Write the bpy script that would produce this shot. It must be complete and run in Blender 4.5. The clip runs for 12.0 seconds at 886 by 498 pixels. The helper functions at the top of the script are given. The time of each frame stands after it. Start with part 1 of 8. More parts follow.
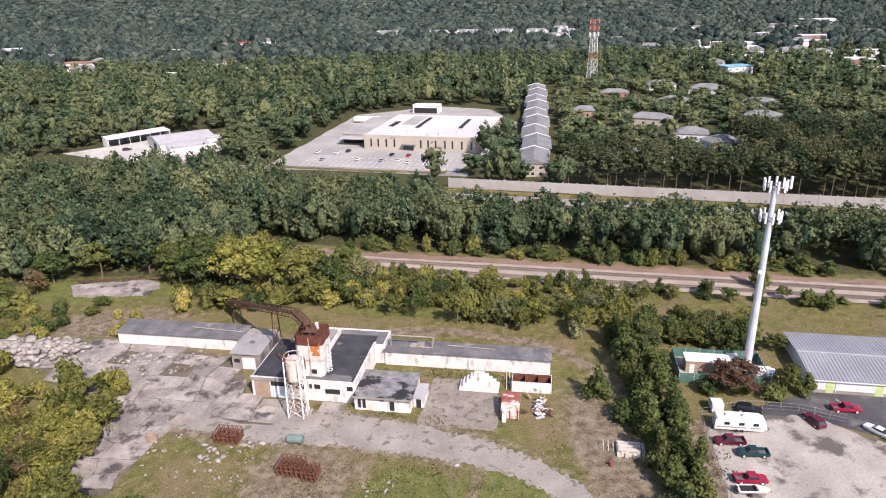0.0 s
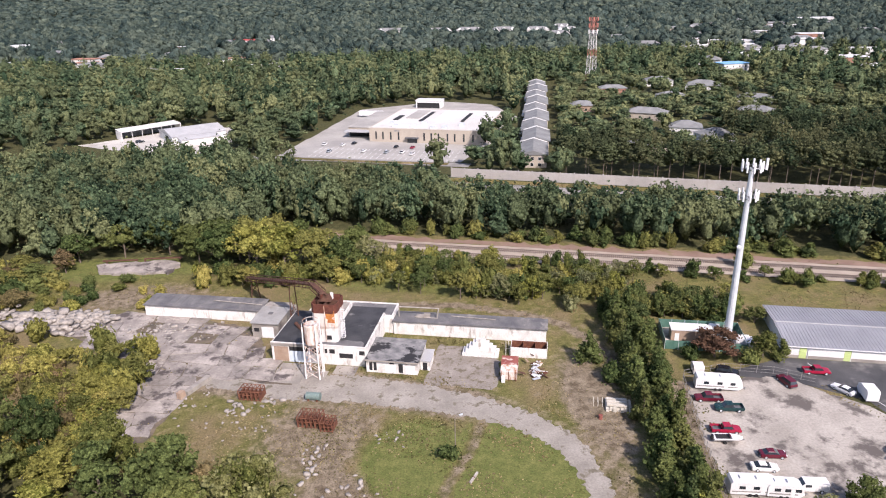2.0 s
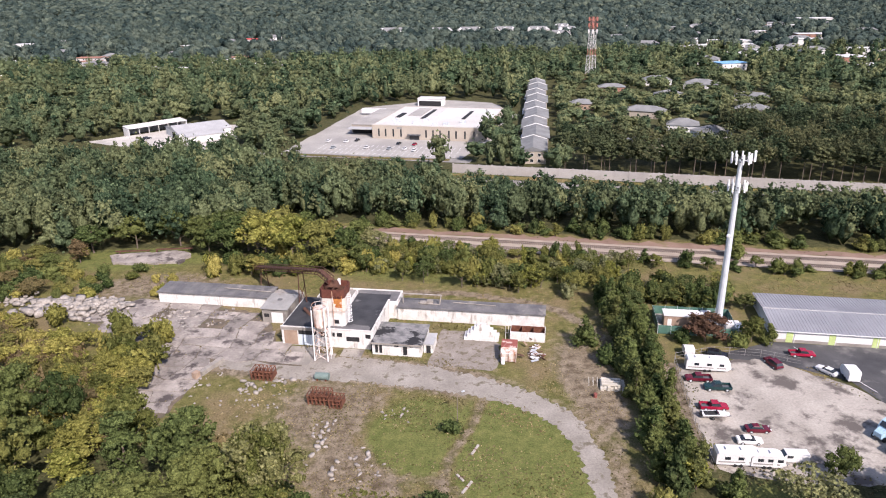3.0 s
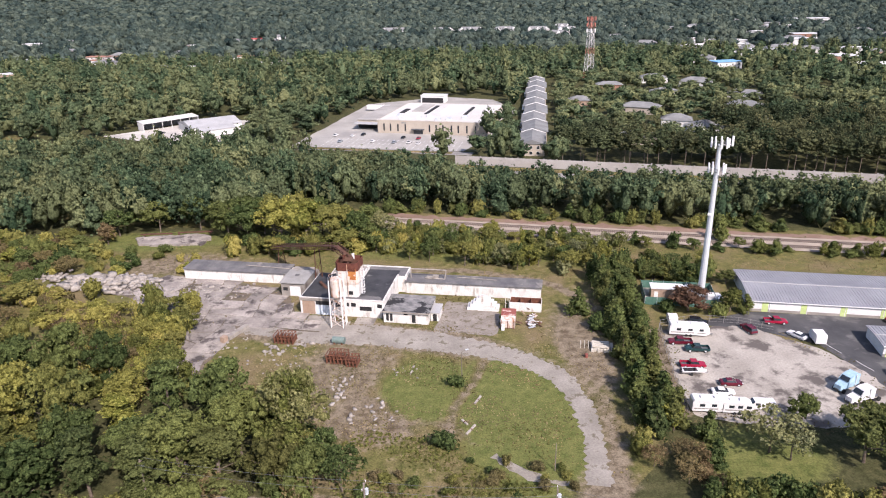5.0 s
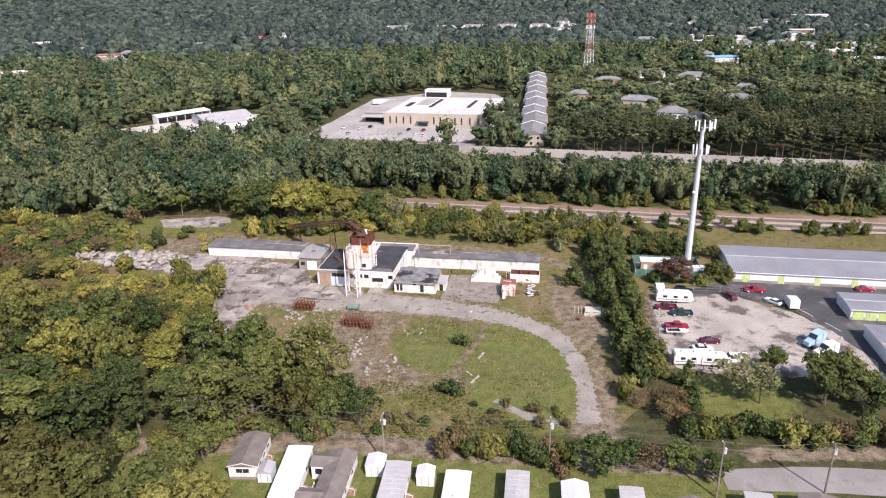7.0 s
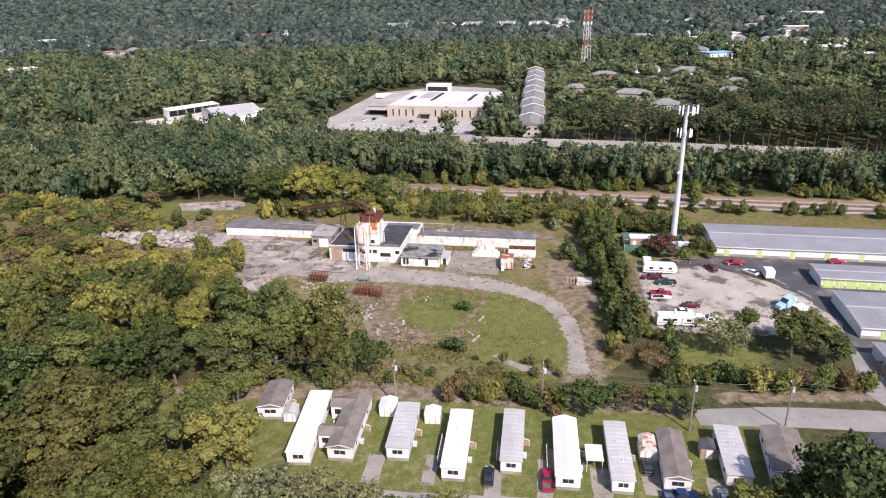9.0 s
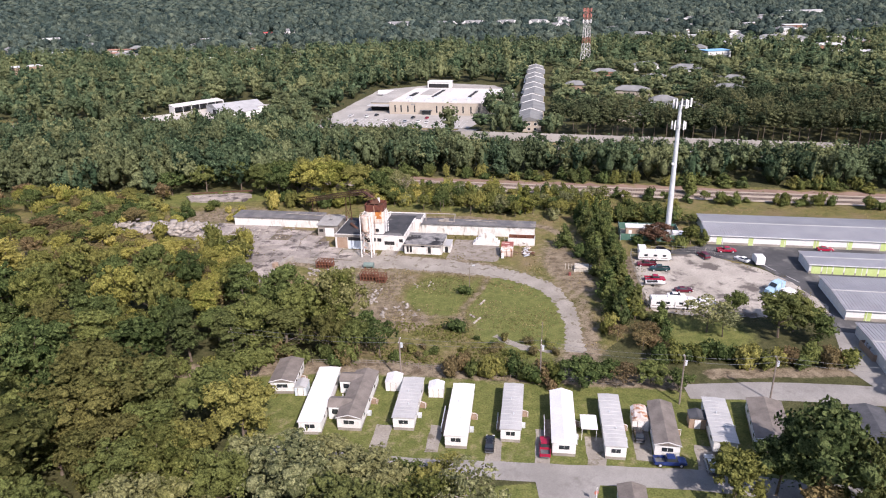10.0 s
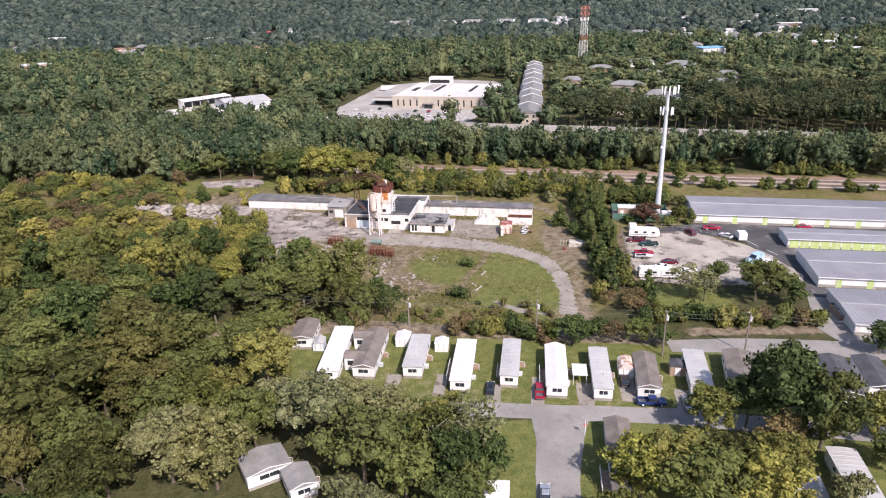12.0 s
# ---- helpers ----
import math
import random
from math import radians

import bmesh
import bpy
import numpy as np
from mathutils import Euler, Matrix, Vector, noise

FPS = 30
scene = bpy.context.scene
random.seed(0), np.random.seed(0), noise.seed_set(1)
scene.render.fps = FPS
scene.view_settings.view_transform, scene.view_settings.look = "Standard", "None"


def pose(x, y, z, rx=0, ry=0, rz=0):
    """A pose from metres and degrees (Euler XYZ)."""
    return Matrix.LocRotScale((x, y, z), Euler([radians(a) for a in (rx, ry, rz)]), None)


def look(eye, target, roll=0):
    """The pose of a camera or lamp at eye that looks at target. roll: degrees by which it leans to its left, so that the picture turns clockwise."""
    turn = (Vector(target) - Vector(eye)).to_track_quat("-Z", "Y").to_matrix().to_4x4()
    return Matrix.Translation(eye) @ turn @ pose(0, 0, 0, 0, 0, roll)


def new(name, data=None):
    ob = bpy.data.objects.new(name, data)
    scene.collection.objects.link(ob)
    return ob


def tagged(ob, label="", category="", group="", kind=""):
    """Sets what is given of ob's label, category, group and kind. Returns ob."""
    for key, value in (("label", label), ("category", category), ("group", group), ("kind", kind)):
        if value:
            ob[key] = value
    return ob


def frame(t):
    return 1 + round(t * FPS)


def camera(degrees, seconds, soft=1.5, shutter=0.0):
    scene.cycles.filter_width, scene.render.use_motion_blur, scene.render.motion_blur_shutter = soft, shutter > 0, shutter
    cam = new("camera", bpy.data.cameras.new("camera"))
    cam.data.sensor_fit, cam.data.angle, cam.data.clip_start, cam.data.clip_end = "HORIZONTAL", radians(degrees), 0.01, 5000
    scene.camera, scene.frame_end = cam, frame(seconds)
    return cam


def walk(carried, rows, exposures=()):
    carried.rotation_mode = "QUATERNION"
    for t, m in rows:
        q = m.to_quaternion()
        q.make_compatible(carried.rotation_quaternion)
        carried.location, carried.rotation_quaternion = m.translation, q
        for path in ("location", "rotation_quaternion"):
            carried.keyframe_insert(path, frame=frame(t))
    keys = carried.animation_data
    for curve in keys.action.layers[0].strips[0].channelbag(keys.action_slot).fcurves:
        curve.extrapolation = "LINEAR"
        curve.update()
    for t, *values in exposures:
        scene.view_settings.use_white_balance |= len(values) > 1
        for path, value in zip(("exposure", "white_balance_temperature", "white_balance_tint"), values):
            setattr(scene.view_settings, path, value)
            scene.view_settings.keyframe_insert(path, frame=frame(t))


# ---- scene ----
cam = camera(66.0, 12.0, soft=1.1)
PATH = [
    (0, (2.269, 48.555, 81.24), (2.365, 50.417, 80.517), -1.3),
    (0.5, (1.903, 45.282, 81.203), (1.999, 47.145, 80.48), -1.2),
    (1, (1.496, 41.952, 81.157), (1.593, 43.814, 80.432), -1.3),
    (1.5, (1.034, 38.528, 81.117), (1.129, 40.389, 80.391), -1.2),
    (2, (0.535, 34.98, 81.091), (0.629, 36.841, 80.364), -1.2),
    (2.5, (0.021, 31.265, 81.087), (0.114, 33.126, 80.359), -1.2),
    (3, (-0.466, 27.349, 81.089), (-0.373, 29.21, 80.362), -1.1),
    (5, (-2.544, 11.083, 80.989), (-2.453, 12.944, 80.264), -1.1),
    (5.5, (-3.011, 6.936, 80.904), (-2.922, 8.798, 80.179), -1.1),
    (6, (-3.464, 2.763, 80.81), (-3.376, 4.625, 80.084), -1.2),
    (6.5, (-3.9, -1.396, 80.697), (-3.815, 0.465, 79.97), -1.2),
    (7, (-4.321, -5.518, 80.575), (-4.238, -3.657, 79.846), -1.3),
    (9, (-6.16, -21.878, 79.987), (-6.077, -20.019, 79.254), -1.4),
    (9.5, (-6.66, -25.863, 79.789), (-6.577, -24.004, 79.055), -1.4),
    (10, (-7.167, -29.792, 79.516), (-7.085, -27.934, 78.781), -1.4),
    (10.5, (-7.652, -33.687, 79.17), (-7.569, -31.829, 78.435), -1.4),
    (11, (-8.13, -37.572, 78.751), (-8.047, -35.714, 78.016), -1.5),
    (11.5, (-8.606, -41.482, 78.288), (-8.524, -39.623, 77.554), -1.5),
    (12, (-9.07, -45.404, 77.821), (-8.988, -43.545, 77.088), -1.5),
]
walk(cam, [(t, look(eye, target, roll)) for t, eye, target, roll in PATH], [(0.0, 0.42, 6500, 24), (12.0, 0.42, 6500, 24)])

# ---- light ----
SUN_AZ = math.atan2(-0.90, 0.43)
SUN_EL = radians(43)
sun_dir = Vector((math.cos(SUN_EL) * math.cos(SUN_AZ), math.cos(SUN_EL) * math.sin(SUN_AZ), math.sin(SUN_EL)))
world = bpy.data.worlds.new("sky")
scene.world = world
world.use_nodes = True
wn = world.node_tree
sky = wn.nodes.new("ShaderNodeTexSky")
sky.sky_type = "NISHITA"
sky.sun_disc = False
sky.sun_elevation = SUN_EL
sky.sun_rotation = math.pi / 2 - SUN_AZ
sky.dust_density = 1.5
wn.links.new(sky.outputs[0], wn.nodes["Background"].inputs[0])
wn.nodes["Background"].inputs[1].default_value = 0.15
lamp = bpy.data.lights.new("sun", "SUN")
lamp.energy = 5.0
lamp.angle = radians(0.6)
lamp.color = (1.0, 0.95, 0.87)
sun = new("sun", lamp)
sun.matrix_world = look(tuple(sun_dir * 300), (0, 0, 0))


# ---- materials ----
def ramp_between(nt, fac, c1, c2):
    m = nt.nodes.new("ShaderNodeMix")
    m.data_type = "RGBA"
    m.inputs[6].default_value = (*c1, 1)
    m.inputs[7].default_value = (*c2, 1)
    if fac is not None:
        nt.links.new(fac, m.inputs[0])
    return m


def stretch(nt, value, lo, hi):
    n = nt.nodes.new("ShaderNodeMapRange")
    n.inputs[1].default_value = lo
    n.inputs[2].default_value = hi
    nt.links.new(value, n.inputs[0])
    return n.outputs[0]


def noise_at(nt, vec, scale, detail=4.0, rough=0.55):
    n = nt.nodes.new("ShaderNodeTexNoise")
    n.inputs["Scale"].default_value = scale
    n.inputs["Detail"].default_value = detail
    n.inputs["Roughness"].default_value = rough
    nt.links.new(vec, n.inputs["Vector"])
    return n.outputs["Fac"]


def begin(name):
    m = bpy.data.materials.new(name)
    m.use_nodes = True
    nt = m.node_tree
    b = nt.nodes["Principled BSDF"]
    g = nt.nodes.new("ShaderNodeNewGeometry")
    return m, nt, b, g


def surf(name, c1, c2, scale=0.6, rough=0.8, metal=0.0, bump=0.3, stain=None, stain_scale=0.25, stain_at=(0.55, 0.7), fine=6.0, spec=0.3, vary=0.0, run=1.0):
    """Two-tone surface with broad and fine grain, and stains of a shape of their own."""
    m, nt, b, g = begin(name)
    pos = g.outputs["Position"]
    broad = noise_at(nt, pos, scale)
    mix = ramp_between(nt, stretch(nt, broad, 0.35, 0.65), c1, c2)
    small = noise_at(nt, pos, fine, 3)
    out = nt.nodes.new("ShaderNodeMix")
    out.data_type = "RGBA"
    out.blend_type = "MULTIPLY"
    out.inputs[0].default_value = 0.5
    nt.links.new(mix.outputs[2], out.inputs[6])
    grey = ramp_between(nt, stretch(nt, small, 0.3, 0.7), (0.6, 0.6, 0.6), (1.15, 1.15, 1.15))
    nt.links.new(grey.outputs[2], out.inputs[7])
    last = out.outputs[2]
    if stain:
        at = pos
        if run != 1.0:
            squash = nt.nodes.new("ShaderNodeVectorMath")
            squash.operation = "MULTIPLY"
            squash.inputs[1].default_value = (1, 1, run)
            nt.links.new(pos, squash.inputs[0])
            at = squash.outputs[0]
        s = stretch(nt, noise_at(nt, at, stain_scale, 5, 0.65), *stain_at)
        over = ramp_between(nt, s, (0, 0, 0), stain)
        nt.links.new(last, over.inputs[6])
        last = over.outputs[2]
    if vary:
        info = nt.nodes.new("ShaderNodeObjectInfo")
        shade = ramp_between(nt, info.outputs["Random"], (1 - vary,) * 3, (1 + vary,) * 3)
        each = nt.nodes.new("ShaderNodeMix")
        each.data_type = "RGBA"
        each.blend_type = "MULTIPLY"
        each.inputs[0].default_value = 1.0
        nt.links.new(last, each.inputs[6])
        nt.links.new(shade.outputs[2], each.inputs[7])
        last = each.outputs[2]
    nt.links.new(last, b.inputs["Base Color"])
    b.inputs["Roughness"].default_value = rough
    b.inputs["Metallic"].default_value = metal
    b.inputs["Specular IOR Level"].default_value = spec
    if bump:
        bp = nt.nodes.new("ShaderNodeBump")
        bp.inputs["Strength"].default_value = bump
        bp.inputs["Distance"].default_value = 0.05
        nt.links.new(small, bp.inputs["Height"])
        nt.links.new(bp.outputs[0], b.inputs["Normal"])
    return m


def foliage(name, dark, light, other, patch=0.12, thin=0.22, leafy=3.4, low=0.34, high=1.70, share=0.15):
    """Leaf clumps: each its own tone, each tree its own leaning to another hue."""
    m, nt, b, g = begin(name)
    nt.nodes.remove(b)
    info = nt.nodes.new("ShaderNodeObjectInfo")
    col = ramp_between(nt, g.outputs["Random Per Island"], dark, light)
    cell = nt.nodes.new("ShaderNodeTexVoronoi")
    cell.voronoi_dimensions = "2D"
    cell.inputs["Scale"].default_value = patch
    nt.links.new(g.outputs["Position"], cell.inputs["Vector"])
    sep = nt.nodes.new("ShaderNodeSeparateColor")
    nt.links.new(cell.outputs["Color"], sep.inputs[0])
    add = nt.nodes.new("ShaderNodeMath")
    add.operation = "MULTIPLY_ADD"
    add.inputs[1].default_value = share
    nt.links.new(sep.outputs[0], add.inputs[0])
    half = nt.nodes.new("ShaderNodeMath")
    half.operation = "MULTIPLY"
    half.inputs[1].default_value = 1 - share
    nt.links.new(info.outputs["Random"], half.inputs[0])
    nt.links.new(half.outputs[0], add.inputs[2])
    tint = ramp_between(nt, stretch(nt, add.outputs[0], 0.25, 0.85), (0, 0, 0), other)
    nt.links.new(col.outputs[2], tint.inputs[6])
    fleck = noise_at(nt, g.outputs["Position"], leafy, 3, 0.7)
    tone = ramp_between(nt, stretch(nt, fleck, 0.32, 0.68), (low, low * 1.05, low), (high, high * 0.97, high * 0.92))
    spot = nt.nodes.new("ShaderNodeMix")
    spot.data_type = "RGBA"
    spot.blend_type = "MULTIPLY"
    spot.inputs[0].default_value = 1.0
    nt.links.new(tint.outputs[2], spot.inputs[6])
    nt.links.new(tone.outputs[2], spot.inputs[7])
    depth = nt.nodes.new("ShaderNodeMath")
    depth.operation = "MULTIPLY_ADD"
    depth.inputs[1].default_value = min(1.0, share * 1.3)
    nt.links.new(sep.outputs[1], depth.inputs[0])
    turn = nt.nodes.new("ShaderNodeMath")
    turn.operation = "PINGPONG"
    turn.inputs[1].default_value = 0.13
    nt.links.new(info.outputs["Random"], turn.inputs[0])
    own = nt.nodes.new("ShaderNodeMath")
    own.operation = "MULTIPLY"
    own.inputs[1].default_value = (1 - share) / 0.13
    nt.links.new(turn.outputs[0], own.inputs[0])
    nt.links.new(own.outputs[0], depth.inputs[2])
    calm = share < 0.5
    shade = ramp_between(nt, depth.outputs[0], (0.80, 0.82, 0.83) if calm else (0.58, 0.63, 0.65), (1.24, 1.22, 1.18) if calm else (1.28, 1.25, 1.2))
    each = nt.nodes.new("ShaderNodeMix")
    each.data_type = "RGBA"
    each.blend_type = "MULTIPLY"
    each.inputs[0].default_value = 1.0
    nt.links.new(spot.outputs[2], each.inputs[6])
    nt.links.new(shade.outputs[2], each.inputs[7])
    tint = each
    bp = nt.nodes.new("ShaderNodeBump")
    bp.inputs["Strength"].default_value = 1.0
    bp.inputs["Distance"].default_value = 1.2 / leafy
    nt.links.new(fleck, bp.inputs["Height"])
    d = nt.nodes.new("ShaderNodeBsdfDiffuse")
    nt.links.new(bp.outputs[0], d.inputs["Normal"])
    t = nt.nodes.new("ShaderNodeBsdfTranslucent")
    mix = nt.nodes.new("ShaderNodeMixShader")
    mix.inputs[0].default_value = thin
    nt.links.new(tint.outputs[2], d.inputs[0])
    nt.links.new(tint.outputs[2], t.inputs[0])
    nt.links.new(d.outputs[0], mix.inputs[1])
    nt.links.new(t.outputs[0], mix.inputs[2])
    nt.links.new(mix.outputs[0], nt.nodes["Material Output"].inputs[0])
    return m


def paint(name, c, rough=0.25, metal=0.0):
    return surf(name, c, tuple(v * 0.85 for v in c), 0.8, rough, metal, 0.0, fine=3.0, spec=0.5)


oak_leaf = foliage("oak_leaf", (0.028, 0.048, 0.018), (0.108, 0.146, 0.056), (0.126, 0.148, 0.052))
olive_leaf = foliage("olive_leaf", (0.054, 0.068, 0.020), (0.168, 0.184, 0.062), (0.190, 0.188, 0.062))
grey_leaf = foliage("grey_leaf", (0.075, 0.090, 0.045), (0.235, 0.250, 0.135), (0.205, 0.210, 0.100))
yellow_leaf = foliage("yellow_leaf", (0.100, 0.116, 0.026), (0.280, 0.288, 0.082), (0.300, 0.272, 0.086))
bright_leaf = foliage("bright_leaf", (0.110, 0.118, 0.040), (0.300, 0.300, 0.140), (0.270, 0.255, 0.100))
umber_leaf = foliage("umber_leaf", (0.034, 0.042, 0.015), (0.104, 0.112, 0.042), (0.118, 0.116, 0.044))
rust_leaf = foliage("rust_leaf", (0.095, 0.072, 0.040), (0.210, 0.160, 0.092), (0.170, 0.145, 0.070))
burgundy_leaf = foliage("burgundy_leaf", (0.060, 0.032, 0.026), (0.150, 0.085, 0.066), (0.120, 0.075, 0.052))
pine_leaf = foliage("pine_leaf", (0.030, 0.048, 0.020), (0.100, 0.130, 0.055), (0.120, 0.135, 0.050))
cedar_leaf = foliage("cedar_leaf", (0.032, 0.054, 0.022), (0.115, 0.155, 0.058), (0.130, 0.155, 0.056))
# Middle-distance leaf colour: extra blue in it paints a little haze.
wood_leaf = foliage("wood_leaf", (0.030, 0.056, 0.034), (0.098, 0.142, 0.082), (0.156, 0.178, 0.092), 0.085, 0.18, 1.4, 0.42, 1.62, 0.8)
dusk_leaf = foliage("dusk_leaf", (0.028, 0.048, 0.028), (0.078, 0.108, 0.060), (0.108, 0.116, 0.062), 0.085, 0.15, 1.4, 0.45, 1.5, 0.8)
straw_leaf = foliage("straw_leaf", (0.16, 0.13, 0.075), (0.30, 0.25, 0.15), (0.24, 0.21, 0.11), share=0.8)
# Leaf colour of the farthest woods, blued to paint in distance haze.
hazed_far_leaf = foliage("hazed_far_leaf", (0.028, 0.047, 0.047), (0.076, 0.107, 0.098), (0.104, 0.131, 0.105), 0.05, 0.15, 0.7, 0.45, 1.6, 0.8)
weed_leaf = foliage("weed_leaf", (0.080, 0.080, 0.028), (0.190, 0.172, 0.074), (0.215, 0.172, 0.098), 0.08, share=0.8)
bark = surf("bark", (0.10, 0.075, 0.055), (0.17, 0.14, 0.11), 1.5, 0.95)
pale_bark = surf("pale_bark", (0.30, 0.27, 0.23), (0.45, 0.42, 0.37), 1.5, 0.95)
white_wall = surf("white_wall", (0.58, 0.565, 0.53), (0.7, 0.69, 0.655), 0.4, 0.8, stain=(0.24, 0.205, 0.165), stain_scale=0.8, stain_at=(0.53, 0.72), run=0.3)
white_siding = surf("white_siding", (0.62, 0.62, 0.6), (0.7, 0.7, 0.68), 0.6, 0.6, stain=(0.55, 0.54, 0.50), stain_scale=0.4, stain_at=(0.6, 0.9))
white_metal = surf("white_metal", (0.62, 0.62, 0.61), (0.7, 0.7, 0.69), 0.3, 0.45, stain=(0.52, 0.50, 0.47), stain_scale=0.3, stain_at=(0.58, 0.85))
grey_metal_roof = surf("grey_metal_roof", (0.36, 0.362, 0.356), (0.43, 0.43, 0.42), 0.2, 0.5, stain=(0.56, 0.555, 0.54), stain_scale=0.15, stain_at=(0.6, 0.8))
storage_roof = surf("storage_roof", (0.25, 0.255, 0.27), (0.31, 0.315, 0.33), 0.12, 0.5)
tar_roof = surf("tar_roof", (0.030, 0.031, 0.034), (0.060, 0.060, 0.062), 0.25, 0.7, stain=(0.24, 0.235, 0.23), stain_scale=0.16, stain_at=(0.60, 0.72))
weathered_roof = surf("weathered_roof", (0.10, 0.10, 0.105), (0.17, 0.165, 0.16), 0.3, 0.85, stain=(0.30, 0.28, 0.25), stain_scale=0.2, stain_at=(0.56, 0.75))
shingle_brown = surf("shingle_brown", (0.135, 0.118, 0.104), (0.195, 0.172, 0.152), 0.5, 0.9)
shingle_grey = surf("shingle_grey", (0.20, 0.20, 0.195), (0.27, 0.265, 0.26), 0.4, 0.9)
shingle_dark = surf("shingle_dark", (0.055, 0.058, 0.065), (0.085, 0.088, 0.095), 0.5, 0.9)
shingle_pale = surf("shingle_pale", (0.165, 0.172, 0.17), (0.225, 0.23, 0.225), 0.2, 0.9)
concrete = surf("concrete", (0.23, 0.212, 0.186), (0.33, 0.305, 0.266), 0.25, 0.9, stain=(0.12, 0.105, 0.1), stain_scale=0.18, stain_at=(0.56, 0.72))
old_slab = surf("old_slab", (0.20, 0.178, 0.160), (0.345, 0.312, 0.275), 0.22, 0.95, stain=(0.075, 0.064, 0.060), stain_scale=0.2, stain_at=(0.52, 0.62), vary=0.22, fine=2.2)
block_stone = surf("block_stone", (0.22, 0.20, 0.175), (0.38, 0.35, 0.31), 0.8, 0.95)
rust = surf("rust", (0.105, 0.040, 0.025), (0.185, 0.078, 0.044), 1.2, 0.9, stain=(0.07, 0.03, 0.02), stain_scale=0.9)
oxide = surf("oxide", (0.085, 0.028, 0.020), (0.14, 0.050, 0.032), 0.9, 0.9)
dark_rust = surf("dark_rust", (0.070, 0.035, 0.025), (0.120, 0.060, 0.040), 1.2, 0.9)
rusty_white = surf("rusty_white", (0.66, 0.62, 0.57), (0.52, 0.44, 0.38), 0.6, 0.75, stain=(0.30, 0.13, 0.06), stain_scale=1.1, stain_at=(0.47, 0.62), run=0.22)
orange_rust = surf("orange_rust", (0.66, 0.63, 0.58), (0.56, 0.50, 0.44), 0.6, 0.8, stain=(0.36, 0.16, 0.07), stain_scale=0.9, stain_at=(0.58, 0.72), run=0.25)
red_panel = surf("red_panel", (0.2, 0.055, 0.045), (0.28, 0.1, 0.08), 1.0, 0.8, stain=(0.55, 0.45, 0.40), stain_scale=0.8)
patch_roof = surf("patch_roof", (0.13, 0.13, 0.13), (0.26, 0.255, 0.245), 0.7, 0.9, stain=(0.025, 0.025, 0.027), stain_scale=0.19, stain_at=(0.53, 0.56))
bright_rust = surf("bright_rust", (0.34, 0.10, 0.03), (0.46, 0.19, 0.05), 1.2, 0.85, stain=(0.66, 0.60, 0.52), stain_scale=0.7, stain_at=(0.54, 0.6))
dull_metal = surf("dull_metal", (0.26, 0.255, 0.24), (0.33, 0.325, 0.305), 0.4, 0.6, stain=(0.20, 0.17, 0.14), stain_scale=0.5, stain_at=(0.58, 0.75))
kerb_stone = surf("kerb_stone", (0.46, 0.43, 0.36), (0.56, 0.53, 0.46), 0.8, 0.9)
worn_pad = surf("worn_pad", (0.20, 0.175, 0.145), (0.30, 0.27, 0.235), 0.3, 0.95, stain=(0.13, 0.11, 0.075), stain_scale=0.6, stain_at=(0.5, 0.62), fine=2.5)
crack_soil = surf("crack_soil", (0.075, 0.066, 0.055), (0.17, 0.135, 0.095), 0.4, 0.95, stain=(0.09, 0.10, 0.03), stain_scale=0.3)
asphalt = surf("asphalt", (0.048, 0.049, 0.052), (0.085, 0.085, 0.086), 0.12, 0.9, stain=(0.15, 0.147, 0.14), stain_scale=0.14, stain_at=(0.54, 0.68))
worn_asphalt = surf("worn_asphalt", (0.215, 0.206, 0.19), (0.285, 0.275, 0.255), 0.12, 0.95, stain=(0.17, 0.16, 0.145), stain_scale=0.3)
lot_asphalt = surf("lot_asphalt", (0.29, 0.28, 0.258), (0.38, 0.367, 0.335), 0.05, 0.95, stain=(0.25, 0.24, 0.225), stain_scale=0.06)
gravel_lot = surf("gravel_lot", (0.29, 0.265, 0.228), (0.4, 0.37, 0.322), 0.12, 0.95, stain=(0.105, 0.092, 0.082), stain_scale=0.13, stain_at=(0.51, 0.61), fine=2.2)
gravel_road = surf("gravel_road", (0.225, 0.205, 0.174), (0.32, 0.296, 0.256), 0.2, 0.95, stain=(0.135, 0.118, 0.085), stain_scale=0.4, stain_at=(0.54, 0.64), fine=2.5)
ballast = surf("ballast", (0.29, 0.245, 0.195), (0.38, 0.325, 0.262), 0.2, 0.95)
red_earth = surf("red_earth", (0.19, 0.125, 0.095), (0.26, 0.18, 0.14), 0.12, 0.95, stain=(0.16, 0.14, 0.06), stain_scale=0.15)
sleeper_wood = surf("sleeper_wood", (0.09, 0.07, 0.06), (0.15, 0.12, 0.10), 1.0, 0.95)
rail_steel = surf("rail_steel", (0.30, 0.24, 0.20), (0.38, 0.31, 0.27), 0.5, 0.5, 0.6)
galvanised = surf("galvanised", (0.52, 0.56, 0.58), (0.60, 0.63, 0.65), 0.3, 0.5, 0.2)
antenna_white = surf("antenna_white", (0.70, 0.71, 0.71), (0.78, 0.78, 0.78), 0.8, 0.5)
dark_steel = surf("dark_steel", (0.10, 0.11, 0.12), (0.17, 0.18, 0.19), 0.8, 0.6, 0.4)
barrier_concrete = surf("barrier_concrete", (0.31, 0.295, 0.275), (0.38, 0.365, 0.34), 0.1, 0.9, stain=(0.32, 0.30, 0.27), stain_scale=0.12)
factory_wall = surf("factory_wall", (0.38, 0.335, 0.275), (0.44, 0.39, 0.32), 0.1, 0.85)
pale_yard = surf("pale_yard", (0.42, 0.40, 0.36), (0.52, 0.50, 0.455), 0.04, 0.9, stain=(0.30, 0.285, 0.26), stain_scale=0.05)
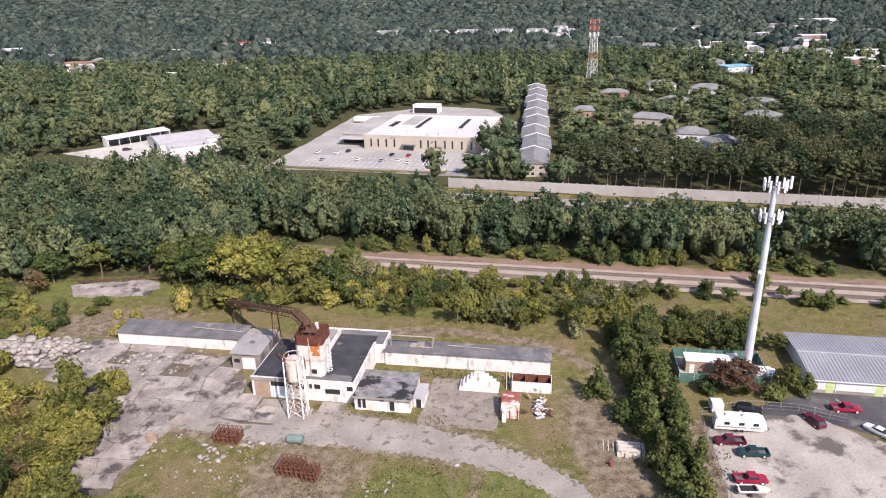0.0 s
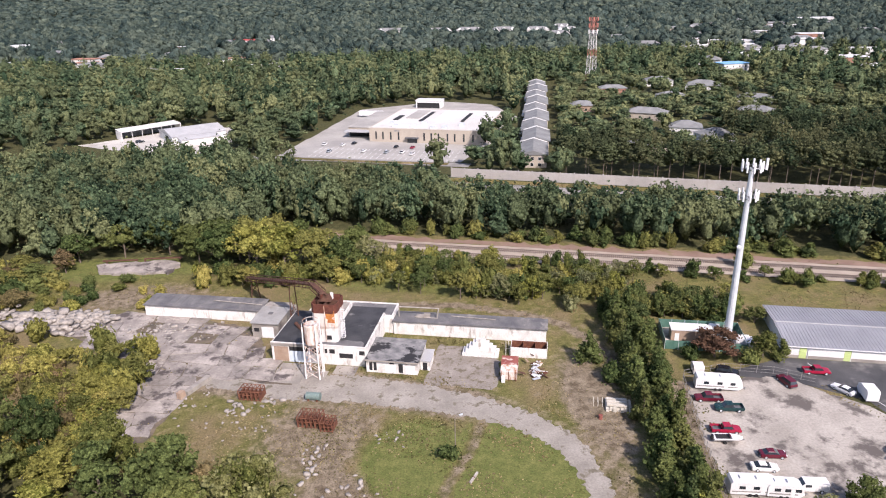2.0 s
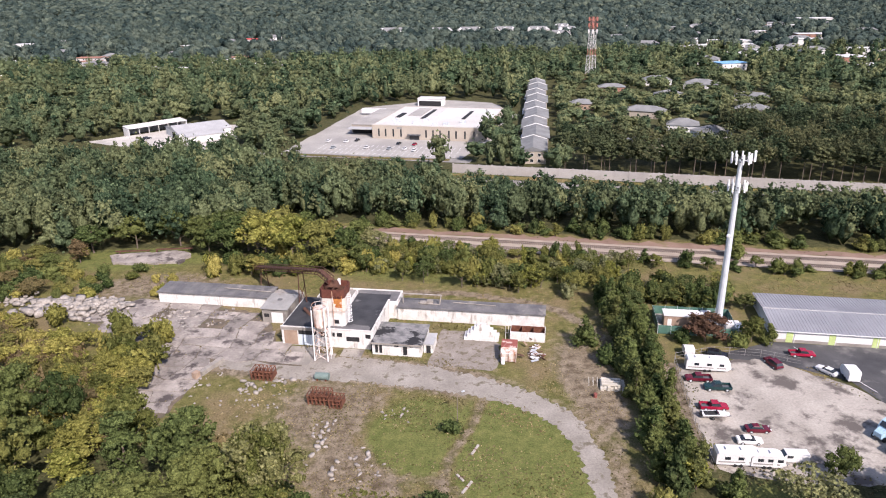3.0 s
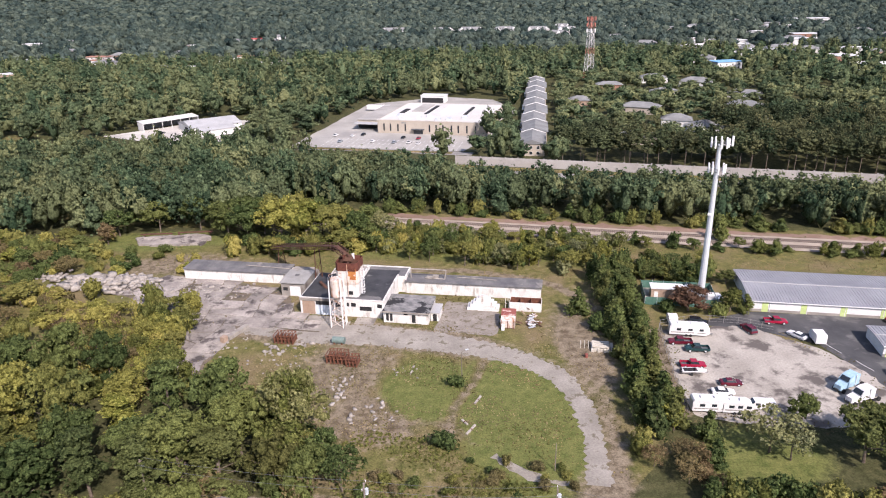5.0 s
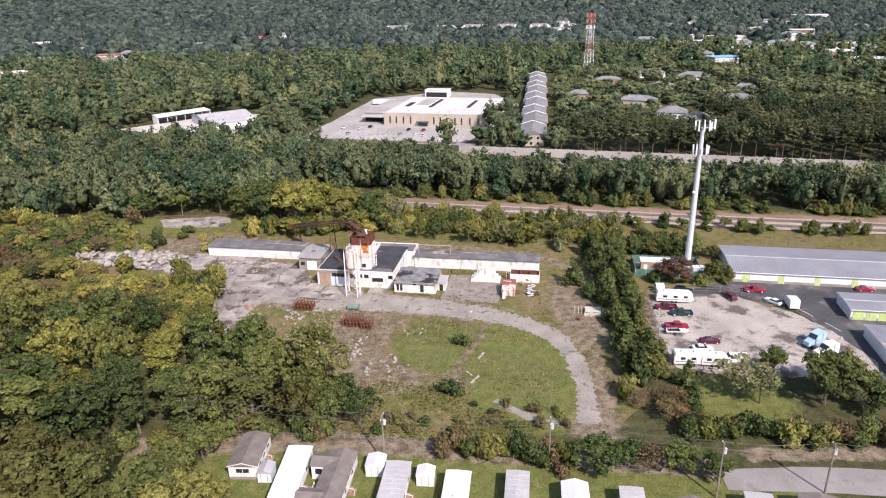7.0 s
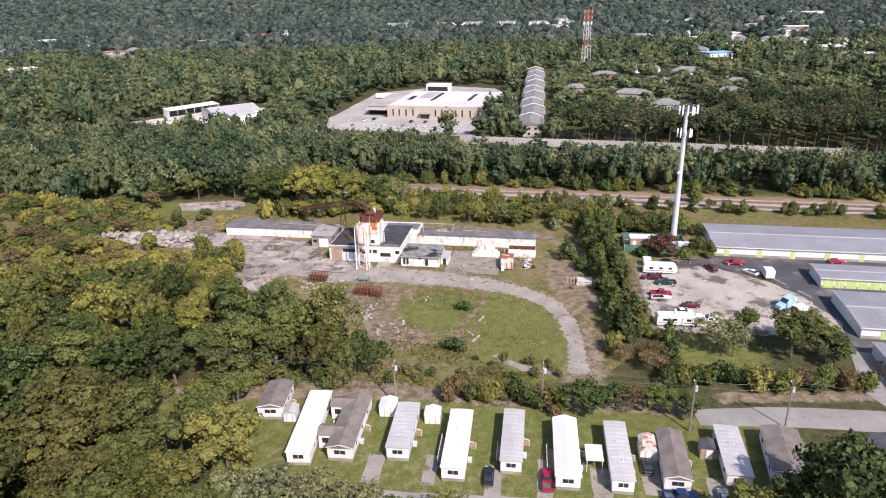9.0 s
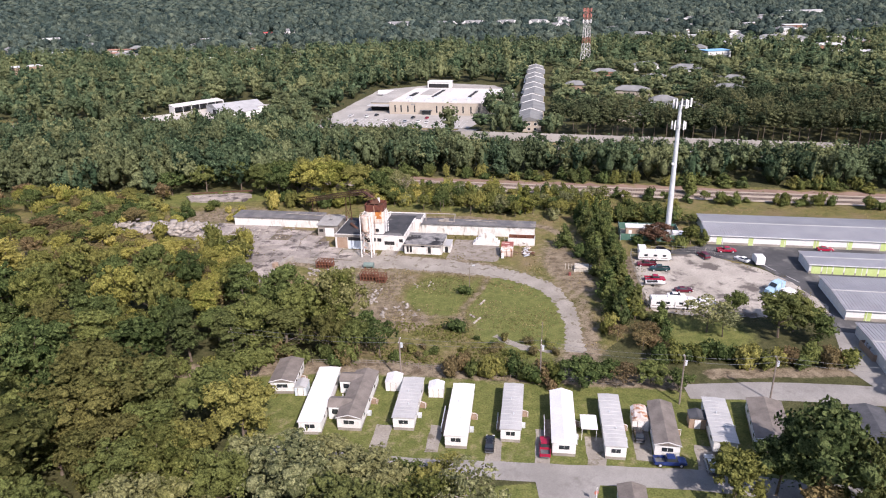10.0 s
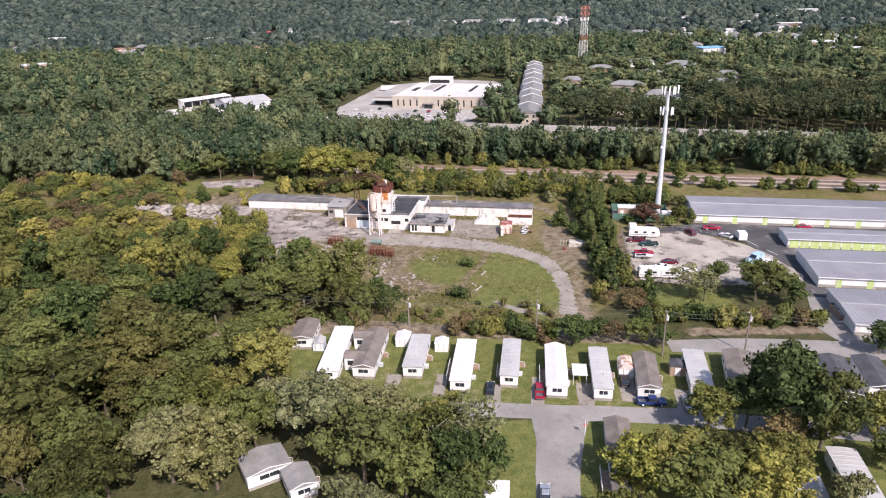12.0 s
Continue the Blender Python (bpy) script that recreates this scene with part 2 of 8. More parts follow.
factory_roof = surf("factory_roof", (0.50, 0.485, 0.45), (0.60, 0.585, 0.55), 0.03, 0.8, stain=(0.42, 0.40, 0.37), stain_scale=0.03)
brick = surf("brick", (0.30, 0.15, 0.11), (0.38, 0.21, 0.15), 0.4, 0.9)
brown_wall = surf("brown_wall", (0.30, 0.21, 0.15), (0.36, 0.27, 0.20), 0.5, 0.85)
lime_door = surf("lime_door", (0.42, 0.52, 0.2), (0.48, 0.58, 0.25), 0.6, 0.5)
pale_blue = surf("pale_blue", (0.52, 0.60, 0.66), (0.62, 0.69, 0.73), 0.6, 0.6)
fence_green = surf("fence_green", (0.05, 0.13, 0.10), (0.09, 0.18, 0.14), 0.6, 0.7)
fence_grey = surf("fence_grey", (0.22, 0.21, 0.20), (0.30, 0.29, 0.27), 0.8, 0.8)
plank = surf("plank", (0.22, 0.15, 0.10), (0.32, 0.24, 0.17), 1.2, 0.9)
pole_wood = surf("pole_wood", (0.16, 0.13, 0.11), (0.25, 0.21, 0.18), 1.0, 0.9)
tyre = surf("tyre", (0.018, 0.018, 0.018), (0.03, 0.03, 0.03), 2.0, 0.8)
glass = surf("glass", (0.020, 0.026, 0.032), (0.03, 0.036, 0.042), 1.0, 0.08, bump=0, spec=0.7)
# Near-black that paints the shade inside openings; also colours dark roof strips.
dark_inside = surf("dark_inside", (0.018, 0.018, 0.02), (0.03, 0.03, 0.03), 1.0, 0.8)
line_paint = surf("line_paint", (0.62, 0.62, 0.60), (0.72, 0.72, 0.70), 0.5, 0.8)
yellow_paint = surf("yellow_paint", (0.65, 0.48, 0.05), (0.72, 0.55, 0.08), 0.5, 0.8)
lattice_red = surf("lattice_red", (0.4, 0.14, 0.1), (0.46, 0.19, 0.15), 0.5, 0.6)
lattice_white = surf("lattice_white", (0.66, 0.64, 0.62), (0.74, 0.73, 0.71), 0.5, 0.6)
red_roof = surf("red_roof", (0.50, 0.06, 0.05), (0.58, 0.10, 0.08), 0.2, 0.7)
blue_roof = surf("blue_roof", (0.15, 0.36, 0.58), (0.20, 0.42, 0.62), 0.2, 0.7)
car_red = paint("car_red", (0.32, 0.014, 0.042))
car_maroon = paint("car_maroon", (0.11, 0.010, 0.022))
car_black = paint("car_black", (0.015, 0.016, 0.020))
car_white = paint("car_white", (0.74, 0.74, 0.73))
car_green = paint("car_green", (0.010, 0.040, 0.042))
car_blue = paint("car_blue", (0.016, 0.035, 0.14))
car_silver = paint("car_silver", (0.40, 0.44, 0.47), 0.3, 0.4)
cab_blue = paint("cab_blue", (0.36, 0.54, 0.66))
tank_teal = paint("tank_teal", (0.15, 0.21, 0.19), 0.6)


# ---- builders ----
class Geo:
    """Collects the faces of one mesh."""

    def __init__(self):
        self.v, self.f = [], []

    def add(self, vs, fs):
        n = len(self.v)
        self.v += [tuple(p) for p in vs]
        self.f += [tuple(i + n for i in f) for f in fs]
        return self

    def box(self, x0, x1, y0, y1, z0, z1):
        vs = [(x, y, z) for z in (z0, z1) for x, y in ((x0, y0), (x1, y0), (x1, y1), (x0, y1))]
        return self.add(vs, [(3, 2, 1, 0), (4, 5, 6, 7), (0, 1, 5, 4), (1, 2, 6, 5), (2, 3, 7, 6), (3, 0, 4, 7)])

    def loft(self, rings, caps=True):
        n = len(rings[0])
        vs = [p for r in rings for p in r]
        fs = [(k * n + i, k * n + (i + 1) % n, (k + 1) * n + (i + 1) % n, (k + 1) * n + i) for k in range(len(rings) - 1) for i in range(n)]
        if caps:
            fs += [tuple(range(n - 1, -1, -1)), tuple(range((len(rings) - 1) * n, len(rings) * n))]
        return self.add(vs, fs)

    def prism(self, poly, z0, z1):
        return self.loft([[(x, y, z0) for x, y in poly], [(x, y, z1) for x, y in poly]])

    def side(self, profile, y0, y1, inset=0.0):
        """A profile in x and z, drawn out along y."""
        return self.loft([[(x, y1, z) for x, z in profile], [(x, y0, z) for x, z in profile]])

    def rod(self, p, q, r, r2=None, n=6):
        p, q = Vector(p), Vector(q)
        r2 = r if r2 is None else r2
        d = (q - p).normalized()
        a = d.orthogonal().normalized()
        b = d.cross(a)
        ring = lambda c, k: [c + (a * math.cos(i * math.tau / n) + b * math.sin(i * math.tau / n)) * k for i in range(n)]
        return self.loft([ring(p, r), ring(q, r2)])

    def tube(self, pts, r, n=4):
        """One unbroken thin tube through points."""
        rings = []
        for p in pts:
            rings.append([(p[0], p[1] + r * math.cos(i * math.tau / n), p[2] + r * math.sin(i * math.tau / n)) for i in range(n)])
        return self.loft(rings)

    def mesh(self, name):
        me = bpy.data.meshes.new(name)
        me.from_pydata(self.v, [], self.f)
        me.update()
        return me


def part(name, geo, material, parent, label=""):
    me = geo.mesh(name) if isinstance(geo, Geo) else geo
    if not me.materials:
        me.materials.append(material)
    ob = new(name, me)
    ob.parent = parent
    if label:
        tagged(ob, label)
    return ob


def thing(name, x, y, z=0.0, turn=0.0, label="", category="", group="", kind=""):
    ob = new(name)
    ob.empty_display_size = 0.5
    ob.matrix_basis = pose(x, y, z, 0, 0, turn)
    return tagged(ob, label, category, group, kind)


def structure(name, geo, material, label="", category="", kind="structure"):
    me = geo.mesh(name) if isinstance(geo, Geo) else geo
    me.materials.append(material)
    return tagged(new(name, me), label, category, "", kind)


SITE = -12.5


def site(u, v, origin=(-22.3, 165.2), turn=SITE):
    a = radians(turn)
    return origin[0] + u * math.cos(a) - v * math.sin(a), origin[1] + u * math.sin(a) + v * math.cos(a)


def sheet(points, z, wob=0.5, step=2.0, seed=0):
    """A flat sheet with a ragged outline."""
    rng = random.Random(seed)
    out = []
    n = len(points)
    for i in range(n):
        a, b = Vector(points[i]), Vector(points[(i + 1) % n])
        k = max(1, int((b - a).length / step))
        for j in range(k):
            p = a.lerp(b, j / k)
            out.append((p.x + rng.uniform(-wob, wob), p.y + rng.uniform(-wob, wob), z))
    return Geo().add(out, [tuple(range(len(out)))])


def strip(line, widths, z, wob=0.3, step=2.0, seed=0):
    """A road's ribbon along a line."""
    rng = random.Random(seed)
    pts, ws = [], []
    for i in range(len(line) - 1):
        a, b = Vector(line[i]), Vector(line[i + 1])
        k = max(1, int((b - a).length / step))
        for j in range(k):
            pts.append(a.lerp(b, j / k))
            ws.append(widths[i] + (widths[i + 1] - widths[i]) * j / k)
    pts.append(Vector(line[-1]))
    ws.append(widths[-1])
    smooth = list(pts)
    for _ in range(3):
        smooth = [smooth[0]] + [(smooth[i - 1] + smooth[i] * 2 + smooth[i + 1]) / 4 for i in range(1, len(smooth) - 1)] + [smooth[-1]]
    g = Geo()
    rows = []
    for i, p in enumerate(smooth):
        d = (smooth[min(i + 1, len(smooth) - 1)] - smooth[max(i - 1, 0)]).normalized()
        nrm = Vector((-d.y, d.x))
        h = ws[i] / 2
        a, b = p + nrm * (h + rng.uniform(-wob, wob)), p - nrm * (h + rng.uniform(-wob, wob))
        rows.append([(a.x, a.y, z), (p.x, p.y, z + 0.02), (b.x, b.y, z)])
    vs = [q for r in rows for q in r]
    fs = []
    for i in range(len(rows) - 1):
        for k in (0, 1):
            fs.append((i * 3 + k, i * 3 + k + 1, i * 3 + k + 4, i * 3 + k + 3))
    return g.add(vs, fs)


# ---- ground ----
def inside(px, py, poly):
    res = np.zeros(px.shape, bool)
    n = len(poly)
    for i in range(n):
        x0, y0 = poly[i]
        x1, y1 = poly[(i + 1) % n]
        if y0 == y1:
            continue
        c = ((y0 > py) != (y1 > py)) & (px < (x1 - x0) * (py - y0) / (y1 - y0) + x0)
        res ^= c
    return res


def away(px, py, line):
    """Distance from a line of points."""
    best = np.full(px.shape, 1e9)
    for (x0, y0), (x1, y1) in zip(line[:-1], line[1:]):
        dx, dy = x1 - x0, y1 - y0
        t = np.clip(((px - x0) * dx + (py - y0) * dy) / (dx * dx + dy * dy), 0, 1)
        best = np.minimum(best, np.hypot(px - x0 - t * dx, py - y0 - t * dy))
    return best


def rail_y(x):
    return 243.0 - 0.268 * x


def wall_y(x):
    return 337.0 - 0.322 * x


LOOP = [(-48, 169.5), (-36, 166.5), (-27, 164), (-12, 162), (2.4, 157.2), (13.7, 152.4), (22.8, 146.6), (29, 139), (31, 129.4), (30.7, 118.2), (29.2, 108.5), (28.2, 104.0)]
LOOP_W = [6, 8, 10, 10.5, 9, 7.2, 6.5, 5.5, 4.4, 4.0, 4.0, 4.5]
INNER = [(13.5, 148), (10.1, 138.9), (5.4, 130.4), (3.5, 124)]
TRACK = [(-17, 137), (-9, 124.5), (0.8, 125), (6.4, 120.2), (11.4, 112.8), (16.2, 107.4), (22.2, 104.8), (28, 104.2)]
BACKTRACK = [(-18, 199), (-2, 202), (14, 200), (30, 193), (38, 187), (43, 178), (46, 166), (48, 154)]
YARD = [(-112, 205), (-98, 243), (-50, 236), (-20, 226), (20, 216), (46, 205), (58, 190), (48, 150), (44, 112), (32, 102), (-14, 104), (-22, 118), (-40, 136), (-62, 146), (-62, 172), (-84, 190)]
HOMES_LAWN = [(-46, 106), (-20, 101), (8, 95), (40, 89), (64, 84), (64, 66), (44, 62), (10, 66), (-16, 70), (-44, 74)]


def ground_axis(lo, hi, step, far_lo, far_hi):
    mid = list(np.arange(lo, hi + 0.01, step))
    left, d, p = [], step, lo
    while p > far_lo:
        d *= 1.35
        p -= d
        left.append(p)
    right, d, p = [], step, hi
    while p < far_hi:
        d *= 1.35
        p += d
        right.append(p)
    return np.array(left[::-1] + mid + right)


def rise(x, y):
    """The far country climbs gently."""
    return np.maximum(0, np.hypot(x, y) - 1500) * 0.016


def make_ground():
    xs = ground_axis(-140, 160, 1.4, -6500, 6500)
    ys = ground_axis(25, 265, 1.4, -4000, 7500)
    gx, gy = np.meshgrid(xs, ys)
    px, py = gx.ravel(), gy.ravel()
    nx, ny = len(xs), len(ys)
    V = np.stack([px, py, np.where(py > 0, rise(px, py), 0)], 1)
    i = np.arange((nx - 1) * (ny - 1))
    r, c = i // (nx - 1), i % (nx - 1)
    a = r * nx + c
    F = np.stack([a, a + 1, a + nx + 1, a + nx], 1)
    me = mesh_np("ground", V, F)
    yard = inside(px, py, YARD)
    field = (py < rail_y(px) - 6) & (px > 44) & (py > 150)
    bare = yard * 0.33 * (py < 206)
    bare = np.maximum(bare, 0.85 * np.clip(1.6 - away(px, py, LOOP) / 6.0, 0, 1))
    bare = np.maximum(bare, np.clip(1.5 - away(px, py, INNER) / 1.8, 0, 1) * 0.8)
    bare = np.maximum(bare, np.clip(1.5 - away(px, py, TRACK) / 1.8, 0, 1))
    bare = np.maximum(bare, np.clip(1.5 - away(px, py, BACKTRACK) / 1.6, 0, 1) * 0.9)
    bare = np.maximum(bare, np.clip(1.4 - np.hypot((px + 18) / 16, (py - 146) / 17), 0, 1) * 0.75)
    bare = np.maximum(bare, np.clip(1.5 - np.hypot((px + 11) / 11, (py - 127) / 9), 0, 1))
    bare = np.maximum(bare, np.clip(1.4 - np.hypot((px - 37) / 8, (py - 152) / 26), 0, 1) * 0.85)
    bare = np.maximum(bare, np.clip(1.4 - np.hypot((px + 76) / 26, (py - 214) / 12), 0, 1) * 0.7)
    bare = np.maximum(bare, np.clip(1.5 - away(px, py, [(-60, 104), (-20, 102.5), (12, 96), (46, 90)]) / 3.0, 0, 1) * 0.9)
    bare = np.maximum(bare, np.clip(1.5 - away(px, py, [(55, 92.5), (90, 90.5)]) / 2.0, 0, 1) * 0.9)
    bare = np.maximum(bare, np.clip(1.5 - away(px, py, [(56.5, 157), (50, 124)]) / 2.2, 0, 1) * 0.9)
    lawn = np.zeros(px.shape)
    lawn = np.maximum(lawn, np.clip(2.6 - 1.6 * np.hypot((px - 19) / 11, (py - 127) / 20), 0, 1))
    lawn = np.maximum(lawn, np.clip(2.4 - 1.6 * np.hypot((px - 0) / 9, (py - 136.5) / 11), 0, 1))
    bare *= 1 - 0.75 * lawn
    path = np.clip(1.5 - away(px, py, INNER) / 1.2, 0, 1)
    bare = np.maximum(bare, path * 0.62)
    lawn *= 1 - path
    homes = inside(px, py, HOMES_LAWN)
    bare = np.maximum(bare, homes * np.where(py < 80 - 0.2 * px, 0.36, 0.26))
    lawn = np.maximum(lawn, homes * 0.9)
    lawn = np.maximum(lawn, np.clip(1.5 - np.hypot((px - 60) / 13, (py - 110) / 10), 0, 1) * 0.85)
    lawn = np.maximum(lawn, np.clip(1.5 - np.hypot((px + 58) / 9, (py - 97) / 7), 0, 1))
    lawn = np.maximum(lawn, (np.abs(py - rail_y(px) + 14) < 4) * (px > 40) * 0.3)
    lawn = np.maximum(lawn, ((py < 62) & (py > 20) & (px > 0) & (px < 90)) * 0.75)
    lawn = np.maximum(lawn, np.clip(1.5 - np.abs(py - rail_y(px) + 22) / 15, 0, 1) * (px > -24) * (px < 60) * 0.62)
    lawn = np.maximum(lawn, np.clip(1.5 - np.hypot((px + 92) / 40, (py - 236) / 11), 0, 1) * 0.75)
    lawn *= np.clip(1.2 - bare, 0, 1)
    meadow = np.maximum(yard * 1.0, field * 1.0)
    meadow = np.maximum(meadow, np.clip(1.5 - np.hypot((px - 4) / 30, (py - 115) / 14), 0, 1))
    meadow = np.maximum(meadow, np.clip(1.6 - np.abs(py - rail_y(px)) / 14, 0, 1) * (py < 330))
    meadow = np.maximum(meadow, inside(px, py, [(-62, 142), (-66, 172), (-84, 192), (-108, 240), (-190, 246), (-190, 170), (-110, 150)]) * 0.95)
    meadow = np.maximum(meadow, (np.abs(py - wall_y(px) + 14) < 9) * 1.0)
    cols = np.stack([bare, lawn, meadow, np.ones_like(px)], 1)
    att = me.color_attributes.new("cover", "FLOAT_COLOR", "POINT")
    att.data.foreach_set("color", cols.ravel().astype(np.float32))
    return me


def mesh_np(name, V, F):
    me = bpy.data.meshes.new(name)
    F = np.asarray(F, np.int32)
    me.vertices.add(len(V))
    me.vertices.foreach_set("co", np.asarray(V, np.float32).ravel())
    k = F.shape[1]
    me.loops.add(F.size)
    me.loops.foreach_set("vertex_index", F.ravel())
    me.polygons.add(len(F))
    me.polygons.foreach_set("loop_start", np.arange(0, F.size, k, dtype=np.int32))
    me.update(calc_edges=True)
    me.validate()
    return me


def ground_material():
    m, nt, b, g = begin("ground_cover")
    pos = g.outputs["Position"]
    att = nt.nodes.new("ShaderNodeAttribute")
    att.attribute_name = "cover"
    sep = nt.nodes.new("ShaderNodeSeparateColor")
    nt.links.new(att.outputs["Color"], sep.inputs[0])
    n1, n2, n3 = noise_at(nt, pos, 0.09, 5, 0.6), noise_at(nt, pos, 0.45, 5, 0.65), noise_at(nt, pos, 2.6, 4, 0.7)

    def mask(channel, spread):
        k = nt.nodes.new("ShaderNodeMath")
        k.operation = "MULTIPLY_ADD"
        k.inputs[1].default_value = spread
        nt.links.new(n2, k.inputs[0])
        nt.links.new(channel, k.inputs[2])
        return stretch(nt, k.outputs[0], 0.5 + spread * 0.35, 0.5 + spread * 0.68)

    def over(low, high, fac):
        x = ramp_between(nt, fac, (0, 0, 0), (0, 0, 0))
        for sock, val in ((6, low), (7, high)):
            if isinstance(val, tuple):
                x.inputs[sock].default_value = (*val, 1)
            else:
                nt.links.new(val, x.inputs[sock])
        return x.outputs[2]

    floor = over((0.042, 0.048, 0.020), (0.088, 0.086, 0.040), stretch(nt, n2, 0.35, 0.65))
    green = over((0.080, 0.088, 0.028), (0.180, 0.160, 0.062), stretch(nt, n2, 0.34, 0.66))
    straw = over(green, (0.178, 0.142, 0.076), stretch(nt, n1, 0.46, 0.64))
    lawn = over((0.084, 0.106, 0.030), (0.158, 0.164, 0.056), stretch(nt, n2, 0.34, 0.66))
    earth = over((0.105, 0.082, 0.055), (0.245, 0.205, 0.148), stretch(nt, n2, 0.36, 0.62))
    c = over(floor, straw, mask(sep.outputs[2], 0.5))
    c = over(c, lawn, mask(sep.outputs[1], 0.7))
    c = over(c, earth, mask(sep.outputs[0], 0.9))
    spots = over((0.46, 0.46, 0.46), (1.42, 1.40, 1.36), stretch(nt, n3, 0.3, 0.7))
    mul = nt.nodes.new("ShaderNodeMix")
    mul.data_type = "RGBA"
    mul.blend_type = "MULTIPLY"
    mul.inputs[0].default_value = 0.8
    nt.links.new(c, mul.inputs[6])
    nt.links.new(spots, mul.inputs[7])
    nt.links.new(mul.outputs[2], b.inputs["Base Color"])
    b.inputs["Roughness"].default_value = 0.95
    b.inputs["Specular IOR Level"].default_value = 0.1
    bp = nt.nodes.new("ShaderNodeBump")
    bp.inputs["Strength"].default_value = 0.6
    bp.inputs["Distance"].default_value = 0.25
    nt.links.new(n3, bp.inputs["Height"])
    nt.links.new(bp.outputs[0], b.inputs["Normal"])
    return m


structure("ground", make_ground(), ground_material(), "dry grass, weeds and bare earth of the old yard", "ground")

# ---- roads and paved areas ----
structure("gravel_drive", strip(LOOP, LOOP_W, 0.03, 0.6, 0.55, 1), gravel_road, "pale worn gravel drive looping through the grass", "road")
structure("gravel_path", strip([(11, 113.5), (14, 109.8), (17, 107.3), (20, 105.6), (24, 104.9)], [1.2, 2.0, 2.2, 1.4, 0.8], 0.035, 0.4, 1.0, 2), gravel_road, "pale gravel path patch", "path")
lot = [(58.9, 158.2), (79.5, 158.9), (84, 153.5), (91, 147), (96, 134), (97, 120), (93, 115.5), (74, 117), (64.5, 118), (52.5, 122.5), (54, 137.6)]
structure("gravel_lot_ground", sheet(lot, 0.04, 0.5, 1.5, 3), gravel_lot, "pale gravel vehicle lot with dark oil stains", "parking lot")
structure("storage_asphalt", sheet([(66, 160.5), (84.3, 166.2), (160, 149), (160, 60), (112, 62), (86, 91), (93, 113), (96, 130), (92.5, 148), (80, 157.2)], 0.02, 0.05, 3, 4), asphalt, "dark asphalt between the storage rows", "pavement")
structure("street_road", strip([(47, 86.5), (60, 85.6), (73, 83.9), (90, 80.2), (120, 73.3), (170, 62)], [5, 6.4, 7.0, 7.2, 7.4, 7.4], 0.05, 0.12, 3, 5), worn_asphalt, "light grey worn asphalt street", "road")
structure("apron_road", sheet([(84, 92), (91, 108), (97, 106), (93, 84), (86, 82)], 0.045, 0.1, 3, 6), worn_asphalt, "worn asphalt entrance to the storage yard", "road")
structure("lane_road", strip([(-40, 76), (-14, 68.7), (6, 65.6), (20, 63.3), (36, 61.2), (50, 57.8), (90, 48)], [3.5, 4.4, 4.8, 5.0, 5.2, 5.2, 5.2], 0.05, 0.15, 2.5, 7), worn_asphalt, "light grey lane between the mobile homes", "road")
structure("side_lane_road", strip([(17.2, 62.5), (15.2, 54), (13.2, 46), (10.5, 30), (8, 10)], [11, 8.2, 7.4, 7.2, 7.2], 0.06, 0.15, 2.5, 8), worn_asphalt, "light grey side lane", "road")
WHX = [-260, -150, 0, 150, 300]
structure("highway_road", strip([(x, wall_y(x) - 13) for x in WHX], [9] * 5, 0.05, 0.05, 6, 9), worn_asphalt, "grey highway beside the noise barrier", "road")
structure("verge", strip([(x, wall_y(x) - 4.5) for x in WHX], [5] * 5, 0.04, 0.4, 4, 10), weed_leaf, "grassy highway verge", "verge")
structure("factory_lot", sheet([(-66, 383), (-49, 444), (-30, 515), (28, 540), (62, 520), (72, 470), (44, 390), (26, 356), (-20, 366)], 0.05, 0.6, 6, 11), lot_asphalt, "pale asphalt car park of the factory", "parking lot")
structure("depot_lot", sheet([(-184, 424), (-160, 441), (-128, 470), (-100, 460), (-98, 420), (-102, 396), (-124, 388)], 0.05, 0.6, 6, 12), pale_yard, "pale concrete yard of the depot", "parking lot")
structure("depot_road", strip([(-108, 402), (-88, 382), (-70, 378), (-40, 372), (30, 350)], [7] * 5, 0.06, 0.2, 5, 13), worn_asphalt, "grey access road", "road")
structure("red_earth_bank", strip([(x, rail_y(x) + 9.5) for x in (-44, 0, 60, 120, 200)], [4.6] * 5, 0.12, 1.6, 2.5, 14), red_earth, "reddish bare earth bank behind the railway", "bank")
structure("ballast_bed", strip([(x, rail_y(x) + 1.0) for x in (-50, -20, 0, 60, 120, 200, 300)], [12.5] * 7, 0.25, 0.3, 2.5, 15), ballast, "pale stone ballast bed of the railway", "railway")


def make_railway():
    a = math.atan(-0.268)
    top = thing("railway_track", 30, rail_y(30) + 1.0, 0.27, math.degrees(a), "double railway track on pale ballast", "railway track")
    for off in (-2.7, 2.9):
        sl = Geo()
        x = -80.0
        while x < 190:
            sl.box(x, x + 0.28, off - 1.3, off + 1.3, 0.0, 0.12)
            x += 0.62
        o = part("track_bed", sl, sleeper_wood, top, "dark weathered timber sleepers")
        tagged(o, kind="stuff")
        for k in (-0.72, 0.72):
            part("rail", Geo().box(-80, 190, off + k - 0.06, off + k + 0.06, 0.12, 0.27), rail_steel, top, "rusty steel rail")


make_railway()


# ---- trees ----
def ico(sub):
    bm = bmesh.new()
    bmesh.ops.create_icosphere(bm, subdivisions=sub, radius=1.0)
    v = np.array([p.co[:] for p in bm.verts])
    f = np.array([[q.index for q in p.verts] for p in bm.faces])
    bm.free()
    return v, f


ICO1 = ico(1)


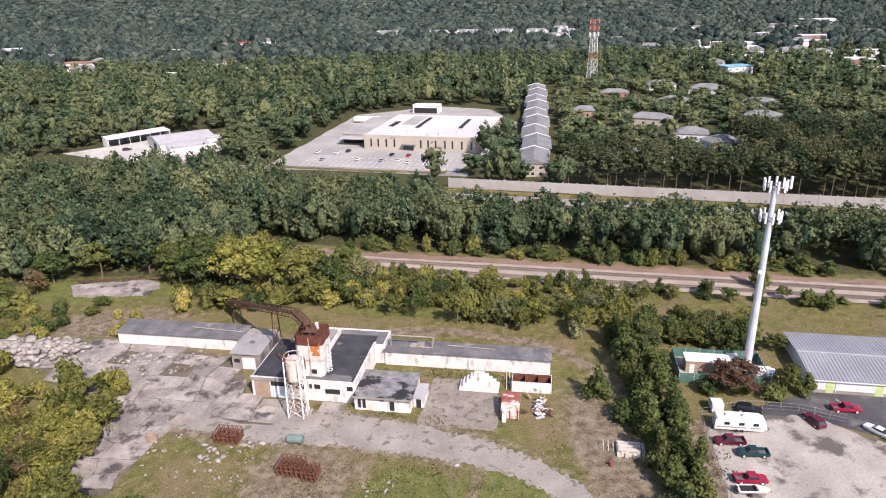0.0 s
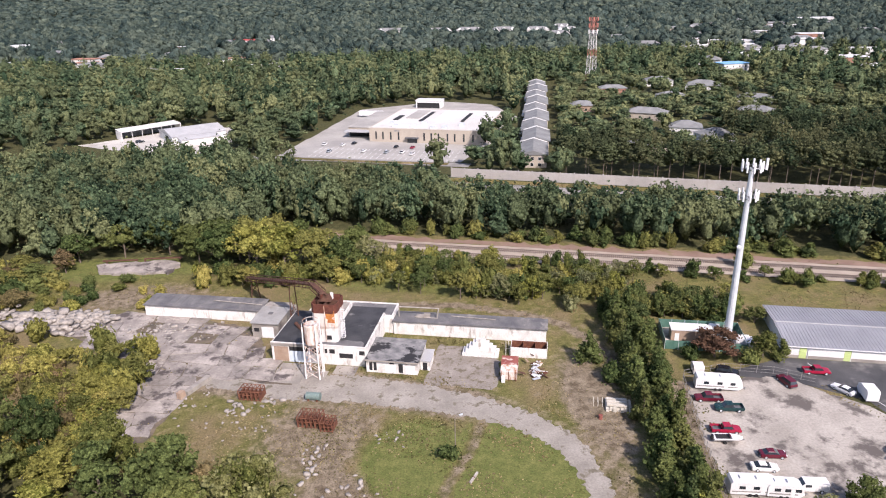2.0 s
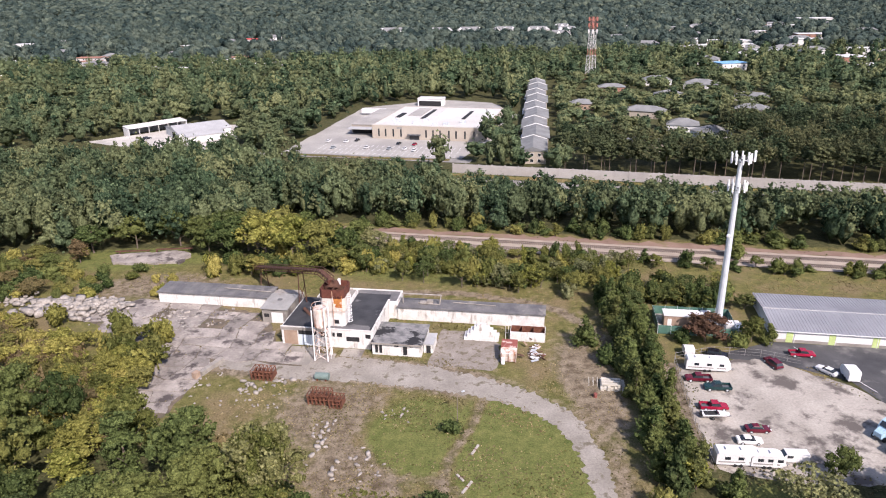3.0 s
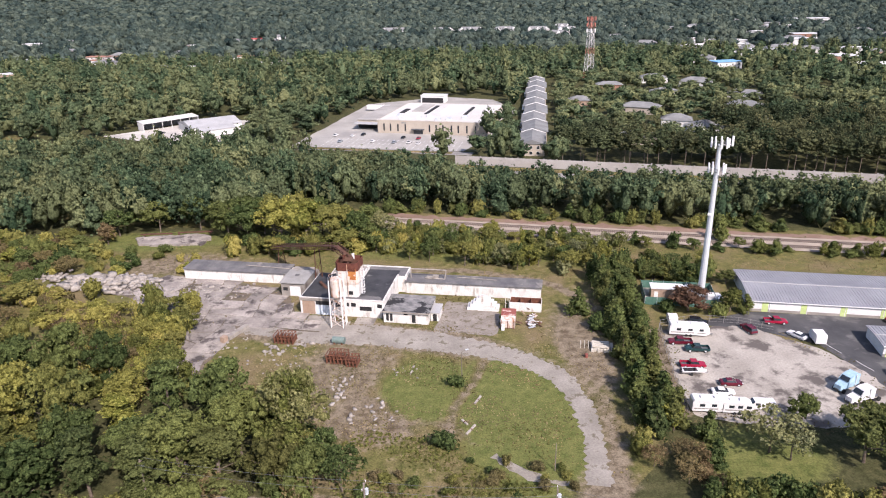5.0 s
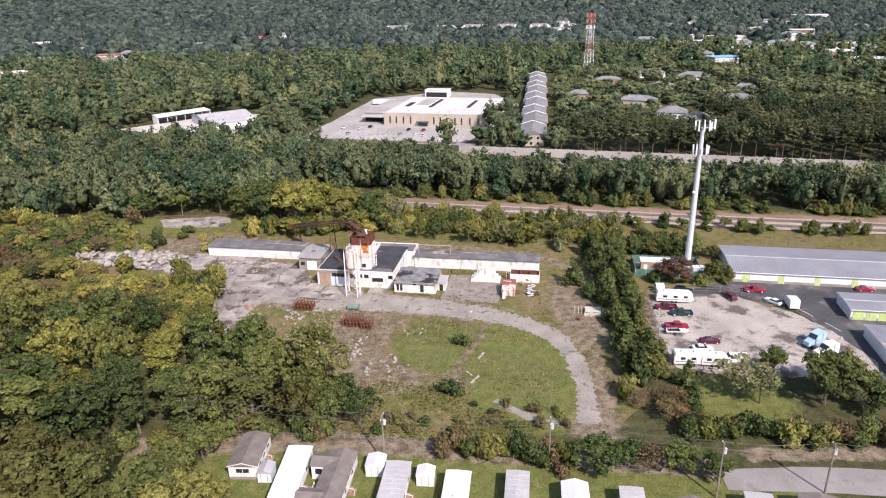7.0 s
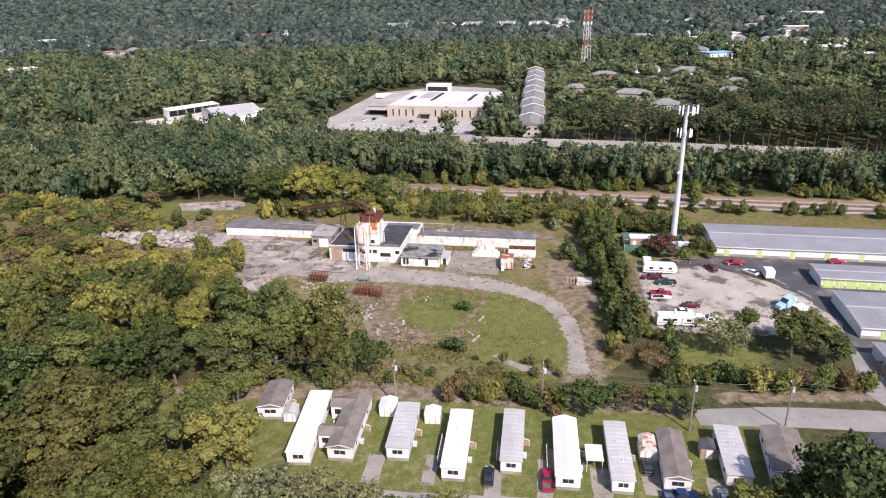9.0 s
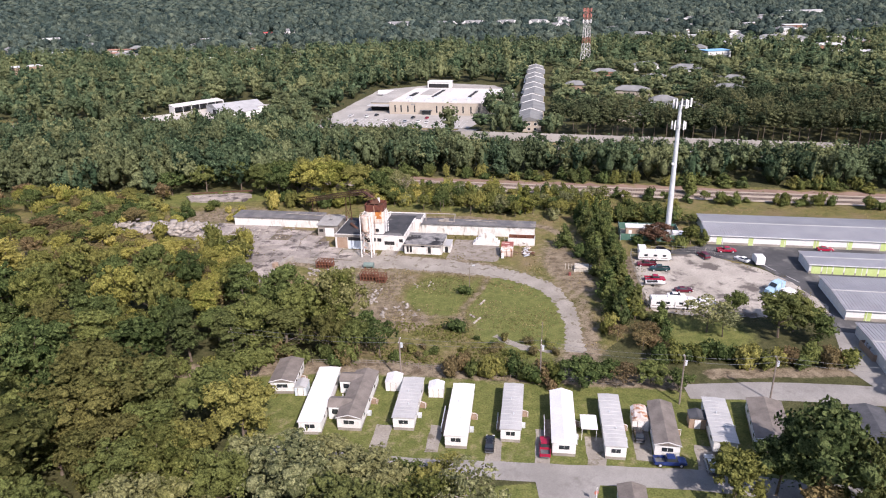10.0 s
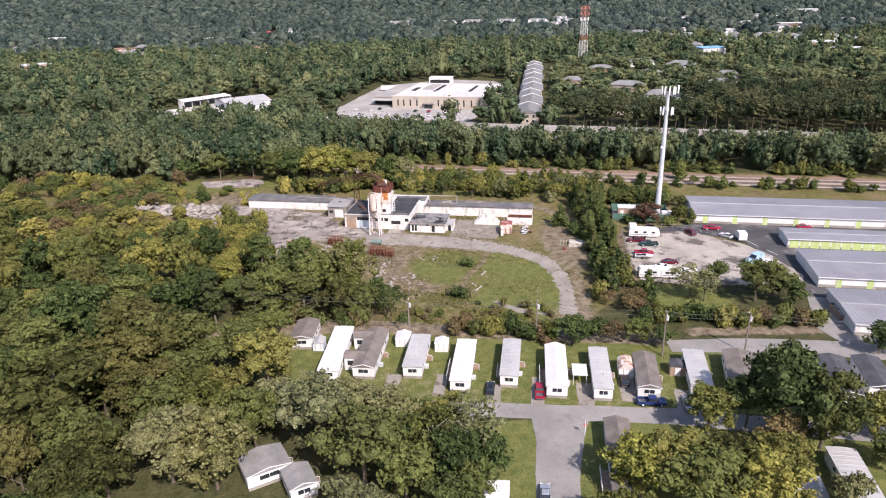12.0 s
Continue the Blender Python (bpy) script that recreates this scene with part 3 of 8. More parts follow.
def cards(rng, C, N, size, wild=0.55):
    """Small leaf clumps as bent, uneven quads."""
    n = len(C)
    N = N + rng.normal(0, wild, (n, 3))
    N /= np.linalg.norm(N, axis=1, keepdims=True) + 1e-9
    A = np.cross(N, rng.normal(0, 1, (n, 3)))
    A /= np.linalg.norm(A, axis=1, keepdims=True) + 1e-9
    B = np.cross(N, A)
    s = size * rng.uniform(0.55, 1.25, (n, 1))
    V = np.empty((n, 4, 3))
    for k, (p, q) in enumerate(((-1, -0.7), (1, -0.7), (0.8, 1), (-0.8, 0.8))):
        V[:, k] = C + A * s * p * rng.uniform(0.35, 1.0, (n, 1)) + B * s * q * rng.uniform(0.35, 1.0, (n, 1)) + N * s * rng.uniform(-0.25, 0.25, (n, 1))
    return V.reshape(-1, 3), np.arange(4 * n).reshape(-1, 4)


def lobes_for(rng, style, h, r):
    out = []
    if style == "oak":
        c, rz = h * 0.55, h * 0.45
        out.append((0, 0, c, r * 0.52, 1.25))
        for i in range(30):
            d = rng.normal(0, 1, 3)
            d[2] = abs(d[2]) if i % 3 else d[2]
            d /= np.linalg.norm(d)
            k = rng.uniform(0.55, 0.92)
            out.append((d[0] * r * k, d[1] * r * k, c + d[2] * rz * k, r * rng.uniform(0.13, 0.27), rng.uniform(0.7, 1.1)))
    elif style == "dome":
        out.append((0, 0, h * 0.46, r * 0.62, 0.42 * h / (r * 0.62)))
        for i in range(10):
            d = rng.normal(0, 1, 3)
            d[2] = abs(d[2]) * 0.9 - 0.15
            d /= np.linalg.norm(d)
            k = rng.uniform(0.62, 0.9)
            out.append((d[0] * r * k * 0.85, d[1] * r * k * 0.85, h * 0.48 + d[2] * h * 0.46 * k, r * rng.uniform(0.24, 0.42), rng.uniform(0.7, 1.2)))
    elif style == "pine":
        for i in range(24):
            t = (i + rng.uniform(0, 0.8)) / 24
            z = h * (0.26 + 0.70 * t)
            k = r * (0.75 - 0.6 * t * t) * rng.uniform(0.3, 1.0)
            a = rng.uniform(0, math.tau)
            out.append((math.cos(a) * k, math.sin(a) * k, z, r * rng.uniform(0.2, 0.36), 0.55))
    elif style == "cone":
        out.append((0, 0, h * 0.42, r * 0.55, 0.36 * h / (r * 0.55)))
        for i in range(15):
            t = (i + rng.uniform(0, 0.6)) / 15
            rad = r * (0.95 - 0.78 * t ** 1.3)
            a = rng.uniform(0, math.tau)
            k = rad * rng.uniform(0.4, 0.75)
            out.append((math.cos(a) * k, math.sin(a) * k, h * (0.14 + 0.80 * t), rad * rng.uniform(0.3, 0.45) + 0.3, 0.8))
    elif style == "cedar":
        for i in range(18):
            t = (i + rng.uniform(0, 0.6)) / 18
            z = h * (0.10 + 0.84 * t)
            rad = r * (1.0 - 0.72 * t)
            a = rng.uniform(0, math.tau)
            k = rad * rng.uniform(0.1, 0.7)
            out.append((math.cos(a) * k, math.sin(a) * k, z, rad * rng.uniform(0.32, 0.55) + 0.12, 1.1))
    else:  # shrub
        for _ in range(9):
            a, k = rng.uniform(0, math.tau), r * rng.uniform(0.0, 0.65)
            q = r * rng.uniform(0.35, 0.5)
            out.append((math.cos(a) * k, math.sin(a) * k, max(q * 0.6, h * rng.uniform(0.25, 0.72)), q, 0.8 * h / r if h < r else 0.9))
    return np.array(out)


def crown(rng, style, h, r, n, size, core=True, wild=0.75, most=99):
    L = lobes_for(rng, style, h, r)
    pick = rng.choice(len(L), n, p=L[:, 3] ** 2 / (L[:, 3] ** 2).sum())
    D = rng.normal(0, 1, (n, 3))
    D[:, 2] = np.where(rng.random(n) < 0.62, np.abs(D[:, 2]), D[:, 2])
    D /= np.linalg.norm(D, axis=1, keepdims=True)
    R = L[pick, 3:4] * rng.uniform(0.82, 1.36, (n, 1))
    C = L[pick, :3] + D * R * np.stack([np.ones(n), np.ones(n), L[pick, 4]], 1)
    C[:, 2] = np.maximum(C[:, 2], 0.15)
    keep = np.ones(n, bool)
    for x, y, z, q, flat in L:
        e = (C - (x, y, z)) / (q, q, q * flat)
        keep &= (e ** 2).sum(1) > 0.42
    V, F = cards(rng, C[keep], D[keep], size, wild)
    if core:
        iv, jf = ICO1
        vs, fs, k = [V], [F], len(V)
        for x, y, z, q, flat in L[:most]:
            w = iv * (q * 0.84) * rng.uniform(0.75, 1.3, 3) * (1, 1, flat) * rng.uniform(0.6, 1.2, (len(iv), 1)) + (x, y, z)
            w[:, 2] = np.maximum(w[:, 2], 0.02)
            vs.append(w)
            fs.append(np.concatenate([jf, jf[:, 2:3]], 1) + k)
            k += len(w)
        V = np.concatenate(vs)
        F = np.concatenate(fs)
    return V, F, L


def soup(name, V, F):
    """A mesh from quads; a quad whose last two corners agree is a triangle."""
    me = bpy.data.meshes.new(name)
    tri = F[:, 2] == F[:, 3]
    sizes = np.where(tri, 3, 4)
    loops = F.ravel()[np.stack([np.ones(len(F), bool)] * 3 + [~tri], 1).ravel()]
    me.vertices.add(len(V))
    me.vertices.foreach_set("co", np.asarray(V, np.float32).ravel())
    me.loops.add(len(loops))
    me.loops.foreach_set("vertex_index", loops.astype(np.int32))
    me.polygons.add(len(F))
    me.polygons.foreach_set("loop_start", np.concatenate([[0], np.cumsum(sizes)[:-1]]).astype(np.int32))
    me.polygons.foreach_set("use_smooth", tri)
    me.update(calc_edges=True)
    return me


def trunk_geo(rng, L, h, r, base, style):
    g = Geo()
    top = h * (0.9 if style in ("pine", "cedar") else 0.62)
    lean = rng.normal(0, 0.02 * h, 2)
    g.rod((0, 0, -0.3), (lean[0] * 0.5, lean[1] * 0.5, top * 0.5), base, base * 0.7, 7)
    g.rod((lean[0] * 0.5, lean[1] * 0.5, top * 0.5), (lean[0], lean[1], top), base * 0.7, base * 0.25, 6)
    for x, y, z, q, _ in L[:9]:
        s = min(max(z - math.hypot(x, y) * 0.8, h * 0.2), top)
        g.rod((lean[0] * s / top, lean[1] * s / top, s), (x, y, z), base * 0.35, base * 0.1, 5)
    return g


TEMPLATES = {}


def template(key, style, h, r, n, size, base, seed, core=True):
    rng = np.random.default_rng(seed)
    V, F, L = crown(rng, style, h, r, n, size, core, 0.6)
    me = soup("crown", V, F)
    me.materials.append(oak_leaf)
    tm = trunk_geo(rng, L, h, r, base, style).mesh("trunk")
    tm.materials.append(bark)
    TEMPLATES[key] = (me, tm, h, r)


for k in range(3):
    template(f"oak{k}", "oak", 14, 6.2, 1900, 0.37, 0.32, 10 + k)
    template(f"pine{k}", "pine", 18, 4.6, 1700, 0.38, 0.26, 20 + k)
    template(f"mid{k}", "oak", 12, 5.2, 1150, 0.40, 0.26, 30 + k)
    template(f"cedar{k}", "cedar", 8, 2.4, 850, 0.26, 0.16, 40 + k)
    template(f"shrub{k}", "shrub", 3, 2.6, 350, 0.3, 0.07, 50 + k)
    template(f"thin{k}", "oak", 12, 4.8, 1000, 0.38, 0.2, 60 + k, False)


def plant(name, kind, x, y, h, r, leaf, label, category="tree", group="", pale=False, rnd=random.Random(5)):
    cm, tm, h0, r0 = TEMPLATES[f"{kind}{rnd.randrange(3)}"]
    top = thing(name, x, y, 0, rnd.uniform(0, 360), label, category, group)
    s = (r / r0, r / r0, h / h0)
    for nm, me, mt in (("trunk", tm, pale_bark if pale else bark), ("crown", cm, leaf)):
        ob = new(nm, me)
        ob.parent = top
        ob.scale = s
        ob.material_slots[0].link = "OBJECT"
        ob.material_slots[0].material = mt
    return top


# ---- woods beyond the railway and the far country ----
FACTORY = [(-69, 372), (-52, 446), (-33, 519), (28, 548), (66, 528), (76, 470), (42, 388), (26, 338), (-24, 346)]
DEPOT = [(-190, 414), (-164, 444), (-128, 474), (-98, 462), (-97, 418), (-82, 388), (-40, 376), (-40, 366), (-90, 352), (-150, 376)]
TERRACE = [(44, 336), (70, 334), (122, 590), (98, 596)]
# far roofs: x, y, length, width, height, turn, roof, wall
HOUSES = [
    (118, 485, 16, 11, 6, -12, shingle_pale, brown_wall), (122, 364, 22, 10, 6, -14, shingle_pale, factory_wall), (150, 452, 24, 12, 6, -30, shingle_pale, factory_wall),
    (157, 408, 17, 13, 5.5, -20, shingle_pale, white_siding), (164, 386, 17, 13, 5.5, 10, shingle_pale, white_siding), (205, 402, 17, 12, 5.5, 20, shingle_pale, brown_wall),
    (217, 447, 20, 12, 6, -35, shingle_pale, brown_wall), (231, 560, 24, 14, 6, -30, shingle_pale, white_siding), (206, 590, 22, 12, 6, -5, shingle_pale, white_siding),
    (243, 500, 22, 10, 5, -40, shingle_pale, white_siding), (160, 560, 20, 10, 5, -8, shingle_pale, brick), (190, 520, 18, 10, 5, 15, shingle_pale, white_siding),
    (-232, 1118, 46, 20, 7, -8, red_roof, white_siding), (-205, 1095, 26, 14, 6, -8, shingle_pale, brick), (-372, 885, 30, 15, 6, -10, brick, white_siding), (-335, 812, 26, 14, 6, -8, shingle_pale, white_siding), (-352, 840, 22, 12, 6, 0, brick, white_siding),
    (-548, 1090, 26, 16, 9, 5, white_metal, white_siding), (-126, 762, 24, 14, 6, 12, shingle_pale, white_siding), (-440, 860, 22, 14, 6, 5, white_metal, white_siding), (-190, 850, 20, 12, 6, 20, brick, white_siding), (-228, 745, 18, 12, 6, -20, white_metal, brown_wall),
    (406, 930, 74, 24, 5, -12, white_metal, white_siding), (430, 800, 40, 20, 5, -14, shingle_pale, white_siding), (432, 712, 50, 24, 5.5, -12, white_metal, brick), (425, 642, 46, 22, 5, -12, white_metal, white_siding), (303, 668, 26, 16, 7, 10, blue_roof, white_siding),
    (318, 835, 34, 18, 5, -10, shingle_pale, white_siding), (350, 860, 26, 15, 6, 0, white_metal, white_siding), (360, 760, 30, 16, 6, -14, white_metal, white_siding), (510, 900, 40, 20, 7, -10, white_metal, white_siding), (560, 980, 40, 20, 7, -10, white_metal, brick), (500, 780, 34, 18, 6, -12, white_metal, white_siding),
    (745, 1310, 80, 24, 9, -10, white_metal, white_siding), (610, 1150, 40, 18, 8, -10, white_metal, white_siding), (300, 1020, 26, 14, 6, 10, shingle_pale, white_siding), (700, 1700, 60, 20, 9, 0, white_metal, white_siding),
]
HOUSES = [(x, y, ln, wd, h * 0.72 if y < 640 else h, a, ro, wa) for x, y, ln, wd, h, a, ro, wa in HOUSES]
HR = random.Random(31)
for x0, x1, y0, y1, n in ((300, 720, 640, 1350, 44), (-760, -130, 700, 1250, 30), (500, 1100, 1300, 1900, 12)):
    for _ in range(n):
        HOUSES.append((HR.uniform(x0, x1), HR.uniform(y0, y1), HR.uniform(12, 34), HR.uniform(10, 16), HR.uniform(5, 7), HR.uniform(-40, 40), HR.choice([shingle_pale, shingle_pale, white_metal, shingle_pale, white_metal]), HR.choice([white_siding, white_siding, brown_wall, factory_wall])))
APARTMENTS = [(-12, 1228, 64, 16, 8, -3), (62, 1215, 40, 14, 7.5, 6), (110, 1205, 44, 16, 8, -8), (165, 1195, 40, 16, 8, 8), (218, 1180, 40, 16, 8, -8), (262, 1165, 34, 16, 8, 5), (232, 1085, 36, 16, 7.5, -12), (270, 1240, 30, 14, 8, 0)]


def clear_of(x, y):
    """Where trees may stand."""
    ok = (y > rail_y(x) + 15) | ((x < -47) & (y > 243 - 0.02 * (x + 47)))
    ok &= ~((y > wall_y(x) - 20) & (y < wall_y(x) + 3) & (x > -70))
    ok &= ~inside(x, y, FACTORY) & ~inside(x, y, DEPOT) & ~inside(x, y, TERRACE)
    for hx, hy, ln, wd, *_ in list(HOUSES) + list(APARTMENTS):
        d = math.hypot(hx, hy)
        ux, uy = hx / d, hy / d
        front = min(6 + d * 0.042, 70) if hy > 640 else 21
        along, across = (x - hx) * ux + (y - hy) * uy, -(x - hx) * uy + (y - hy) * ux
        ok &= ~((along > -front) & (along < wd * 0.6 + 3) & (np.abs(across) < ln * 0.5 + 2))
    return ok


def scatter(seed, d0, d1, gap, spread=0.72):
    rng = np.random.default_rng(seed)
    ys = np.arange(d0, d1, gap)
    pts = []
    for k, y in enumerate(ys):
        w = spread * y + 60
        xs = np.arange(-w, w + 0.07 * y, gap) + (k % 2) * gap / 2
        pts.append(np.stack([xs + rng.uniform(-0.42, 0.42, len(xs)) * gap, y + rng.uniform(-0.42, 0.42, len(xs)) * gap], 1))
    return np.concatenate(pts), rng


def woods(name, P, rng, kinds, hs, rs, leaf, label, tall=None):
    """Many crowns in one mesh, out of a few shapes, each turned and sized by chance."""
    vs, fs, k = [], [], 0
    which = rng.integers(0, len(kinds), len(P))
    for j, (V, F) in enumerate(kinds):
        q = P[which == j]
        n = len(q)
        if not n:
            continue
        a = rng.uniform(0, math.tau, n)
        h, r = rng.uniform(*hs, n), rng.uniform(*rs, n)
        if tall is not None:
            h *= tall[which == j]
        c, s = np.cos(a)[:, None], np.sin(a)[:, None]
        W = np.empty((n, len(V), 3))
        W[:, :, 0] = (V[:, 0] * c - V[:, 1] * s) * r[:, None] + q[:, :1]
        W[:, :, 1] = (V[:, 0] * s + V[:, 1] * c) * r[:, None] + q[:, 1:2]
        W[:, :, 2] = V[:, 2] * h[:, None] + rise(q[:, 0], q[:, 1])[:, None]
        fs.append((F[None] + (np.arange(n) * len(V))[:, None, None] + k).reshape(-1, 4))
        vs.append(W.reshape(-1, 3))
        k += n * len(V)
    me = soup(name, np.concatenate(vs), np.concatenate(fs))
    me.materials.append(leaf)
    return tagged(new(name, me), label, "woods", "", "stuff")


def unit_crowns(seed, styles, n, size, core=True, most=16):
    out = []
    for k, st in enumerate(styles):
        rng = np.random.default_rng(seed + k)
        V, F, _ = crown(rng, st, 1.0 * 15, 5.0, n, size, core, 0.4, most)
        out.append((V / (5.0, 5.0, 15.0), F))
    return out


def lump(seed, n, size, ball=ICO1, knobs=12, wild=0.45):
    """A far crown: a dome of many rounded boughs with small leaf clumps on it."""
    rng = np.random.default_rng(seed)
    iv, jf = ball
    B = rng.normal(0, 1, (knobs, 3))
    B[:, 2] = np.abs(B[:, 2]) * 0.9 - 0.1
    B /= np.linalg.norm(B, axis=1, keepdims=True)
    tall = rng.uniform(0.75, 1.1, knobs)

    def reach(D):
        return 0.66 + 0.36 * (np.clip((D @ B.T) * 2.3 - 1.3, 0, 1) ** 0.6 * tall).max(1)[:, None]

    w = iv * reach(iv) * rng.uniform(0.94, 1.06, (len(iv), 1)) * (1, 1, 0.48) + (0, 0, 0.5)
    fs = [np.concatenate([jf, jf[:, 2:3]], 1)]
    vs = [w]
    if n:
        D = rng.normal(0, 1, (n, 3))
        D[:, 2] = np.where(rng.random(n) < 0.75, np.abs(D[:, 2]), D[:, 2])
        D /= np.linalg.norm(D, axis=1, keepdims=True)
        V, F = cards(rng, D * reach(D) * rng.uniform(0.97, 1.08, (n, 1)), D, size, wild)
        V = V * (1, 1, 0.48) + (0, 0, 0.5)
        vs.append(V)
        fs.append(F + len(w))
    return np.concatenate(vs), np.concatenate(fs)


belt = unit_crowns(100, ["oak", "cone", "dome", "oak", "cone", "dome"], 270, 0.6)
P, rng = scatter(1, 212, 350, 6.6)
P = P[clear_of(P[:, 0], P[:, 1]) & (P[:, 1] < wall_y(P[:, 0]) + 3) & (np.abs(P[:, 0]) < 260)]
depth = np.where(P[:, 0] > 12, 52, np.where(P[:, 0] > -60, 66, 100))
keep = P[:, 1] < rail_y(P[:, 0]) + depth
P, depth = P[keep], depth[keep]
back = np.clip((P[:, 1] - rail_y(P[:, 0]) - 15) / (depth - 15), 0, 1)
woods("roadside_woods", P, rng, belt, (14, 20.5), (3.8, 5.8), wood_leaf, "dense dark green pines and oaks between railway and highway", 1 - np.where(P[:, 0] > 12, 0.34, np.where(P[:, 0] < -50, -0.1, 0.2)) * back)
tallpines = unit_crowns(150, ["pine", "pine", "oak"], 260, 0.55)
tallpines = [(V * (1, 1, 0.70) + (0, 0, 0.30), F) for V, F in tallpines]
Q, rng = scatter(6, 230, 420, 6.2)
near_wall = (Q[:, 1] > wall_y(Q[:, 0]) + 5) & (Q[:, 1] < wall_y(Q[:, 0]) + np.where(Q[:, 0] > 165, 105, 36)) & (Q[:, 0] > 70)
Q = Q[near_wall & ~inside(Q[:, 0], Q[:, 1], TERRACE)]
woods("barrier_pines", Q, rng, tallpines, (15, 21), (3.6, 5.4), dusk_leaf, "row of tall pines with bare trunks behind the barrier")
stems = Geo()
for q in Q[Q[:, 1] < wall_y(Q[:, 0]) + 16]:
    stems.rod((q[0], q[1], 0), (q[0], q[1], 9), 0.2, 0.14, 5)
structure("pine_stems", stems, bark, "bare pine trunks behind the barrier", "trees", "stuff")
mids = unit_crowns(200, ["dome"] * 9, 170, 0.66)
P, rng = scatter(2, 290, 800, 11.3)
P = P[clear_of(P[:, 0], P[:, 1]) & (P[:, 1] > wall_y(P[:, 0]) + np.where(P[:, 0] > 70, 33, 3))]
GARDENS = [(72, 320), (300, 250), (330, 430), (300, 640), (130, 640), (112, 560)]
suburb = inside(P[:, 0], P[:, 1], GARDENS) & (P[:, 1] > wall_y(P[:, 0]) + 30)
far = P[:, 1] > 520
woods("middle_woods", P[~suburb & ~far], rng, mids, (8, 21), (4.2, 7.6), wood_leaf, "green broadleaf woods round the factory")
backs = unit_crowns(230, ["dome"] * 7, 64, 1.0, True, 7)
woods("back_woods", P[~suburb & far], rng, backs, (8, 21), (4.4, 8.0), wood_leaf, "green broadleaf woods behind the factory")
sparse = P[suburb & ~((P[:, 0] > 165) & (P[:, 1] < wall_y(P[:, 0]) + 105))]
sparse = sparse[rng.random(len(sparse)) < 0.8]
woods("garden_trees", sparse, rng, mids, (7.5, 13), (4.6, 7.8), wood_leaf, "rounded garden trees between the apartment houses")
fars = [lump(400 + k, 16, 0.27, ICO1, 8) for k in range(5)]
P, rng = scatter(3, 800, 1700, 14.4)
P = P[clear_of(P[:, 0], P[:, 1])]
woods("distant_woods", P, rng, fars, (8, 20), (5.0, 10), hazed_far_leaf, "distant unbroken green woods, haze mixed into the leaf colour")
lumps = [lump(500 + k, 16, 0.3, ICO1, 8, 0.5) for k in range(5)]
P, rng = scatter(4, 1700, 2900, 31)
P = P[clear_of(P[:, 0], P[:, 1])]
woods("horizon_woods", P, rng, lumps, (9, 22), (11, 19), hazed_far_leaf, "woods towards the horizon, haze painted into the leaf colour")
P, rng = scatter(5, 2900, 4900, 80)
woods("skyline_woods", P, rng, lumps, (10, 26), (30, 50), hazed_far_leaf, "woods along the skyline, haze painted into the leaf colour")

# ---- trees near by ----
R = random.Random(77)
OAK = "dense green broadleaf tree at the edge of the yard"


KIND = {"oak": "oak_tree", "pine": "pine_tree", "mid": "broadleaf_tree", "thin": "sparse_tree", "cedar": "cedar", "shrub": "shrub"}


def near_tree(x, y, kind, h, r, leaf, label=OAK, category="tree", group="", pale=False, name="tree"):
    name = KIND[kind] if name == "tree" else name
    return plant(name, kind, x, y, h, r, leaf, label, category, group, pale, R)


# the wood west of the yard
WOOD = [(-22, 106), (-24, 118), (-34, 130), (-52, 138), (-64, 146), (-66, 168), (-80, 186), (-96, 193), (-135, 200), (-150, 120), (-120, 30), (-58, 22), (-58, 60), (-52, 78), (-47, 88), (-66, 92), (-66, 103)]
SHRUBBY = [(-60, 140), (-66, 172), (-82, 190), (-104, 196), (-140, 200), (-140, 165), (-90, 150)]
rng = np.random.default_rng(8)
gap = 9.8
for j in range(28):
    for i in range(26):
        x, y = -152 + i * gap + (j % 2) * gap / 2 + rng.uniform(-2.2, 2.2), 26 + j * gap * 0.92 + rng.uniform(-2.2, 2.2)
        a, b = np.array([x]), np.array([y])
        if not inside(a, b, WOOD)[0] or x < -0.72 * (y + 60) - 15:
            continue
        if inside(a, b, SHRUBBY)[0]:
            near_tree(x, y, R.choice(["shrub", "mid", "thin"]), R.uniform(4, 7.5), R.uniform(3, 4.6), R.choice([olive_leaf, yellow_leaf, yellow_leaf, rust_leaf, yellow_leaf, olive_leaf]), "yellowing scrub tree beside the broken concrete", group="scrub trees")
        else:
            kind = R.choice(["oak", "oak", "mid", "pine"])
            near_tree(x, y, kind, R.uniform(8, 18), R.uniform(4.4, 7.0), R.choice([olive_leaf, oak_leaf, yellow_leaf, oak_leaf, olive_leaf, cedar_leaf] if y > 114 else [oak_leaf, oak_leaf, cedar_leaf, umber_leaf, pine_leaf, pine_leaf, oak_leaf]), "dense green woodland tree", group="woodland trees")
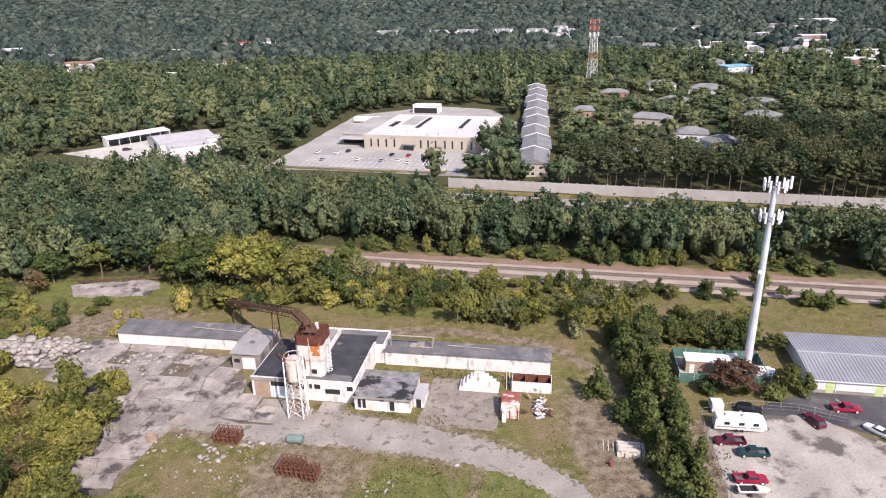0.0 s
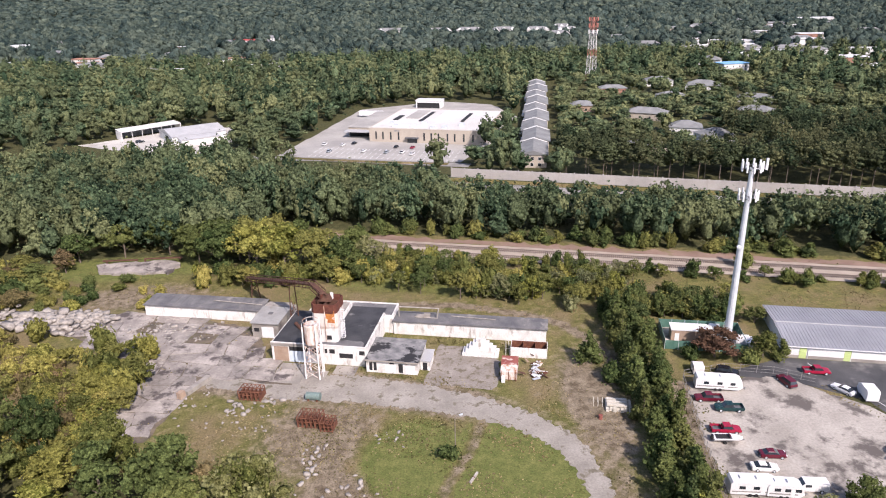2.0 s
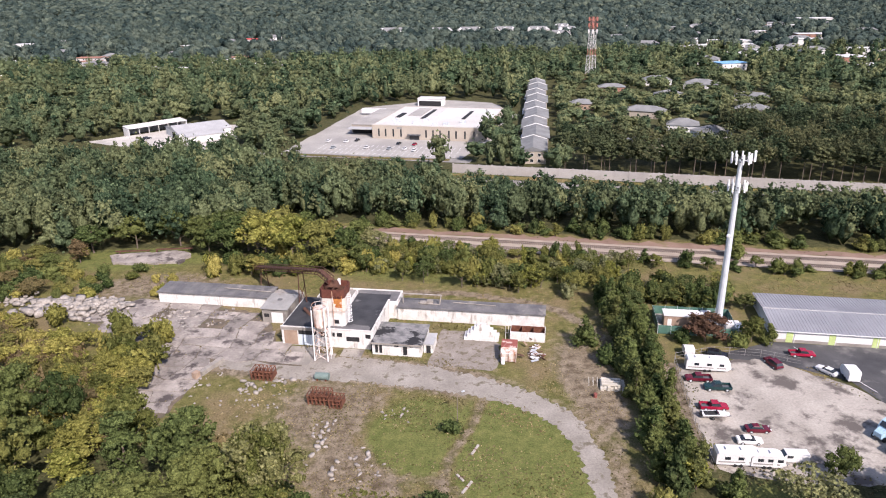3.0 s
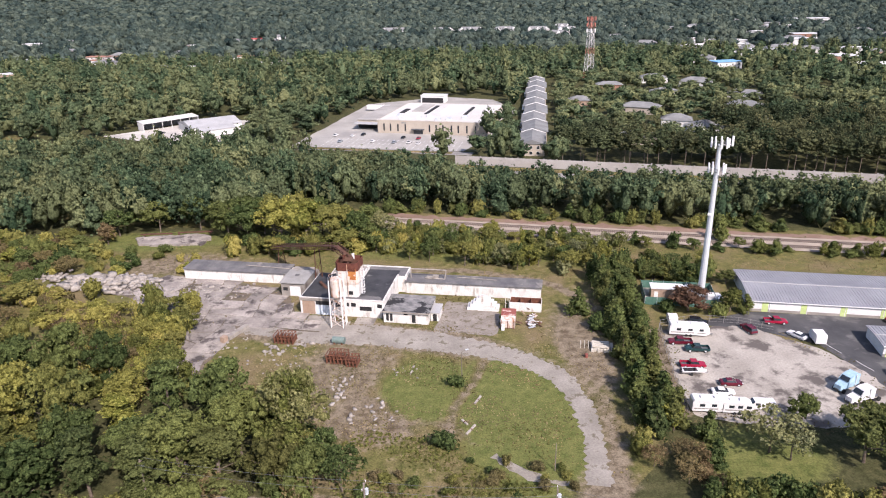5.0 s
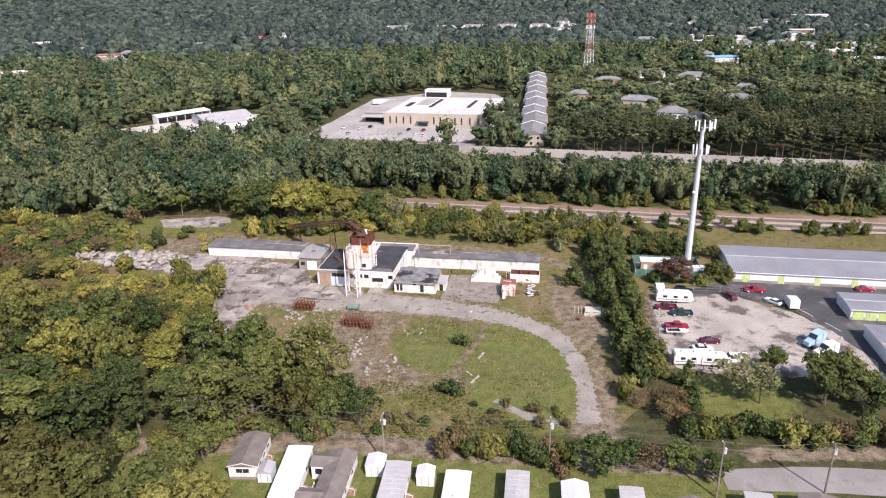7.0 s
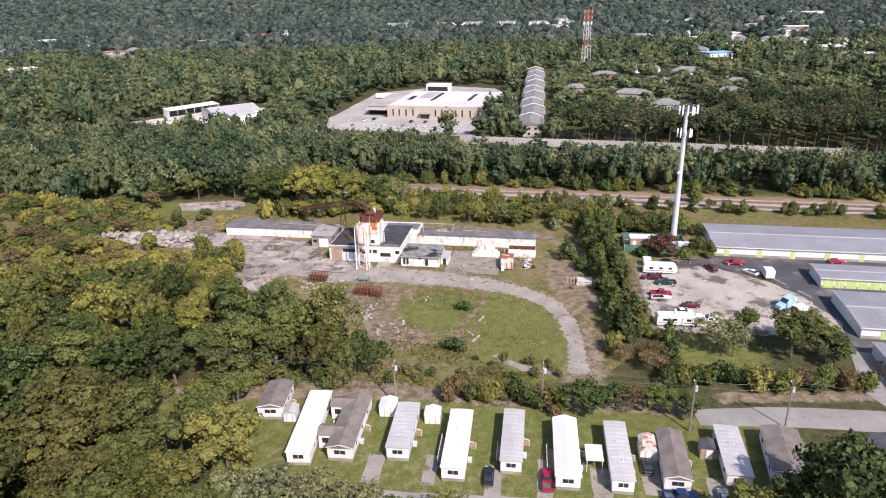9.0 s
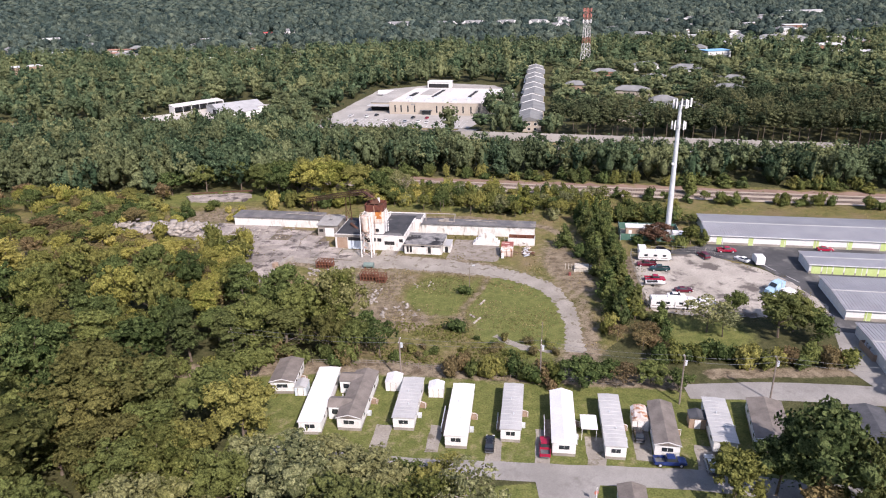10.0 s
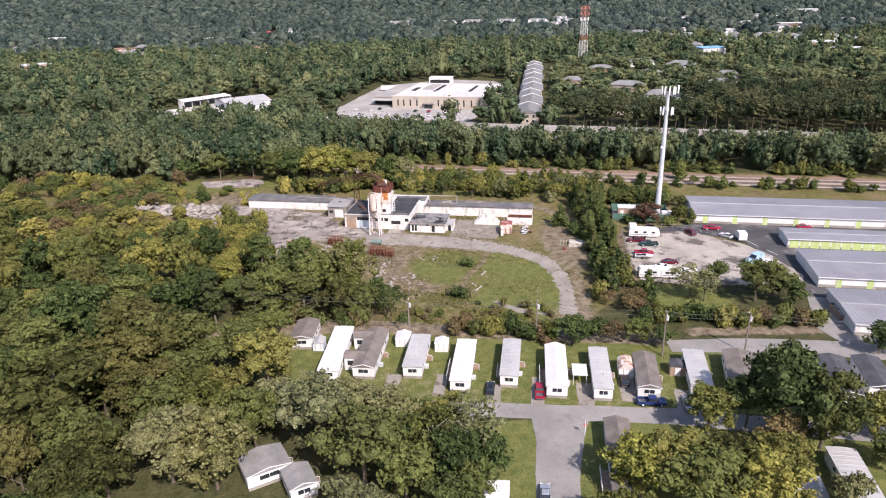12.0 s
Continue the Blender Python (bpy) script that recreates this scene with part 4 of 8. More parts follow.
# single trees: x, y, kind, height, radius, leaf, label
SINGLES = [
    (-4, 44, "mid", 12, 5, oak_leaf, OAK), (-6, 55, "thin", 9, 4.4, olive_leaf, "sparse tree with pale trunks beside the lane"), (2.5, 45.5, "mid", 10, 3.8, oak_leaf, OAK), (-14, 48, "mid", 12, 5, oak_leaf, OAK),
    (-36, 66, "mid", 9, 5.2, grey_leaf, OAK), (-13, 55, "mid", 10, 5.4, grey_leaf, "grey-green tree beside the lane"), (-12, 41, "mid", 12, 5.6, oak_leaf, OAK), (-62, 42, "oak", 13, 7, umber_leaf, OAK), (-60, 66, "oak", 14, 7, umber_leaf, OAK), (-52, 70, "mid", 10, 5, olive_leaf, "yellowing tree at the wood's edge"), (-66, 74, "oak", 16, 8, umber_leaf, OAK), (-5, 35, "mid", 10, 5, oak_leaf, OAK), (-20, 33, "oak", 12, 6, grey_leaf, OAK), (-48, 92, "mid", 9, 4.6, oak_leaf, OAK), (-44, 98, "mid", 8, 4, oak_leaf, OAK),
    (30, 41, "oak", 11, 6, olive_leaf, "yellowing broadleaf tree above the homes"), (38, 40, "oak", 11, 6.5, umber_leaf, "yellowing broadleaf tree above the homes"), (47, 40, "oak", 11, 5.5, olive_leaf, OAK), (20, 30, "mid", 10, 5, olive_leaf, OAK), (65, 58, "mid", 9, 4.4, pine_leaf, OAK), (52, 48, "mid", 8, 4.5, rust_leaf, "brownish tree below the large pine"), (76, 47, "mid", 8, 4.5, olive_leaf, OAK), (68, 42, "mid", 8, 4, oak_leaf, OAK),
    (-25.5, 118, "oak", 17, 7.0, bright_leaf, "tall thin-leaved yellow-green tree at the yard's edge"), (-27, 111, "mid", 12, 4.8, olive_leaf, OAK), (-19.5, 111, "mid", 9.5, 3.4, oak_leaf, "small dense green tree by the yard"), (-22, 106, "mid", 10, 4.2, oak_leaf, OAK), (-16, 106, "thin", 10, 4.2, oak_leaf, "slender green tree by the fence"),
    (-36, 118, "oak", 10.5, 5.5, olive_leaf, OAK), (-45, 112, "oak", 14, 6.5, oak_leaf, OAK),
    (-73.7, 60, "oak", 20, 11, umber_leaf, "very large olive-brown broadleaf tree"), (-65, 82, "oak", 20, 11.5, umber_leaf, "very large olive green broadleaf tree"), (-84, 78, "pine", 18, 7, oak_leaf, OAK), (-86, 96, "oak", 17, 8.5, oak_leaf, OAK), (-78, 70, "oak", 16, 8, oak_leaf, OAK),
    (-51.5, 50, "oak", 15, 7.2, grey_leaf, "rounded grey-green broadleaf tree"), (-43.5, 47.5, "oak", 14, 6.4, bright_leaf, "yellowish grey-green broadleaf tree"), (-28, 57, "oak", 15, 8.4, grey_leaf, "broad grey-green tree beside the lane"), (-19, 47, "oak", 15, 8.2, pine_leaf, "large dark green tree beside the lane"),
    (-40.5, 77.5, "oak", 13, 7.2, olive_leaf, "yellow-green tree beside a white home"), (-47, 83, "oak", 13, 7, oak_leaf, OAK), (-8, 48.5, "thin", 13, 5.6, olive_leaf, "sparse tree with pale trunks beside the lane"), (-0.5, 51, "thin", 12.5, 5.6, grey_leaf, "sparse grey-green tree with pale trunks"), (-1, 40, "mid", 9, 4, oak_leaf, OAK), (-25, 64, "oak", 9.5, 6, grey_leaf, "low grey-green tree in front of the homes"), (-18, 58, "oak", 11, 7, grey_leaf, "broad grey-green tree beside the lane"), (-4, 58, "thin", 9, 4.6, olive_leaf, "sparse tree with pale trunks beside the lane"), (-48, 71, "oak", 10, 6, olive_leaf, OAK), (-39, 57.5, "oak", 12, 5.6, oak_leaf, OAK), (-61, 47, "oak", 13, 6.4, umber_leaf, OAK), (-56, 62, "oak", 13, 6, oak_leaf, OAK), (-52, 64, "oak", 12, 6.5, olive_leaf, "olive green tree at the wood's edge"), (-45, 62, "mid", 9, 5, olive_leaf, OAK), (-56, 74, "oak", 12, 6, oak_leaf, OAK), (-66, 52, "oak", 14, 7, oak_leaf, OAK), (-17, 66.5, "shrub", 4.5, 4, grey_leaf, "pale grey-green shrub beside the lane"), (-10, 60, "mid", 7, 4, oak_leaf, OAK),
    (33, 35, "oak", 12, 7.6, oak_leaf, "large green broadleaf tree above the homes"), (25.5, 40, "oak", 11, 6, yellow_leaf, "orange-yellow autumn tree above the homes"), (42, 33.5, "oak", 11, 6.5, yellow_leaf, "yellowing broadleaf tree above the homes"), (55.5, 53, "oak", 18.5, 8.2, pine_leaf, "very large spreading pine above the homes"), (60, 49, "oak", 15, 6.6, pine_leaf, "large spreading pine above the homes"), (50, 56, "oak", 11, 5, pine_leaf, "spreading pine above the homes"), (42.5, 55, "mid", 10, 5, olive_leaf, "green broadleaf tree beside a home"), (54.5, 33, "mid", 9, 3.6, grey_leaf, "small grey-green tree beside a home"), (71, 50.5, "mid", 10, 5, olive_leaf, "broadleaf tree beside a dark-roofed home"), (90.6, 79, "mid", 8, 4.4, oak_leaf, "green tree beside the storage yard"), (97, 76, "mid", 8, 4, oak_leaf, OAK),
    (2.2, 117.5, "shrub", 3.4, 3.2, cedar_leaf, "dark green bush in the grass"), (5.9, 138, "shrub", 2.6, 2.6, oak_leaf, "round green bush on the grass island"), (40, 168, "cedar", 8.5, 3.2, cedar_leaf, "dark green cedar beside the steel bin"), (43, 160, "shrub", 4, 3.2, cedar_leaf, "dark green bush beside a cedar"), (45, 156, "shrub", 3.4, 2.6, oak_leaf, "green bush beside the yard track"),
    (61.3, 110.5, "thin", 9, 5.4, grey_leaf, "open grey-green tree on the lawn"), (64, 108, "thin", 8, 4, grey_leaf, "open grey-green tree on the lawn"), (76.5, 106.5, "oak", 11, 6.0, pine_leaf, "dark green broadleaf tree beside the gravel lot"), (81.5, 109, "oak", 10, 5.6, pine_leaf, "dark olive broadleaf tree beside the gravel lot"), (84, 103, "mid", 8, 4.6, oak_leaf, "dark olive broadleaf tree beside the hedge"), (71.5, 118, "mid", 6.5, 3.2, oak_leaf, "small green tree at the lot's edge"),
    (26, 90.5, "mid", 6.5, 4.6, oak_leaf, "round green tree behind the homes"), (31.5, 91.5, "mid", 5.5, 3.6, oak_leaf, "green tree behind the homes"), (35, 90, "thin", 5, 3.6, rust_leaf, "brownish shrub tree behind the homes"), (40.5, 89.5, "mid", 5.5, 3.6, oak_leaf, OAK), (45.5, 86.5, "mid", 5, 3.2, oak_leaf, OAK), (20, 90, "shrub", 2.5, 2.0, rust_leaf, "low brown brush behind the homes"),
    (69, 168, "oak", 7, 5.6, burgundy_leaf, "burgundy-leaved tree close beside the mast compound"), (63, 168, "shrub", 3.5, 2.6, oak_leaf, "green bush beside the mast compound"), (79.5, 166.5, "mid", 7, 3.6, olive_leaf, "green tree beside the storage building"), (83, 164.8, "cedar", 6, 2.4, oak_leaf, "dense green tree at the storage building's corner"), (76, 164, "shrub", 4, 2.8, oak_leaf, "green bush beside the yard track"),
    (-46, 229, "oak", 16, 9, yellow_leaf, "tall yellow-green tree behind the low shed"), (-37, 226, "oak", 16, 8, yellow_leaf, "tall yellow-green tree behind the plant"), (-28, 226, "oak", 16, 7, olive_leaf, "tall yellow-green tree behind the plant"), (-21, 224, "mid", 13, 5.6, oak_leaf, OAK), (-54, 240, "mid", 14, 7, oak_leaf, OAK), (-62, 244, "mid", 14, 7, oak_leaf, OAK), (-11.5, 226, "thin", 12, 5, grey_leaf, "pale grey-green willow behind the plant"), (-33, 234, "mid", 15, 6, oak_leaf, OAK), (-17, 236, "mid", 11, 5, oak_leaf, OAK),
    (99, 217.5, "cedar", 9, 3.4, oak_leaf, "round green tree beside the railway"), (-58, 232, "oak", 14, 7, oak_leaf, OAK), (-66, 238, "mid", 13, 6, oak_leaf, OAK), (-50, 236, "oak", 15, 7, olive_leaf, OAK), (-41, 234, "oak", 16, 7, olive_leaf, OAK), (-16, 222, "mid", 9, 4.4, oak_leaf, OAK), (-24, 219, "mid", 9, 4.6, olive_leaf, OAK), (-105, 243, "mid", 10, 5.5, oak_leaf, OAK), (-92, 246, "mid", 12, 5.5, oak_leaf, OAK), (-78, 247, "mid", 13, 6, oak_leaf, OAK), (-70, 246, "mid", 13, 6, oak_leaf, OAK),
]
for x, y, kind, h, r, leaf, label in SINGLES:
    near_tree(x, y, kind, h, r, leaf, label, "bush" if kind == "shrub" else "tree", pale="pale" in label, name="bush" if kind == "shrub" else "tree")
# scrub behind the mast compound and along the field's edge
for i in range(30):
    t = i / 29
    near_tree(52 + 32 * t + R.uniform(-2, 2), 193 - 6 * t + R.uniform(-4, 4), R.choice(["mid", "cedar", "shrub", "thin"]), R.uniform(3.5, 7), R.uniform(2.4, 3.8), R.choice([oak_leaf, olive_leaf, cedar_leaf, pine_leaf]), "dark green scrub behind the mast compound", "bush", "scrub behind the compound", name="scrub_tree")
for i in range(46):
    x = R.uniform(-14, 52)
    near_tree(x, rail_y(x) - R.uniform(10, 30), R.choice(["mid", "shrub", "shrub", "thin"]), R.uniform(2.5, 5.5), R.uniform(1.8, 3.2), R.choice([olive_leaf, olive_leaf, yellow_leaf, oak_leaf, grey_leaf]), "light green young growth below the railway", "bush", "young growth below the railway", name="sapling")
# underwood along the wood's edge
EDGE = [(-66, 103), (-44, 106), (-22, 104), (-23, 118), (-34, 130), (-52, 138), (-62, 147), (-66, 168)]
for (x0, y0), (x1, y1) in zip(EDGE[:-1], EDGE[1:]):
    for k in range(7):
        t = (k + R.random()) / 7
        near_tree(x0 + (x1 - x0) * t + R.uniform(-1.5, 1.5), y0 + (y1 - y0) * t + R.uniform(-1.5, 1.5), "shrub", R.uniform(2.5, 5.5), R.uniform(2.2, 3.6), R.choice([oak_leaf, olive_leaf, oak_leaf, weed_leaf]), "green underwood bush at the wood's edge", "bush", "underwood bushes", name="bush")
# yellow scrub along the slabs
for i in range(46):
    near_tree(R.uniform(-74, -60), R.uniform(138, 184), R.choice(["shrub", "mid", "shrub", "thin"]), R.uniform(3.5, 8), R.uniform(2.6, 4.4), R.choice([yellow_leaf, olive_leaf, yellow_leaf, olive_leaf, yellow_leaf, rust_leaf]), "yellow-green scrub tree beside the broken slabs", group="scrub trees", name="tree")
# low growth below the tall yellow-green trees
for i in range(34):
    near_tree(R.uniform(-62, -10), R.uniform(217, 224) + R.uniform(0, 8) * (i % 2), R.choice(["shrub", "mid", "shrub"]), R.uniform(3.5, 7), R.uniform(2.6, 4.2), R.choice([yellow_leaf, olive_leaf, oak_leaf, yellow_leaf]), "yellow-green young growth below tall trees", "bush", "young growth behind the plant", name="sapling")
for i in range(60):
    x = R.uniform(-20, 170)
    near_tree(x, rail_y(x) + R.uniform(13, 18), R.choice(["shrub", "cedar", "shrub"]), R.uniform(2.5, 6), R.uniform(2.2, 3.6), R.choice([oak_leaf, pine_leaf, cedar_leaf, olive_leaf]), "dark green bush at the foot of the belt", "bush", "bushes below the belt", name="wild_shrub")
# the row of cedars along the fence
for i in range(17):
    t = i / 16
    for side in (0, 1):
        x = 50.4 - 8.6 * t + side * 4.4 + R.uniform(-1.1, 1.1)
        y = 188 - 70 * t + R.uniform(-1.4, 1.4)
        near_tree(x, y, "cedar", R.uniform(6, 11), R.uniform(2.5, 3.6), R.choice([cedar_leaf, cedar_leaf, pine_leaf, oak_leaf]), "dark green cedar in the row along the fence", group="cedars along the fence", name="cedar")
for i in range(9):
    near_tree(R.uniform(36, 48), R.uniform(100, 116), R.choice(["thin", "shrub"]), R.uniform(3, 5), R.uniform(2, 3), R.choice([rust_leaf, rust_leaf, olive_leaf]), "brownish autumn shrub in the rough ground", "bush", "autumn shrubs", name="shrub")
near_tree(45.5, 119, "mid", 6.5, 2.9, yellow_leaf, "small yellow autumn tree in the rough", name="tree")
near_tree(51.5, 115, "cedar", 7, 2.6, cedar_leaf, "dark green cedar beside the rough ground", name="cedar")
near_tree(50, 108, "cedar", 6, 2.6, cedar_leaf, "dark green cedar beside the rough ground", name="cedar")
# the brush behind the homes and the hedge beside the street
for i in range(11):
    near_tree(0 + i * 2.1 + R.uniform(-0.6, 0.6), 97.4 - i * 0.45 + R.uniform(-1.2, 1.2), "shrub", R.uniform(3.6, 5.2), R.uniform(2.3, 3.1), R.choice([olive_leaf, olive_leaf, oak_leaf, rust_leaf]), "olive green brush along the back fence", "bush", "brush along the fence", name="shrub")
for i in range(17):
    near_tree(46 + i * 2.45, 99.5 - i * 0.42 + R.uniform(-1.5, 1.8), "shrub", R.uniform(3.2, 5.0), R.uniform(2.4, 3.3), R.choice([oak_leaf, olive_leaf, rust_leaf, olive_leaf, oak_leaf]), "dense dark hedge shrub beside the street", "bush", "hedge beside the street", name="shrub")
# scrub at the yard's north-west end
for i in range(95):
    x, y = R.uniform(-190, -104), R.uniform(186, 246)
    near_tree(x, y, R.choice(["shrub", "mid", "thin", "mid"]), R.uniform(3.5, 8), R.uniform(3, 5), R.choice([olive_leaf, yellow_leaf, oak_leaf, oak_leaf, rust_leaf]), "yellowing scrub tree in the overgrown yard", group="scrub trees", name="tree")
for i in range(95):
    t = R.random()
    x, y = (-64 - 44 * t + R.uniform(-3, 3), 150 + 44 * t ** 0.8 + R.uniform(-12, 2))
    near_tree(x, y, "shrub", R.uniform(2.2, 4.5), R.uniform(2, 3.4), R.choice([weed_leaf, yellow_leaf, rust_leaf, yellow_leaf]), "yellow-green scrub bush beside the slabs", "bush", "scrub bushes", name="bush")
# scrub between the plant and the railway
for i in range(78):
    t = i / 77
    x = -6 + 66 * t + R.uniform(-5, 5)
    y = 220 - 0.30 * (x + 6) + R.uniform(-11, 11)
    near_tree(x, y, R.choice(["mid", "cedar", "shrub", "thin", "mid"]), R.uniform(4, 8.5), R.uniform(2.2, 3.8), R.choice([oak_leaf, olive_leaf, yellow_leaf, grey_leaf, olive_leaf]), "young green tree in the scrub below the railway", group="scrub below the railway", name="tree")
for i in range(16):
    near_tree(R.uniform(50, 84), R.uniform(186, 200) - 0.1 * i, R.choice(["mid", "shrub", "thin"]), R.uniform(3.5, 7), R.uniform(2.2, 3.6), R.choice([oak_leaf, olive_leaf, pine_leaf]), "young green tree behind the mast compound", group="scrub behind the compound", name="tree")
for i in range(60):
    x = R.uniform(-30, 165)
    near_tree(x, rail_y(x) - 8 + R.uniform(-2.5, 2.5), R.choice(["shrub", "mid", "cedar"]), R.uniform(2.2, 5.6), R.uniform(1.8, 3.0), R.choice([oak_leaf, olive_leaf, cedar_leaf]), "green bush along the railway ballast", "bush", "bushes along the railway", name="bush")
for i in range(30):
    x = R.uniform(-125, -60)
    near_tree(x, R.uniform(206, 227), "shrub", R.uniform(1.5, 4), R.uniform(1.5, 3.2), R.choice([oak_leaf, olive_leaf, yellow_leaf]), "weedy green bush in the old yard", "bush", "bushes in the yard", name="bush")
for i in range(26):
    near_tree(R.uniform(-14, 24), R.uniform(103, 112) , "shrub", R.uniform(0.9, 2.0), R.uniform(1.0, 2.0), R.choice([olive_leaf, weed_leaf, oak_leaf]), "low weedy bush in the rough grass", "bush", "low bushes in the rough grass", name="bush")


def tufts(name, area, n, size, leaf, label, seed, off=5.5):
    rng = np.random.default_rng(seed)
    xs, ys = [p[0] for p in area], [p[1] for p in area]
    C = np.stack([rng.uniform(min(xs), max(xs), n), rng.uniform(min(ys), max(ys), n), np.full(n, size * 0.2)], 1)
    keep = inside(C[:, 0], C[:, 1], area) & (away(C[:, 0], C[:, 1], LOOP) > off + np.where(C[:, 0] < 16, max(0, 5 - off) * 0.8, 0))
    keep &= np.sin(C[:, 0] * 0.31 + np.sin(C[:, 1] * 0.23) * 2) + np.sin(C[:, 1] * 0.27) > rng.uniform(-1.6, 1.2, n)
    C = C[keep]
    N = np.tile((0.0, 0.0, 1.0), (len(C), 1))
    V, F = cards(rng, C, N, size, 0.9)
    V[:, 2] = np.maximum(V[:, 2], 0.0)
    me = mesh_np(name, V, F)
    me.materials.append(leaf)
    return tagged(new(name, me), label, "grass", "", "stuff")


tufts("rough_grass", [(-14, 103), (-24, 118), (-20, 160), (30, 160), (34, 104)], 9000, 0.24, weed_leaf, "rough yellow-green grass tufts", 1)
tufts("verge_grass", [(-30, 154), (-8, 152), (10, 144), (20, 138), (25, 128), (25, 108), (38, 104), (38, 134), (30, 150), (14, 160), (-6, 168), (-30, 170)], 7000, 0.26, weed_leaf, "rough weeds creeping over the drive edges", 31, 2.3)
tufts("lush_weeds", [(-18, 104), (-21, 116), (-12, 123), (0, 119), (12, 108), (20, 103), (2, 100)], 5200, 0.42, olive_leaf, "lush tall green weeds between wood and path", 51)
tufts("lot_weeds", [(56, 158), (52, 137), (50, 121), (64, 115), (94, 113), (98, 122), (97, 138), (92, 150), (84, 158), (84, 154), (94, 134), (94, 118), (74, 119), (55, 124), (57, 138), (61, 157)], 3600, 0.3, weed_leaf, "dull weeds along the edge of the lot", 52)
tufts("lawn_weeds", [(-44, 100), (40, 86), (60, 80), (62, 68), (10, 68), (-16, 72), (-40, 78)], 4200, 0.13, olive_leaf, "uneven tufts in the lawns between the homes", 53)
tufts("dry_grass", [(-50, 150), (-34, 160), (-4, 158), (2, 150), (-8, 126), (-24, 120), (-40, 138)], 5000, 0.2, straw_leaf, "dry brown grass between the rusty cages", 13)
tufts("straw_grass", [(-50, 150), (-34, 160), (-4, 158), (30, 170), (44, 170), (40, 118), (-8, 112), (-24, 120), (-40, 138)], 9000, 0.22, straw_leaf, "pale straw-coloured dry grass tufts in the yard", 23)
tufts("plant_weeds", [site(-14, 2), site(-14, 8), site(30, 6), site(30, -1), site(10, 3)], 1500, 0.35, weed_leaf, "green weeds along the foot of the plant", 7)
tufts("store_weeds", [site(11, 15), site(11, 24), site(51, 24), site(52, 20), site(24, 20)], 2600, 0.35, weed_leaf, "green weeds along the foot of the store", 8)
tufts("slab_weeds", [(-98, 201), (-64, 202), (-38, 190), (-34, 176), (-26, 166), (-48, 164), (-52, 147), (-61, 147), (-60, 174), (-80, 188)], 2600, 0.33, weed_leaf, "dry weeds growing in the slab cracks", 11)
tufts("bank_scrub", [(-40, 246), (-40, 262), (120, 222), (170, 208), (170, 196), (40, 238)], 2600, 0.5, oak_leaf, "green scrub on the railway bank", 12)
tufts("yard_weeds", [(-112, 203), (-100, 242), (-20, 226), (46, 206), (52, 186), (30, 182), (-20, 196), (-70, 203)], 9000, 0.27, weed_leaf, "tall dry weeds behind the plant", 2)
tufts("corridor_weeds", [(-24, 228), (-20, 238), (60, 218), (60, 196), (46, 203), (10, 214)], 6500, 0.5, olive_leaf, "tall green brambles below the railway", 41)
tufts("corridor_grass", [(-24, 222), (-20, 240), (170, 192), (170, 178), (88, 196), (46, 200), (10, 210)], 7000, 0.34, weed_leaf, "dull olive grass below the railway", 42)
tufts("field_grass", [(50, 200), (52, 226), (170, 194), (170, 168), (88, 190)], 9000, 0.24, weed_leaf, "tall yellow-green meadow grass below the railway", 3)


# ---- the old concrete plant ----
def wall_box(g, x0, x1, y0, y1, h, t=0.3, z=0.0):
    """Four walls of a given thickness."""
    g.box(x0, x1, y0, y0 + t, z, h)
    g.box(x0, x1, y1 - t, y1, z, h)
    g.box(x0, x0 + t, y0 + t, y1 - t, z, h)
    g.box(x1 - t, x1, y0 + t, y1 - t, z, h)
    return g


def opening(name, parent, x0, x1, z0, z1, y, frame_mat, pane_mat, depth=0.12, bars=1):
    """A framed opening on a wall that faces -y: frame proud of the wall, dark pane set behind it."""
    g = Geo()
    w = 0.09
    g.box(x0 - w, x0, y - 0.05, y + 0.02, z0 - w, z1 + w)
    g.box(x1, x1 + w, y - 0.05, y + 0.02, z0 - w, z1 + w)
    g.box(x0, x1, y - 0.05, y + 0.02, z1, z1 + w)
    g.box(x0, x1, y - 0.07, y + 0.02, z0 - w, z0)
    for k in range(1, bars):
        xm = x0 + (x1 - x0) * k / bars
        g.box(xm - 0.03, xm + 0.03, y - 0.04, y + 0.02, z0, z1)
    o = part(name, g, frame_mat, parent)
    # A dark_inside pane paints an unlit interior; the wall behind is uncut.
    part("pane", Geo().box(x0, x1, y - 0.03, y + 0.01, z0, z1), pane_mat, o)
    return o


def at_site(name, u, v, label, category, group="", turn=SITE, z=0.0):
    x, y = site(u, v)
    return thing(name, x, y, z, turn, label, category, group)


